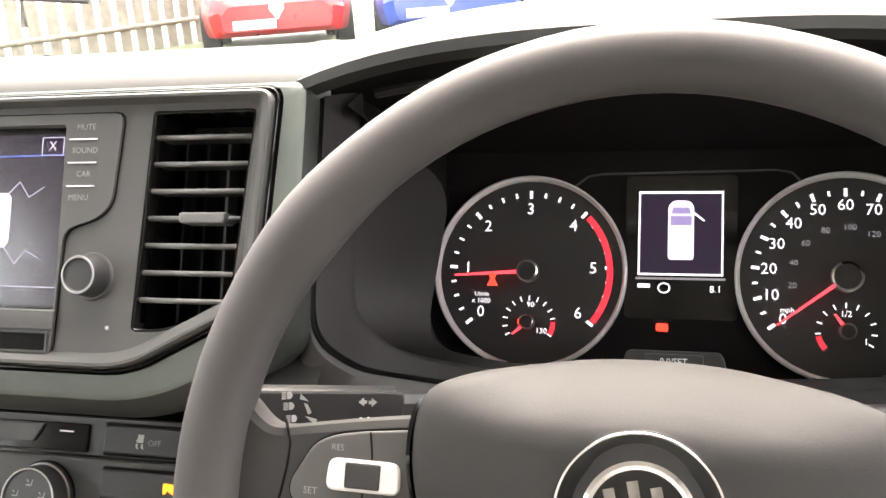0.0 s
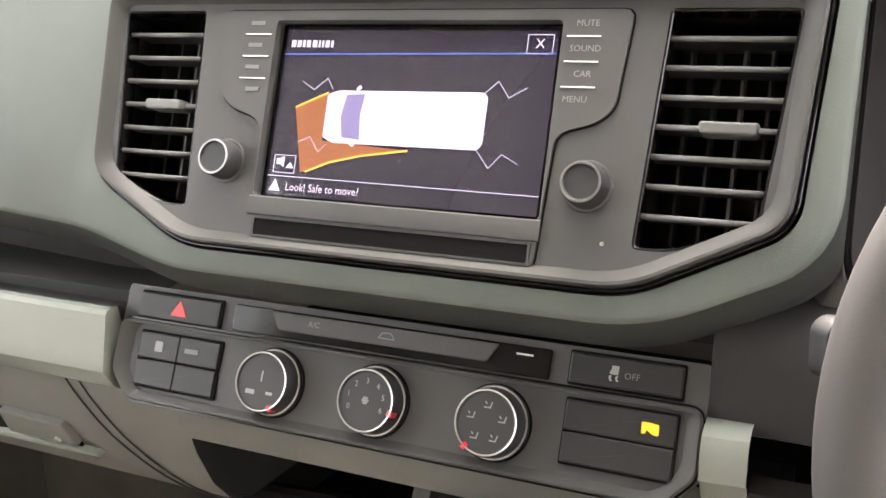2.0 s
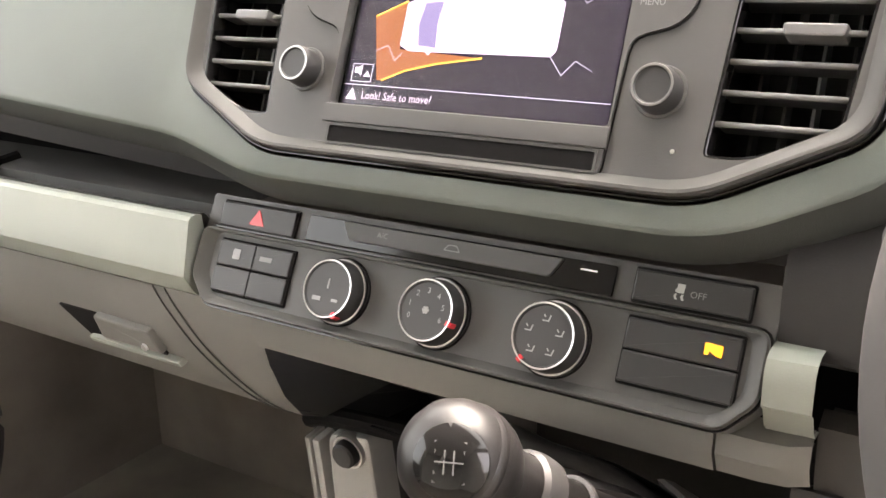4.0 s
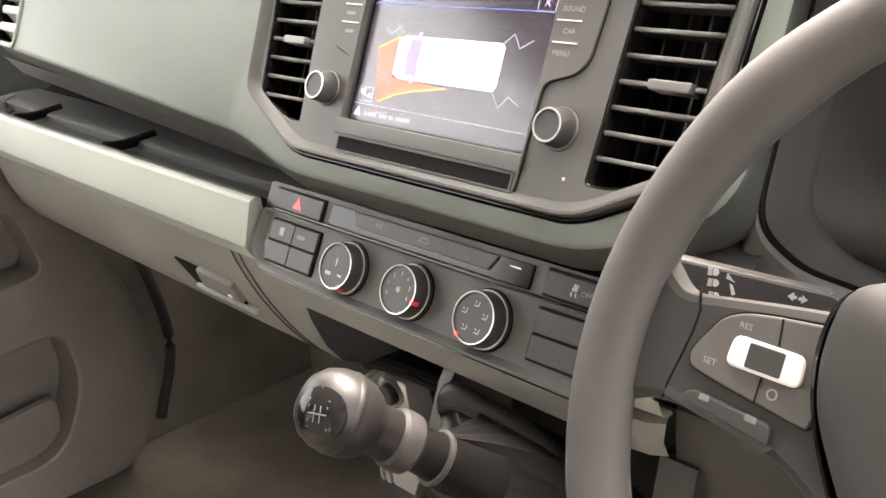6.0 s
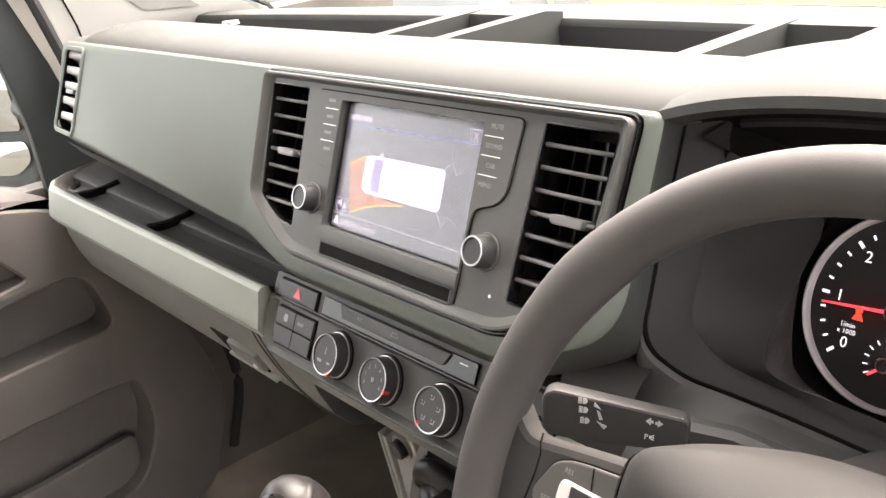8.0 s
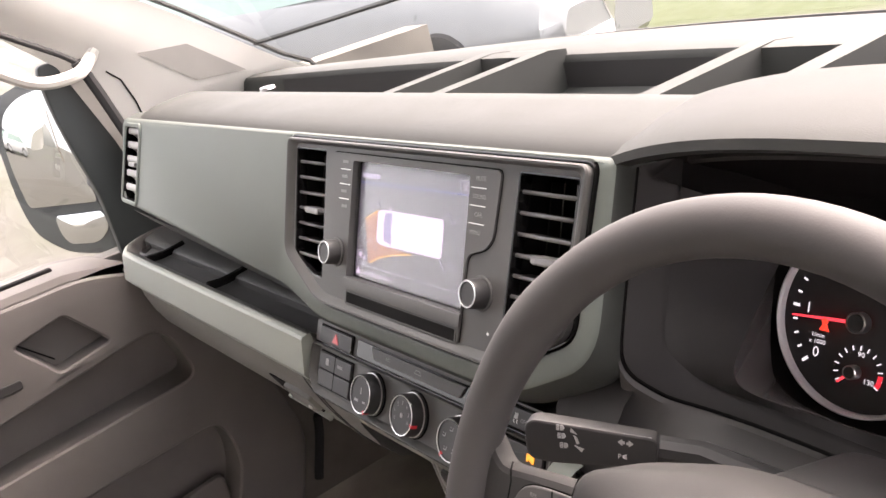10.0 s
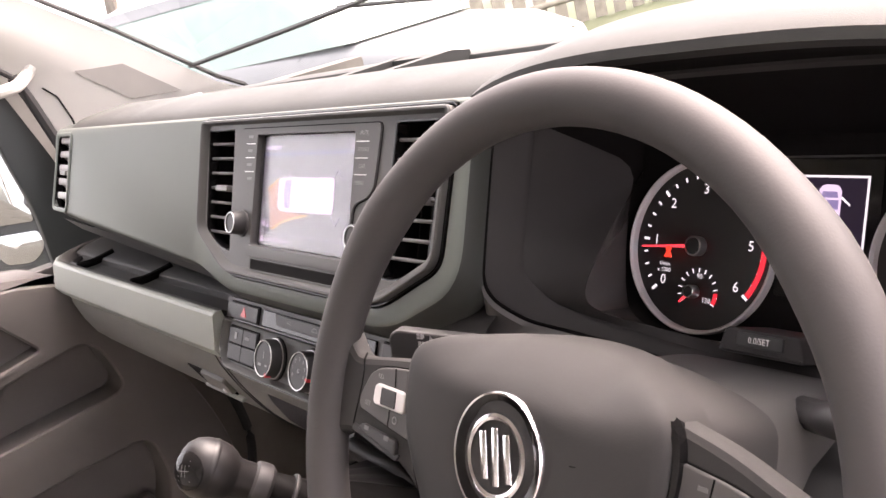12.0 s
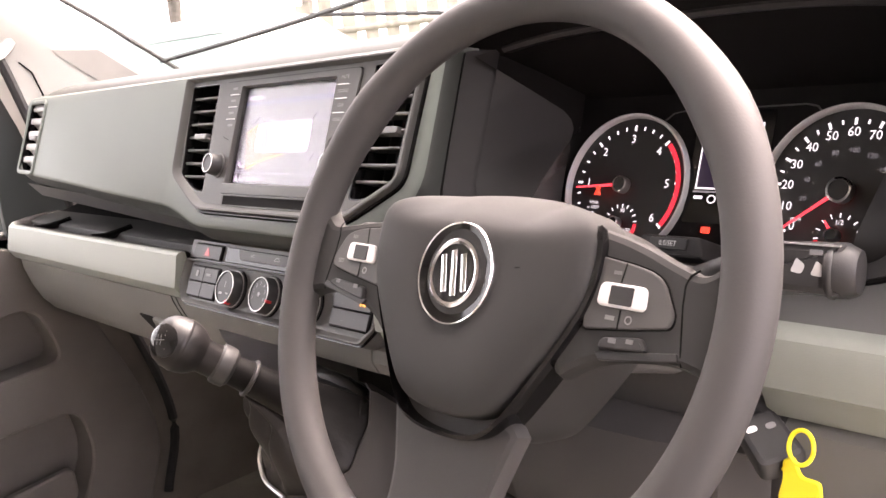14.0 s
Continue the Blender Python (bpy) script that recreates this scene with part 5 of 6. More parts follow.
ls = thing("light_stalk", (-0.16, 0.42, 1.56), "black light stalk with white lamp symbols behind the wheel", "stalk", "column stalks")
LF = stalk_axes((-0.1979, 0.3873, 1.5915), 1)
LP = rounded([(-0.0240, -0.0180), (-0.010, -0.0200), (0.058, -0.0175), (0.060, 0.0030), (-0.020, 0.0095), (-0.0255, 0.0045)], [0.008, 0.01, 0.006, 0.006, 0.008, 0.006], 4)
part("paddle", slab(LP, -0.0125, 0.0, LF, 0.0018), MATT, ls, "flat black paddle")
# sheen on the paddle's top lip, laid on as a pale bar
part("edge_sheen", slab([(-0.018, 0.0082), (0.055, 0.0024), (0.055, 0.0031), (-0.018, 0.0089)], -0.0030, -0.0010, LF), SATIN, ls)
for x, y in ((-0.0008, 0.0052), (0.0, -0.0002), (0.0013, -0.0066)):
    bm = slab(rounded([(x - 0.0008, y - 0.0019), (x + 0.0012, y - 0.0017), (x + 0.0022, y), (x + 0.0012, y + 0.0017), (x - 0.0008, y + 0.0019)], 0.0006, 2), 0.0, 0.0004, LF)
    for k in (-0.0015, -0.0005, 0.0005, 0.0015):
        slab(box2(x - 0.0034, y + k - 0.0003, x - 0.0012, y + k + 0.0003), 0.0, 0.0004, LF, 0, bm)
    part("lamp_symbol", bm, SYMBOL, ls, "white printed lamp symbol", smooth=False)
for pts in ([(0.0048, 0.0030), (0.0094, 0.0014), (0.0053, 0.0056)], [(0.0068, 0.0008), (0.0086, 0.0000), (0.0106, -0.0044), (0.0088, -0.0050)], [(0.0072, -0.0058), (0.0134, -0.0080), (0.0120, -0.0102)],
            [(0.0347, -0.0010), (0.0375, 0.0012), (0.0375, -0.0032)], [(0.0443, -0.0016), (0.0415, 0.0006), (0.0415, -0.0038)],
            [(0.0374, -0.0019), (0.0390, -0.0019), (0.0390, -0.0003), (0.0374, -0.0003)], [(0.0400, -0.0024), (0.0416, -0.0024), (0.0416, -0.0008), (0.0400, -0.0008)]):
    part("arrow_symbol", slab(pts, 0.0, 0.0004, LF), SYMBOL, ls, smooth=False)
word("P", 0.0046, (0.0358, -0.0105, 0.0004), LF, WHITE, ls)
for k in (-0.0014, 0.0, 0.0014):
    part("lamp_ray", slab([(0.0376, -0.0107 + k * 0.4), (0.0402, -0.0108 + k), (0.0402, -0.0103 + k), (0.0376, -0.0103 + k * 0.4)], 0.0, 0.0004, LF), WHITE, ls, smooth=False)
part("stem", sweep([LF @ Vector((0.055, -0.008, -0.011)), LF @ Vector((0.085, -0.010, -0.012)), Vector((-0.075, 0.45, 1.56))], 0.009, 10), MATT, ls)
rs = thing("wiper_stalk", (0.12, 0.42, 1.56), "black wiper stalk with white symbols behind the wheel", "stalk", "column stalks")
RF = stalk_axes((0.130, 0.418, 1.594), 0.3)
part("paddle", slab(rounded([(-0.034, -0.0195), (0.030, -0.022), (0.030, 0.0085), (-0.034, 0.006)], 0.004, 3), -0.022, 0.0, RF, 0.0045), MATT, rs, "flat black paddle")
# pale bar as the sheen along this paddle's top
part("edge_sheen", slab(box2(-0.02, 0.0062, 0.028, 0.0072), -0.004, 0.0004, RF), GREYPRINT, rs)
for x, y in ((0.006, -0.006), (0.017, -0.007)):
    part("wiper_symbol", slab(rounded([(x - 0.004, y - 0.003), (x + 0.002, y - 0.004), (x + 0.004, y + 0.001), (x - 0.001, y + 0.005)], 0.0012, 2), 0.0, 0.0004, RF), SYMBOL, rs, "printed wiper symbol", smooth=False)
part("wiper_symbol", slab(box2(0.012, 0.001, 0.019, 0.004), 0.0, 0.0004, RF), DIMPRINT, rs, smooth=False)
CF_ = axes(RF @ Vector((0.024, -0.0075, -0.011)), RF.to_3x3() @ Vector((1, 0, 0)))
part("collar", lathe([(0.0148, -0.004), (0.0152, -0.002), (0.0150, 0.008), (0.0125, 0.013), (0.0, 0.0145)], CF_, 24), MATT, rs, "round end collar")
part("collar_line", lathe([(0.0156, -0.003), (0.0162, -0.002), (0.0162, 0.0), (0.0156, 0.001)], CF_, 24), MATT, rs)
part("stem", sweep([RF @ Vector((-0.03, -0.009, -0.011)), Vector((0.04, 0.46, 1.56))], 0.009, 10), MATT, rs)

key = thing("ignition_key", (0.10, 0.42, 1.485), "black remote key fob in the ignition lock", "key")
KF = axes((0.1115, 0.417, 1.4815), (0.15, -0.38, 0.91), (-0.80, 0.58, 0.15))
part("fob", slab(rounded([(-0.0150, -0.021), (0.0150, -0.021), (0.0135, 0.021), (-0.0135, 0.021)], 0.007, 4), -0.013, 0.0, KF, 0.004), MATT, key, "black key fob")
part("button", slab(box2(-0.010, 0.006, -0.003, 0.0105, 0.002), 0.0, 0.0006, KF), WHITE, key)
part("button", slab(box2(0.002, 0.004, 0.008, 0.0085, 0.002), 0.0, 0.0006, KF), GREYPRINT, key)
part("lock_barrel", lathe([(0.012, 0.03), (0.016, 0.03), (0.018, 0.025), (0.018, 0.0)], axes((0.078, 0.455, 1.470), (0.3, -0.8, 0.2)), 20), MATT, key)
tag = thing("key_tag", (0.128, 0.41, 1.43), "bright yellow plastic tag hanging from the key", "tag")
part("loop", sweep([(0.1395 + 0.0075 * math.sin(a), 0.405 + 0.003 * math.cos(a), 1.4850 + 0.0095 * math.cos(a)) for a in [2 * math.pi * k / 20 for k in range(20)]], 0.0014, 8, True), YELLOW, tag)
TF = slope(0.404, 1.447, 0.05, 0.138) @ Matrix.Rotation(0.08, 4, "Z")
part("tag_plate", slab(rounded([(-0.0135, -0.032), (0.0135, -0.032), (0.0135, 0.018), (0.002, 0.0195), (-0.001, 0.031), (-0.008, 0.029), (-0.009, 0.017), (-0.0135, 0.006)], 0.003, 3), -0.0015, 0.0015, TF, 0.0006), YELLOW, tag)
part("tag_window", slab(box2(-0.0095, -0.028, 0.0095, 0.003, 0.002), 0.0015, 0.0021, TF), grained("paper_yellow", (0.85, 0.6, 0.03), 0.6, 0.1, 200, 0.05), tag)
part("tag_strap", sweep([(0.117, 0.408, 1.4660), (0.125, 0.408, 1.4675), (0.134, 0.405, 1.4720)], 0.0015, 6), YELLOW, tag)

# ---- gear lever and console ----
gear = thing("gear_lever", (-0.20, 0.42, 1.38), "black gear lever with domed knob and leatherette boot", "gear lever")
K0, K1 = Vector((-0.352, 0.267, 1.5130)), Vector((-0.316, 0.338, 1.450))
AX = (K0 - K1).normalized()
GFr = axes(K0, AX)
part("knob", lathe([(0.0, 0.0235), (0.008, 0.0230), (0.0145, 0.0205), (0.0200, 0.0150), (0.0230, 0.0075), (0.0238, 0.0), (0.0234, -0.0065), (0.0218, -0.0120), (0.0192, -0.0170), (0.0165, -0.0200), (0.0152, -0.0225), (0.0150, -0.045)], GFr, 40), KNOBBLACK, gear, "domed gear knob")
part("knob_band", lathe([(0.0236, 0.0020), (0.0242, 0.0), (0.0240, -0.0022), (0.0228, -0.0045)], GFr, 40), KNOBBLACK, gear)
CAPF = axes(K0, (0.10, -0.25, 0.14))
part("knob_cap", lathe([(0.0, 0.0250), (0.006, 0.0246), (0.0110, 0.0229), (0.0146, 0.0203), (0.0150, 0.0185)], CAPF, 32), GLOSS, gear, "gloss cap with shift pattern")
CF = CAPF @ Matrix.Translation((0, 0, 0.0243))
bm = bmesh.new()
for x in (-0.0055, -0.0018, 0.0018, 0.0055):
    slab(box2(x - 0.0003, -0.0045 if x < 0.005 else 0.0, x + 0.0003, 0.0045), -0.002, 0.0008 - abs(x) * 0.12, CF, 0, bm)
slab(box2(-0.0055, -0.0003, 0.0055, 0.0003), -0.002, 0.0007, CF, 0, bm)
for k, x in zip("1357", (-0.0055, -0.0018, 0.0018, 0.0055)):
    slab(box2(x - 0.0007, 0.0058, x + 0.0007, 0.0078), -0.002, -0.0008, CF, 0, bm)
    slab(box2(x - 0.0007, -0.0078, x + 0.0007, -0.0058), -0.002, -0.0008, CF, 0, bm)
part("shift_pattern", bm, DIMPRINT, gear, smooth=False)
part("collar", lathe([(0.0155, -0.034), (0.0176, -0.036), (0.0182, -0.041), (0.0178, -0.047), (0.0150, -0.050)], GFr, 32), SWITCH, gear, "glossy lifting collar")
part("shaft", lathe([(0.0125, -0.040), (0.0150, -0.075), (0.0165, -0.095), (0.0175, -0.110)], GFr, 24), LEATHER, gear)
part("boot_ring", lathe([(0.0150, -0.0660), (0.0168, -0.0665), (0.0172, -0.0680), (0.0168, -0.0695), (0.0155, -0.070)], GFr, 32), MATT, gear, "thin ring on the boot")
part("boot_frame", sweep(curve3([(-0.381, 0.343, 1.387), (-0.3865, 0.340, 1.372), (-0.384, 0.338, 1.360), (-0.374, 0.336, 1.350), (-0.345, 0.336, 1.343)], 5), 0.0022, 6), SATIN, gear, "silver edge of the boot frame")
# gaiter: stretched from the lever to its frame below the heater panel, sagging into folds
FRAME = [Vector(p) for p in ((-0.437, 0.432, 1.434), (-0.400, 0.434, 1.431), (-0.355, 0.435, 1.428), (-0.318, 0.432, 1.421), (-0.303, 0.415, 1.395), (-0.300, 0.385, 1.362), (-0.315, 0.355, 1.345), (-0.345, 0.340, 1.343), (-0.375, 0.338, 1.352), (-0.388, 0.345, 1.376), (-0.408, 0.378, 1.388), (-0.437, 0.418, 1.398))]
edge_pts = []
for p, q in zip(FRAME, FRAME[1:] + FRAME[:1]):
    edge_pts += [p.lerp(q, k / 10) for k in range(10)]
SHAFT = K0 - AX * 0.070
sag = Vector((0.10, 0.80, -0.55)).normalized()
lp = []
for k in range(29):
    t = k / 28
    loop = []
    for i, p in enumerate(edge_pts):
        d = p - SHAFT
        d = (d - AX * d.dot(AX)).normalized()
        b = 2 * math.pi * i / len(edge_pts)
        top = max(0.0, math.cos(b - 0.9))
        fold = 0.0055 * math.sin(4 * b + 5 * t) + 0.0075 * (0.6 - abs(math.sin(6 * b - 4 * t + 0.7 * math.sin(3 * b))))
        loop.append((SHAFT + d * 0.0160).lerp(p, t ** 1.1) + sag * (math.sin(math.pi * t) * (0.004 + 0.150 * top * t * t + 1.6 * fold)) + d * (0.004 * math.sin(12 * t + 2 * math.sin(3 * b)) * t * (1 - t)))
    lp.append(loop)
bm = bmesh.new()
rings(bm, lp, False, False)
part("boot", bm, GAITER, gear, "creased black leatherette boot", angle=60)
hem = curve3([(-0.439, 0.428, 1.414), (-0.432, 0.424, 1.424), (-0.415, 0.424, 1.429), (-0.385, 0.427, 1.422), (-0.355, 0.428, 1.416), (-0.330, 0.426, 1.411), (-0.312, 0.420, 1.402)], 6)
bm = bmesh.new()
rings(bm, [[p + Vector((0, 0.8 * math.cos(a), math.sin(a))) * (0.0115 + 0.0012 * math.sin(k * 0.35) + 0.0006 * math.sin(2 * a + k * 0.5)) for a in [2 * math.pi * q / 16 for q in range(16)]] for k, p in enumerate(Vector(h) for h in hem)])
part("boot_hem", bm, GAITER, gear, "rolled leatherette edge of the boot")

con = thing("centre_console", (-0.45, 0.56, 0.90), "dark grey lower console with silver panel and storage recess", "console")
# console back, slot and arch are near-black to stand for shade between them
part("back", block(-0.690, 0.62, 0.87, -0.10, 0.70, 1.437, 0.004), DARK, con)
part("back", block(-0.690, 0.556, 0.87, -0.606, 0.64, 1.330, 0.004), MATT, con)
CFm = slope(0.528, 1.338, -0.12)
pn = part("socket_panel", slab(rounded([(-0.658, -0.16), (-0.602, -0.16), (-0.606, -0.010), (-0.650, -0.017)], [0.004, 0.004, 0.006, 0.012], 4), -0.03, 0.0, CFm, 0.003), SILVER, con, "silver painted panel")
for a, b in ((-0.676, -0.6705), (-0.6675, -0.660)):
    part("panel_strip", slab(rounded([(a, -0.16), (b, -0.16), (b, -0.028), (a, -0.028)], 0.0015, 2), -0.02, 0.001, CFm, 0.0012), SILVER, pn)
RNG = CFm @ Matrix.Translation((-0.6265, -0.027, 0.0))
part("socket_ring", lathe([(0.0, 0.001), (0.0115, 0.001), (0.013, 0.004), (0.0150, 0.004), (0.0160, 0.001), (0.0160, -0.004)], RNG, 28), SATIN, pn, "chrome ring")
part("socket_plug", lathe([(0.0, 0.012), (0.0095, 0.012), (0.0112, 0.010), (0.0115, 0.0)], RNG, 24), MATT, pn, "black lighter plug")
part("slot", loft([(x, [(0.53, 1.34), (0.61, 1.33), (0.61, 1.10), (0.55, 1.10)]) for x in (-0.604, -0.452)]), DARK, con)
part("arch", sweep(curve3([(-0.685, 0.550, 1.318), (-0.665, 0.546, 1.326), (-0.625, 0.542, 1.333), (-0.56, 0.540, 1.338), (-0.46, 0.535, 1.345)], 6), 0.009, 10), DARK, con, "rounded arch over the slot, blackened for its shade")
part("side_cheek", loft([(x, [(0.442, 1.444), (0.431, 1.428), (0.418, 1.395), (0.416, 1.37), (0.430, 1.30), (0.47, 1.0), (0.55, 1.0), (0.55, 1.444)]) for x in (-0.4495, -0.4380)], close=True), SHROUD, con, "grey upright beside the slot")
surround = [Vector(p) for p in ((-0.330, 0.436, 1.425), (-0.316, 0.431, 1.421), (-0.303, 0.415, 1.396), (-0.300, 0.385, 1.363), (-0.314, 0.355, 1.345), (-0.345, 0.339, 1.342))]
bm = bmesh.new()
rows = [[bm.verts.new(p + Vector(d)) for d in ((0, 0.004, -0.006), (0.0, -0.002, 0.001), (0.004, -0.003, 0.003), (0.009, 0.0, 0.001), (0.020, 0.012, -0.012), (0.030, 0.035, -0.04))] for p in surround]
for a, b in zip(rows, rows[1:]):
    for i in range(5):
        bm.faces.new((a[i], a[i + 1], b[i + 1], b[i]))
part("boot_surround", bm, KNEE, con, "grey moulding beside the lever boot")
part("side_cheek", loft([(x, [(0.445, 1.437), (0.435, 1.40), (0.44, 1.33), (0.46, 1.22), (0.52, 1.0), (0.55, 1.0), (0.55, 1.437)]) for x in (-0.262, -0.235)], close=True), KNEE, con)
# recess back coloured black in place of the shade inside it
part("bin_wall", loft([(x, [(0.500, 1.437), (0.500, 1.36), (0.49, 1.2), (0.52, 1.0)]) for x in (-0.438, -0.262)]), LEATHER, con, "back of the recess, blackened for its shade")


# ---- passenger door ----
dx = -1.42
door = thing("passenger_door", (dx, 0.2, 0.90), "dark grey van door with moulded pulls and pockets", "door")
def yz(pts, x0, x1, bev=0.01, bm=None):
    """A moulding on the door: an outline of (y, z) standing out from x0 to x1."""
    F = Matrix(((0, 0, 1, 0), (1, 0, 0, 0), (0, 1, 0, 0), (0, 0, 0, 1)))
    return slab(pts, x0, x1, F, bev, bm)


part("door_skin", yz([(-1.0, 0.86), (0.72, 0.86), (0.70, 1.2), (0.60, 1.50), (-1.0, 1.50)], dx - 0.08, dx - 0.036, 0.004), DOORCARD, door)
DF = Matrix(((0, 0, 1, 0), (1, 0, 0, 0), (0, 1, 0, 0), (0, 0, 0, 1)))
CARD = rounded([(-0.9, 0.88), (0.575, 0.88), (0.640, 1.05), (0.615, 1.17), (0.55, 1.33), (0.50, 1.435), (0.44, 1.482), (0.36, 1.505), (-0.9, 1.51)], [0.01, 0.05, 0.05, 0.05, 0.05, 0.04, 0.03, 0.03, 0.01], 5)
PULL = rounded([(0.225, 1.440), (0.312, 1.458), (0.366, 1.388), (0.276, 1.372)], 0.008, 4)
MIDDLE = rounded([(-0.8, 1.240), (0.165, 1.330), (0.37, 1.362), (0.452, 1.372), (0.482, 1.262), (0.161, 1.240), (-0.8, 1.16)], [0.03, 0.05, 0.05, 0.05, 0.03, 0.05, 0.03], 5)
POCKET = rounded([(-0.8, 1.075), (0.30, 1.150), (0.487, 1.160), (0.505, 1.07), (0.452, 0.955), (-0.8, 0.92)], [0.03, 0.05, 0.03, 0.05, 0.05, 0.03], 5)
part("door_card", plate(CARD, [PULL, MIDDLE, POCKET], dx + 0.055, 0.085, DF, None, 0.014), DOORCARD, door, "moulded grey door card")
part("card_back", yz([(-0.88, 0.90), (0.56, 0.90), (0.60, 1.15), (0.45, 1.45), (-0.88, 1.47)], dx - 0.035, dx - 0.022, 0.002), DOORCARD, door)
part("handle_cup", yz(inset(PULL, -0.004), dx - 0.012, dx + 0.012, 0.001), DOORCARD, door, "dark handle recess")
part("handle_line", yz([(0.232, 1.432), (0.278, 1.384), (0.2805, 1.385), (0.2345, 1.433)], dx + 0.012, dx + 0.0145, 0.0), DARK, door)
part("switch_slot", yz(box2(0.10, 1.375, 0.215, 1.390, 0.004), dx + 0.05, dx + 0.058, 0.001), MATT, door)
part("pocket_lip", yz(rounded([(-0.85, 0.90), (0.47, 0.90), (0.47, 1.045), (0.30, 1.025), (-0.85, 0.98)], 0.02, 4), dx + 0.006, dx + 0.020, 0.006), DOORCARD, door)
part("sill_top", yz(rounded([(-0.9, 1.490), (0.40, 1.488), (0.455, 1.480), (0.40, 1.512), (0.34, 1.524), (-0.9, 1.528)], 0.012, 4), dx - 0.06, dx + 0.047, 0.016), DOORCARD, door)
part("seal", sweep(curve3([(dx - 0.03, 0.50, 1.56), (dx - 0.03, 0.56, 1.45), (dx - 0.03, 0.655, 1.25), (dx - 0.03, 0.70, 1.05), (dx - 0.03, 0.66, 0.9)], 8), 0.010, 8), RUBBER, door, "black rubber seal")
part("lock_slot", block(dx - 0.005, 0.20, 1.5240, dx + 0.010, 0.33, 1.5290, 0.002), DARK, door)
# window surround: black seal up the front edge and back along the roof line
SEAL = [(dx + 0.018, 0.575, 1.50), (dx + 0.024, 0.533, 1.65), (dx + 0.028, 0.497, 1.79), (dx + 0.03, 0.482, 1.832), (dx + 0.03, 0.462, 1.850), (dx + 0.03, 0.388, 1.903), (dx + 0.02, 0.13, 2.105), (dx + 0.0, -0.2, 2.36)]
part("window_seal", sweep(curve3(SEAL[:4], 5), 0.0095, 8, up=(1, 0, 0)), RUBBER, door, "black window seal")
part("window_seal", sweep(SEAL[3:], 0.005, 8, up=(1, 0, 0)), RUBBER, door, "black window seal")
part("window_frame", sweep([(dx - 0.03, 0.60, 1.50), (dx - 0.03, 0.562, 1.65), (dx - 0.028, 0.526, 1.79), (dx - 0.028, 0.505, 1.85), (dx - 0.03, 0.42, 1.93), (dx - 0.035, 0.16, 2.14), (dx - 0.05, -0.2, 2.40)], 0.02, 10, up=(1, 0, 0)), BODYGREEN, door, "dark window frame")
part("quarter_panel", yz(rounded([(0.452, 1.49), (0.590, 1.49), (0.545, 1.66), (0.505, 1.80), (0.480, 1.838), (0.430, 1.842), (0.428, 1.78), (0.436, 1.70), (0.452, 1.61)], [0.01, 0.01, 0.05, 0.02, 0.015, 0.015, 0.05, 0.05, 0.04], 4), dx - 0.034, dx - 0.016, 0.003), BODYGREEN, door, "dark panel in the window's front corner")
bm = bmesh.new()
bm.faces.new([bm.verts.new((dx - 0.042, y, z)) for y, z in ((-0.9, 1.50), (0.59, 1.50), (0.51, 1.82), (0.40, 1.92), (-0.15, 2.36), (-0.9, 2.42))])
p = part("pane", bm, GLASS, door)
p.visible_shadow = False

# ---- windscreen pillar trims ----
def pillar(side):
    x = -1.40 if side < 0 else 2 * MID + 1.40
    def at(dx_, y, z):
        return (x + side * dx_, y, z)
    inner = [(-0.05, 0.86, 1.715), (-0.045, 0.816, 1.737), (-0.02, 0.664, 1.859), (0.0, 0.477, 1.994), (0.02, 0.20, 2.22), (0.04, -0.05, 2.42), (0.05, -0.2, 2.54)]
    midl = [(-0.008, 0.70, 1.70), (-0.020, 0.66, 1.735), (-0.010, 0.56, 1.84), (0.0, 0.43, 1.94), (0.012, 0.17, 2.16), (0.05, -0.08, 2.36), (0.06, -0.2, 2.54)]
    outer = [(0.02, 0.52, 1.63), (0.02, 0.505, 1.69), (0.03, 0.46, 1.83), (0.035, 0.386, 1.905), (0.045, 0.13, 2.11), (0.06, -0.11, 2.31), (0.08, -0.2, 2.54)]
    bm = bmesh.new()
    rows = [[bm.verts.new(at(*p)) for p in l] for l in (inner, midl, outer)]
    for a, b in zip(rows, rows[1:]):
        for i in range(len(a) - 1):
            bm.faces.new((a[i], a[i + 1], b[i + 1], b[i]))
    bmesh.ops.subdivide_edges(bm, edges=bm.edges[:], cuts=2, use_grid_fill=True, smooth=0.2)
    t = tagged(part("trim", bm, PILLAR, None), "pale beige windscreen pillar trim", "trim", kind="structure")
    return t


trim_left = pillar(-1)
pillar(1)
trim_tree = BVHTree.FromPolygons([v.co.copy() for v in trim_left.data.vertices], [tuple(f.vertices) for f in trim_left.data.polygons])


def on_trim(p, proud=0.002):
    """The nearest place on the pillar trim, a little proud of it on the cab's side."""
    c, n = trim_tree.find_nearest(Vector(p))[:2]
    return c + (n if n.x > 0 else -n) * proud


bm = bmesh.new()
quad = [Vector((-1.366, 0.578, 1.817)), Vector((-1.367, 0.662, 1.810)), Vector((-1.347, 0.745, 1.739)), Vector((-1.347, 0.655, 1.746))]
grid = [[bm.verts.new(on_trim(quad[0].lerp(quad[1], i / 4).lerp(quad[3].lerp(quad[2], i / 4), k / 6))) for k in range(7)] for i in range(5)]
for g, h in zip(grid, grid[1:]):
    for k in range(6):
        bm.faces.new((g[k], h[k], h[k + 1], g[k + 1]))
bmesh.ops.solidify(bm, geom=bm.faces[:], thickness=0.001)
tagged(part("airbag_label", bm, grained("grey_label", (0.185, 0.178, 0.162), 0.6, 0.1, 400)), "grey rectangular patch on the pale pillar trim", "label")
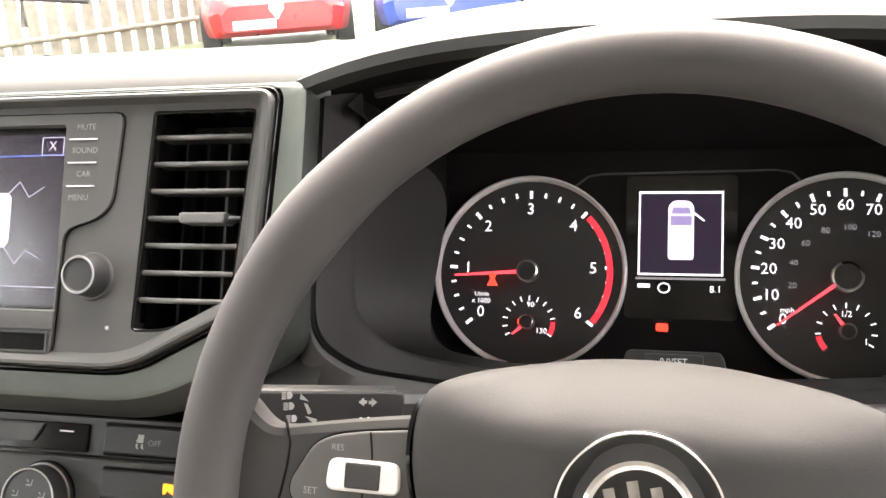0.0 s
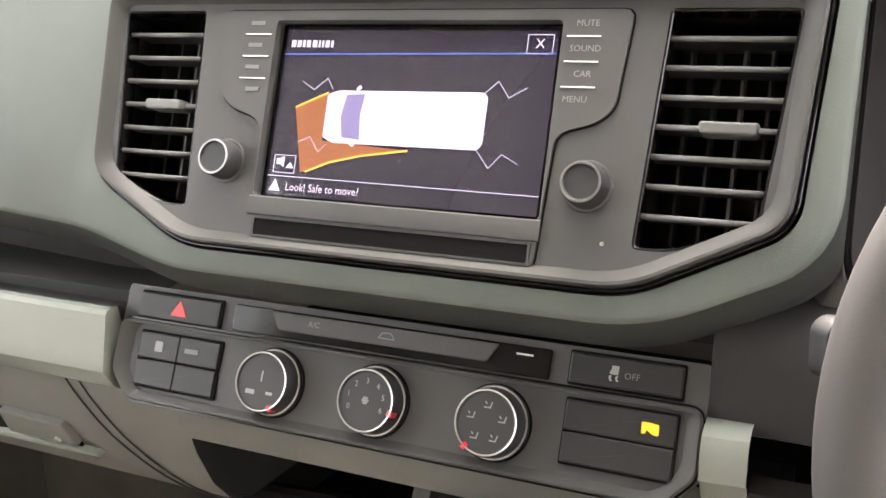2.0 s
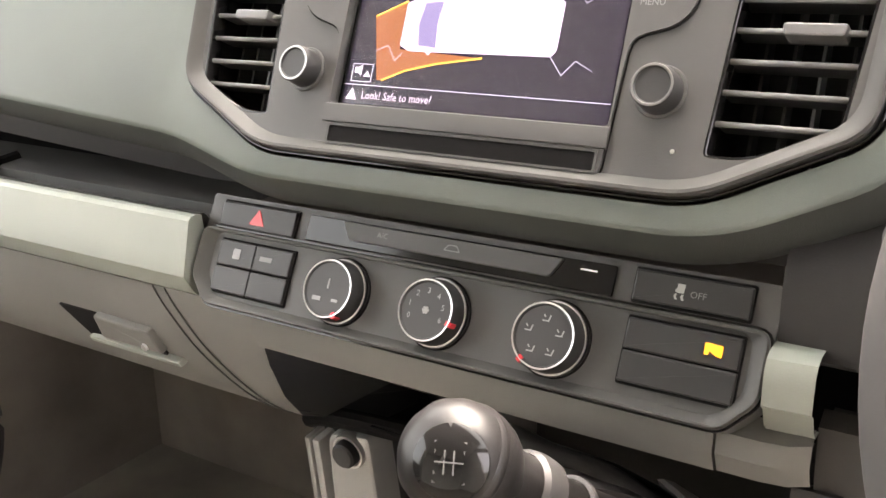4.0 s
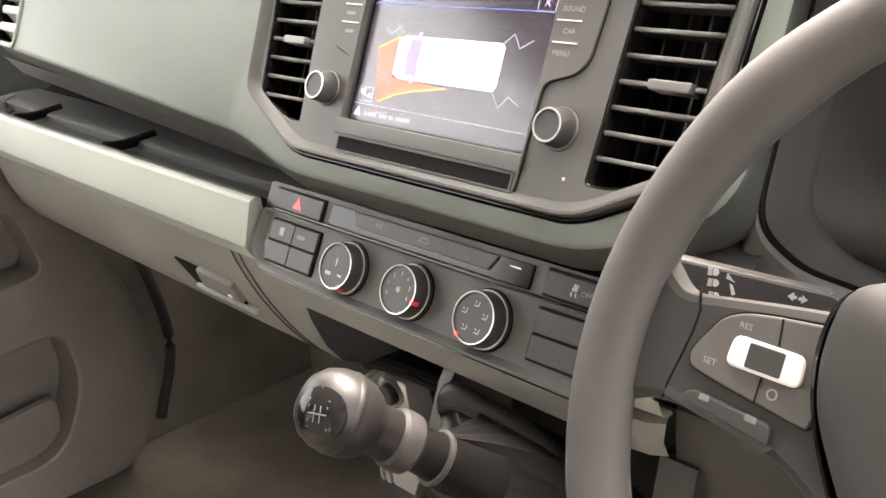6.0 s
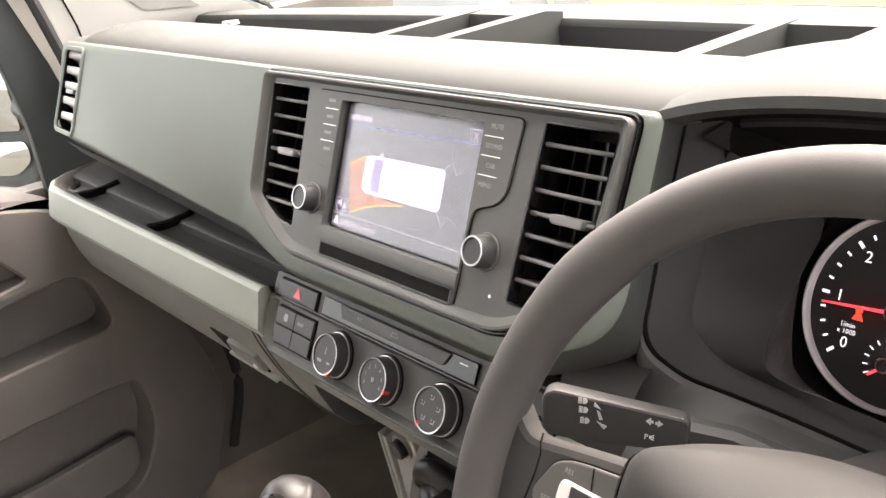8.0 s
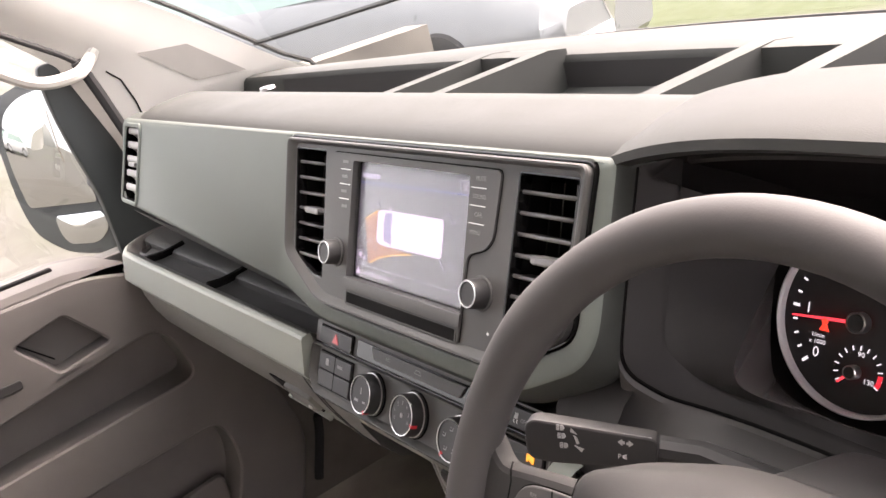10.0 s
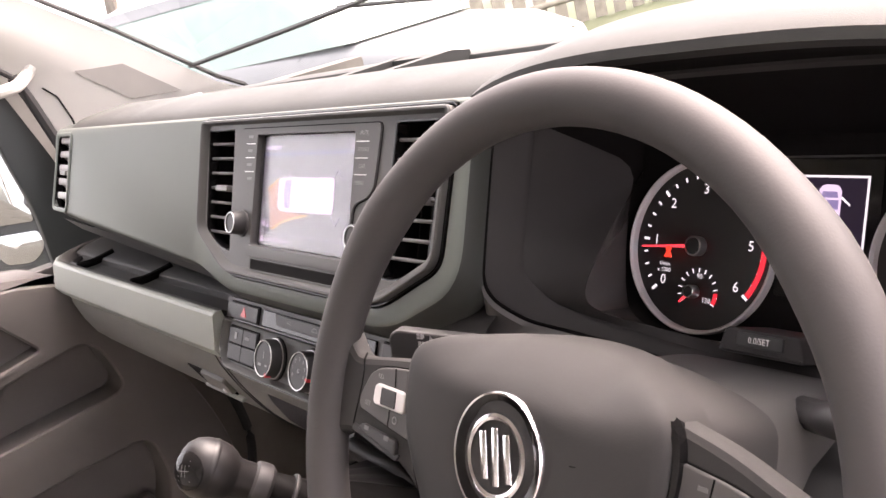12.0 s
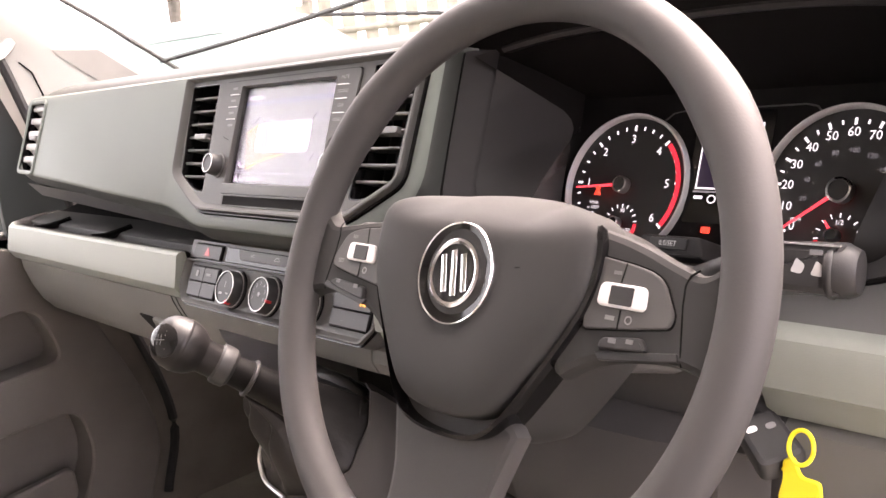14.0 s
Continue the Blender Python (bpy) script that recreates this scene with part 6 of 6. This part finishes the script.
tagged(part("trim_seam", sweep([on_trim(p, 0.0) for p in ((-1.385, 0.52, 1.80), (-1.385, 0.539, 1.7815), (-1.38, 0.550, 1.74), (-1.38, 0.556, 1.70))], 0.0016, 6), DARK), "dark seam in the pillar trim", "trim", kind="structure")
grab = thing("grab_handle", (-1.38, 0.48, 1.83), "pale beige grab handle on the windscreen pillar", "grab handle")
part("grip", sweep(curve3([on_trim((-1.385, 0.512, 1.832), -0.006), on_trim((-1.38, 0.497, 1.826), 0.008), (-1.354, 0.468, 1.815), (-1.346, 0.41, 1.818), (-1.346, 0.362, 1.848), (-1.352, 0.31, 1.90), (-1.380, 0.27, 1.955)], 6), 0.0105, 10), PILLAR, grab)
for sx in (-1.45, 2 * MID + 1.45):
    shell("pillar", sweep([(sx, 0.84, 1.60), (sx, 0.74, 1.72), (sx, 0.43, 1.955), (sx, 0.17, 2.175), (sx, -0.25, 2.52)], 0.02, 8, up=(1, 0, 0)), BODYGREEN, "dark painted windscreen pillar of the van", "pillar")
shell("wall_rear_side", block(-1.55, -1.26, 0.80, -1.48, -0.85, 2.60), CLOTH, "pale side panel behind the passenger door", "wall")
shell("wall_rear_side", block(0.57, -1.26, 0.80, 0.64, 0.02, 2.60), CLOTH, "pale side panel behind the open driver door", "wall")

# ---- windscreen ----
bm = bmesh.new()
cols = []
for i in range(25):
    x = MID - 0.93 + 1.86 * i / 24
    c = ((x - MID) / 0.93) ** 2
    cols.append([bm.verts.new((x, (1.06 - 0.20 * c) * (1 - t) + (0.17 - 0.17 * c) * t + 0.02 * math.sin(math.pi * t), 1.690 * (1 - t) + 2.37 * t)) for t in [k / 8 for k in range(9)]])
for a, b in zip(cols, cols[1:]):
    for i in range(8):
        bm.faces.new((a[i], b[i], b[i + 1], a[i + 1]))
ws = tagged(part("window_1", bm, GLASS), "curved clear windscreen of the van", "windscreen", kind="structure")
ws.visible_shadow = False
edge = []
for i in range(40):
    x = MID - 0.915 + 1.83 * i / 39
    c = ((x - MID) / 0.93) ** 2
    edge.append((x, 1.05 - 0.20 * c, 1.694))
left = [(-1.44, -0.044, 2.428), (-1.42, 0.206, 2.228), (-1.40, 0.483, 2.002), (-1.38, 0.670, 1.867), (-1.357, 0.822, 1.745), (-1.354, 0.866, 1.720)]
part("edge_band", sweep(left + edge[1:-1] + [(2 * MID - x, y, z) for x, y, z in left[::-1]], 0.0045, 6), RUBBER, ws, "black rubber edge of the glass")
# ---- wiper on the outside of the glass ----
def glass_y(x, z):
    c, t = ((x - MID) / 0.93) ** 2, (z - 1.690) / 0.68
    return (1.06 - 0.20 * c) * (1 - t) + (0.17 - 0.17 * c) * t + 0.02 * math.sin(math.pi * t)


wiper = thing("wiper", (-0.9, glass_y(-0.9, 1.82), 1.82), "black wiper blade lying on the windscreen", "wiper")
part("blade", sweep([(x, glass_y(x, z) + 0.012, z) for x, z in [(-1.37 + 0.11 * k, 1.776 + 0.0095 * k) for k in range(8)]], 0.0045, 6), MATT, wiper)
part("arm", sweep([(x, glass_y(x, z) + 0.030, z) for x, z in [(-0.98 + 0.10 * k, 1.815 - 0.012 * k) for k in range(4)]], 0.0035, 6), MATT, wiper)

# ---- door mirror ----
mr = thing("door_mirror", (-1.62, 0.52, 1.46), "dark van door mirror with large upper and small lower glass", "mirror")
MFm = axes((-1.7650, 0.4510, 1.6416), (0.36, -0.93, 0.085)) @ Matrix.Rotation(-0.03, 4, "Z")
oval = rounded([(-0.103, -0.089), (0.131, -0.076), (0.095, 0.086), (0.068, 0.150), (-0.030, 0.138), (-0.098, 0.107), (-0.124, 0.060), (-0.124, -0.007)], [0.015, 0.012, 0.08, 0.010, 0.06, 0.03, 0.03, 0.06], 5)
shell_out = rounded([(-0.120, -0.150), (-0.014, -0.190), (0.130, -0.185), (0.200, -0.100), (0.235, 0.004), (0.150, 0.178), (0.060, 0.176), (-0.019, 0.164), (-0.131, 0.138), (-0.160, 0.080), (-0.152, -0.070)], [0.04, 0.05, 0.04, 0.03, 0.03, 0.02, 0.04, 0.06, 0.04, 0.05, 0.08], 5)
part("housing", dome(shell_out, [(0.55, -0.14), (0.85, -0.11), (0.99, -0.05), (1.0, -0.012), (0.985, -0.004), (0.90, -0.002), (0.5, -0.004)], MFm, None, (0.02, 0.0)), BODYGREEN, mr, "dark rounded housing")
part("glass", dome(oval, [(1.0, -0.001)] + [(k, 0.001 + 0.0065 * (1 - k * k)) for k in (1.0, 0.9, 0.75, 0.6, 0.45, 0.3, 0.15, 0.05)], MFm, None, (0.0, 0.0)), MIRROR, mr, "slightly convex mirror glass")
ov2 = rounded([(-0.022, -0.106), (0.135, -0.095), (0.147, -0.127), (0.100, -0.160), (0.001, -0.165), (-0.023, -0.138)], [0.012, 0.012, 0.02, 0.03, 0.02, 0.02], 4)
part("wide_glass", dome(ov2, [(1.0, -0.002)] + [(k, 0.001 + 0.007 * (1 - k * k)) for k in (1.0, 0.8, 0.6, 0.4, 0.2, 0.05)], MFm, None, (0.06, -0.130)), MIRROR, mr, "convex lower glass")
part("arm", sweep([(-1.47, 0.58, 1.56), (-1.56, 0.55, 1.58), (-1.66, 0.535, 1.60)], 0.050, 10), MATT, mr)

# ---- outdoors ----
def paint(name, c):
    return grained(name, c, 0.3, 0.0, 300, 0.05, coat=0.3)


def parked_car(at, turn, colour, label, high=1.45, length=4.2, wide=1.78, kind="hatch"):
    """A parked car, nose along +y of its own axes."""
    M = Matrix.Translation((at[0], at[1], ground_height(math.hypot(at[0], at[1])))) @ Matrix.Rotation(radians(turn), 4, "Z")
    car = thing("car", M.translation, label, "car", "parked cars")
    mat = paint("car_paint", colour)
    L, W, H = length / 2, wide / 2, high
    up = high / 1.45
    M = M @ Matrix.Diagonal((1, 1, up, 1))
    H = 1.45
    secs = [(-L, 0.86, 0.38, 0.92), (-L + 0.08, 0.94, 0.25, 0.98), (-L * 0.5, 1.0, 0.22, 0.98), (0, 1.0, 0.22, 0.96), (L * 0.45, 1.0, 0.22, 0.92), (L * 0.78, 0.97, 0.24, 0.82), (L - 0.10, 0.86, 0.26, 0.70), (L, 0.72, 0.32, 0.60)]
    bm = bmesh.new()
    lp = []
    for y, w, z0, z1 in secs:
        hw = W * w
        lp.append([M @ Vector((x, y, z)) for x, z in rounded([(-hw * 0.94, z0), (hw * 0.94, z0), (hw, z0 + 0.25), (hw * 0.97, z1 - 0.12), (hw * 0.86, z1), (-hw * 0.86, z1), (-hw * 0.97, z1 - 0.12), (-hw, z0 + 0.25)], 0.06, 2)])
    rings(bm, lp)
    part("body", bm, mat, car)
    bm = bmesh.new()
    k = 0.15 if kind == "hatch" else 0.05
    lp = [[M @ Vector((x, y, z)) for x, y in rounded([(-W * w, -L * b), (W * w, -L * b), (W * w, L * f), (-W * w, L * f)], 0.12, 3)] for z, w, b, f in ((0.92, 0.90, 0.92, 0.50), (H - 0.22, 0.80, 0.85, 0.26), (H - 0.04, 0.72, 0.78, 0.12), (H, 0.64, 0.70, 0.05))]
    rings(bm, lp)
    cab = part("cabin_glass", bm, CARGLASS, car, "dark glazed cabin")
    bm = bmesh.new()
    lp = [[M @ Vector((x, y, z)) for x, y in rounded([(-W * w, -L * b), (W * w, -L * b), (W * w, L * f), (-W * w, L * f)], 0.12, 3)] for z, w, b, f in ((H - 0.10, 0.755, 0.815, 0.17), (H - 0.03, 0.725, 0.785, 0.13), (H + 0.01, 0.64, 0.70, 0.05))]
    rings(bm, lp)
    part("roof", bm, mat, car)
    fy = L - 0.02
    part("grille", slab(rounded([(-0.42, 0.42), (0.42, 0.42), (0.34, 0.60), (-0.34, 0.60)], 0.05, 3), -0.1, 0.03, M @ Matrix(((1, 0, 0, 0), (0, 0, 1, fy - 0.02), (0, 1, 0, 0), (0, 0, 0, 1))), 0.01), MATT, car)
    part("badge", slab(rounded([(-0.09, 0.55), (0.0, 0.42), (0.09, 0.55), (0.06, 0.66), (-0.06, 0.66)], 0.02, 2), 0, 0.05, M @ Matrix(((1, 0, 0, 0), (0, 0, 1, fy - 0.02), (0, 1, 0, 0), (0, 0, 0, 1))), 0.005), SATIN, car)
    part("number_plate", slab(box2(0.02, 0.34, 0.50, 0.44), 0, 0.045, M @ Matrix(((1, 0, 0, 0), (0, 0, 1, fy - 0.01), (0, 1, 0, 0), (0, 0, 0, 1)))), WHITE, car)
    for s in (1, -1):
        part("headlight", dome(rounded([(s * 0.50 - 0.17, 0.58), (s * 0.50 + 0.17, 0.58), (s * 0.54 + 0.16, 0.76), (s * 0.54 - 0.12, 0.70)], 0.05, 3), [(1, -0.2), (1, 0.05), (0.8, 0.09), (0.4, 0.10)],
                               M @ Matrix(((1, 0, 0, 0), (0, 0, 1, fy - 0.16), (0, 1, 0, 0), (0, 0, 0, 1))), None, (s * 0.5, 0.66)), CHROME, car, "clear headlight")
        for y in (L * 0.62, -L * 0.62):
            WFm = M @ Matrix.Translation((s * (W - 0.10), y, 0.31)) @ Matrix.Rotation(radians(90 * s), 4, "Y")
            w = part("wheel", lathe([(0.20, 0.10), (0.30, 0.10), (0.315, 0.07), (0.315, -0.07), (0.30, -0.10)], WFm, 28), RUBBER, car)
            part("rim", lathe([(0.0, 0.085), (0.05, 0.09), (0.19, 0.075), (0.21, 0.105)], WFm, 20), SATIN, w)
    return car


def polar(az, r):
    return (r * math.sin(radians(az)), r * math.cos(radians(az)))


parked_car(polar(-24.9, 13.3), 205, (0.42, 0.003, 0.009), "bright red hatchback parked nose towards the van")
parked_car(polar(-15.2, 13.2), 197, (0.025, 0.06, 0.32), "dark blue hatchback parked beside the red one")
parked_car((-6.7, 4.1), -72, (0.15, 0.155, 0.16), "grey off-road car with clear headlights parked in the yard", 1.80, 4.4, 1.85, "box")
parked_car((-19.5, -17.0), 20, (0.5, 0.5, 0.5), "silver car parked behind the van", 1.5)
parked_car((-22.5, -17.5), 20, (0.02, 0.02, 0.025), "dark car parked behind the van", 1.5)

# picket fence
WOOD = grained("weathered_boards", (0.24, 0.215, 0.175), 0.85, 0.6, 60, 0.25)
fence = thing("fence", (*polar(-40, 13.2), ground_height(13.2)), "weathered pale board fence along the yard", "fence")
a0, a1 = Vector(polar(-55.5, 11.6)), Vector(polar(-28.5, 15.6))
n = 27
for i in range(n):
    p = a0.lerp(a1, i / (n - 1))
    d = (a1 - a0).normalized()
    z = ground_height(p.length) - 0.05
    F = Matrix(((d.x, 0, -d.y, p.x), (d.y, 0, d.x, p.y), (0, 1, 0, z), (0, 0, 0, 1)))
    part("board", slab(box2(-0.085, 0.0, 0.085, 1.75 + 0.06 * math.sin(i * 2.3)), -0.012, 0.012, F, 0.004), WOOD, fence)
for h in (0.35, 1.35):
    part("rail", sweep([(*(a0), ground_height(a0.length) + h), (*(a1), ground_height(a1.length) + h)], 0.045, 6), WOOD, fence)

# arched hangar, seen in the door mirror
hangar = thing("hangar", (-100.0, -135.0, 0.85), "pale corrugated arched hangar beyond the yard", "building")
SHEET = grained("sheet_metal", (0.22, 0.22, 0.2), 0.5, 0.2, 20, 0.12)
bm = bmesh.new()
arc = [(-100.0 + 9 * math.cos(math.pi * k / 24), 0.85 + 8 * math.sin(math.pi * k / 24)) for k in range(25)]
rings(bm, [[(x, y, z) for x, z in arc] for y in (-135.0, -165.0)])
part("vault", bm, SHEET, hangar)
part("door", slab(box2(-102.5, 0.85, -97.5, 4.6), -0.1, 0.05, Matrix(((1, 0, 0, 0), (0, 0, 1, -135.0), (0, 1, 0, 0), (0, 0, 0, 1)))), grained("hangar_door", (0.3, 0.3, 0.28), 0.6, 0.2, 20), hangar)


# bare-limbed trees beyond the fence
BARK = grained("bark", (0.16, 0.14, 0.12), 0.9, 0.8, 40, 0.3)
LEAF = grained("leaves", (0.07, 0.10, 0.03), 0.7, 0.2, 60, 0.3)


def tree(at, high, seed):
    rng = random.Random(seed)
    z0 = ground_height(math.hypot(*at))
    t = thing("tree", (*at, z0), "tall thin-crowned tree beyond the fence", "tree", "trees beyond the fence")
    bm = bmesh.new()
    top = Vector((at[0] + rng.uniform(-0.6, 0.6), at[1], z0 + high))
    base = Vector((*at, z0 - 0.1))
    path = [base.lerp(top, k / 6) + Vector((rng.uniform(-0.15, 0.15), rng.uniform(-0.15, 0.15), 0)) for k in range(7)]
    sweep(path, [0.22 * (1 - k / 7.5) for k in range(7)], 7, bm=bm)
    tips = []
    for k in range(16):
        s = base.lerp(top, rng.uniform(0.3, 0.95))
        a = rng.uniform(0, 6.28)
        l = rng.uniform(0.8, 2.4)
        e = s + Vector((math.cos(a) * l, math.sin(a) * l, l * rng.uniform(0.4, 1.0)))
        sweep([s, s.lerp(e, 0.5) + Vector((0, 0, -0.08)), e], [0.06, 0.04, 0.015], 5, bm=bm)
        tips += [s.lerp(e, f) for f in (0.5, 0.75, 1.0)]
    part("trunk", bm, BARK, t)
    bm = bmesh.new()
    for p in tips:
        for _ in range(26):
            c = p + Vector((rng.gauss(0, 0.35), rng.gauss(0, 0.35), rng.gauss(0, 0.28)))
            u = Vector((rng.uniform(-1, 1), rng.uniform(-1, 1), rng.uniform(-1, 1))).normalized() * 0.07
            v = Vector((rng.uniform(-1, 1), rng.uniform(-1, 1), rng.uniform(-1, 1))).normalized() * 0.05
            bm.faces.new([bm.verts.new(c + q) for q in (-u, v, u)])
    part("crown", bm, LEAF, t, smooth=False)


for i, (az, r, h) in enumerate(((-70, 26, 8), (-63, 24, 9), (-56, 27, 8), (-44, 25, 7), (-38, 28, 8), (-95, 22, 8), (-110, 26, 9), (-150, 40, 9))):
    tree(polar(az, r), h, i)


# ---- the van's own outside: white panels below the cab, bonnet and wheels ----
WHITEPAINT = grained("white_van_paint", (0.75, 0.76, 0.76), 0.3, 0.0, 300, 0.03, coat=0.3)
vb = thing("van_body", (MID, 0.0, 0.0), "white painted lower body of the van with front wheels", "van")
part("skirt", block(-1.545, -1.25, 0.34, 2 * MID + 1.545, 1.12, 0.795, 0.03), WHITEPAINT, vb)
bm = loft([(x, [(1.14, 0.36), (1.14, 1.655), (1.22, 1.62), (1.62, 1.32), (1.72, 1.20), (1.76, 0.95), (1.76, 0.36)]) for x in (-1.42, -1.36, MID, 2 * MID + 1.36, 2 * MID + 1.42)], close=True)
part("bonnet", bm, WHITEPAINT, vb, "sloping white bonnet")
part("roof", block(-1.50, -1.25, 2.445, 2 * MID + 1.50, 0.14, 2.50, 0.025), WHITEPAINT, vb)
part("bumper", block(-1.40, 1.755, 0.34, 2 * MID + 1.40, 1.86, 0.78, 0.03), MATT, vb)
for sx, side in ((-1.46, -1), (2 * MID + 1.46, 1)):
    WM = Matrix.Translation((sx, 1.12, 0.345)) @ Matrix.Rotation(radians(90 * side), 4, "Y")
    w = part("wheel", lathe([(0.21, 0.115), (0.32, 0.115), (0.345, 0.08), (0.345, -0.08), (0.32, -0.115)], WM, 32), RUBBER, vb)
    part("rim", lathe([(0.0, 0.09), (0.06, 0.10), (0.19, 0.085), (0.22, 0.12)], WM, 24), SATIN, w)
    WM = Matrix.Translation((sx, -1.35, 0.345)) @ Matrix.Rotation(radians(90 * side), 4, "Y")
    w = part("wheel", lathe([(0.21, 0.115), (0.32, 0.115), (0.345, 0.08), (0.345, -0.08), (0.32, -0.115)], WM, 32), RUBBER, vb)
    part("rim", lathe([(0.0, 0.09), (0.06, 0.10), (0.19, 0.085), (0.22, 0.12)], WM, 24), SATIN, w)
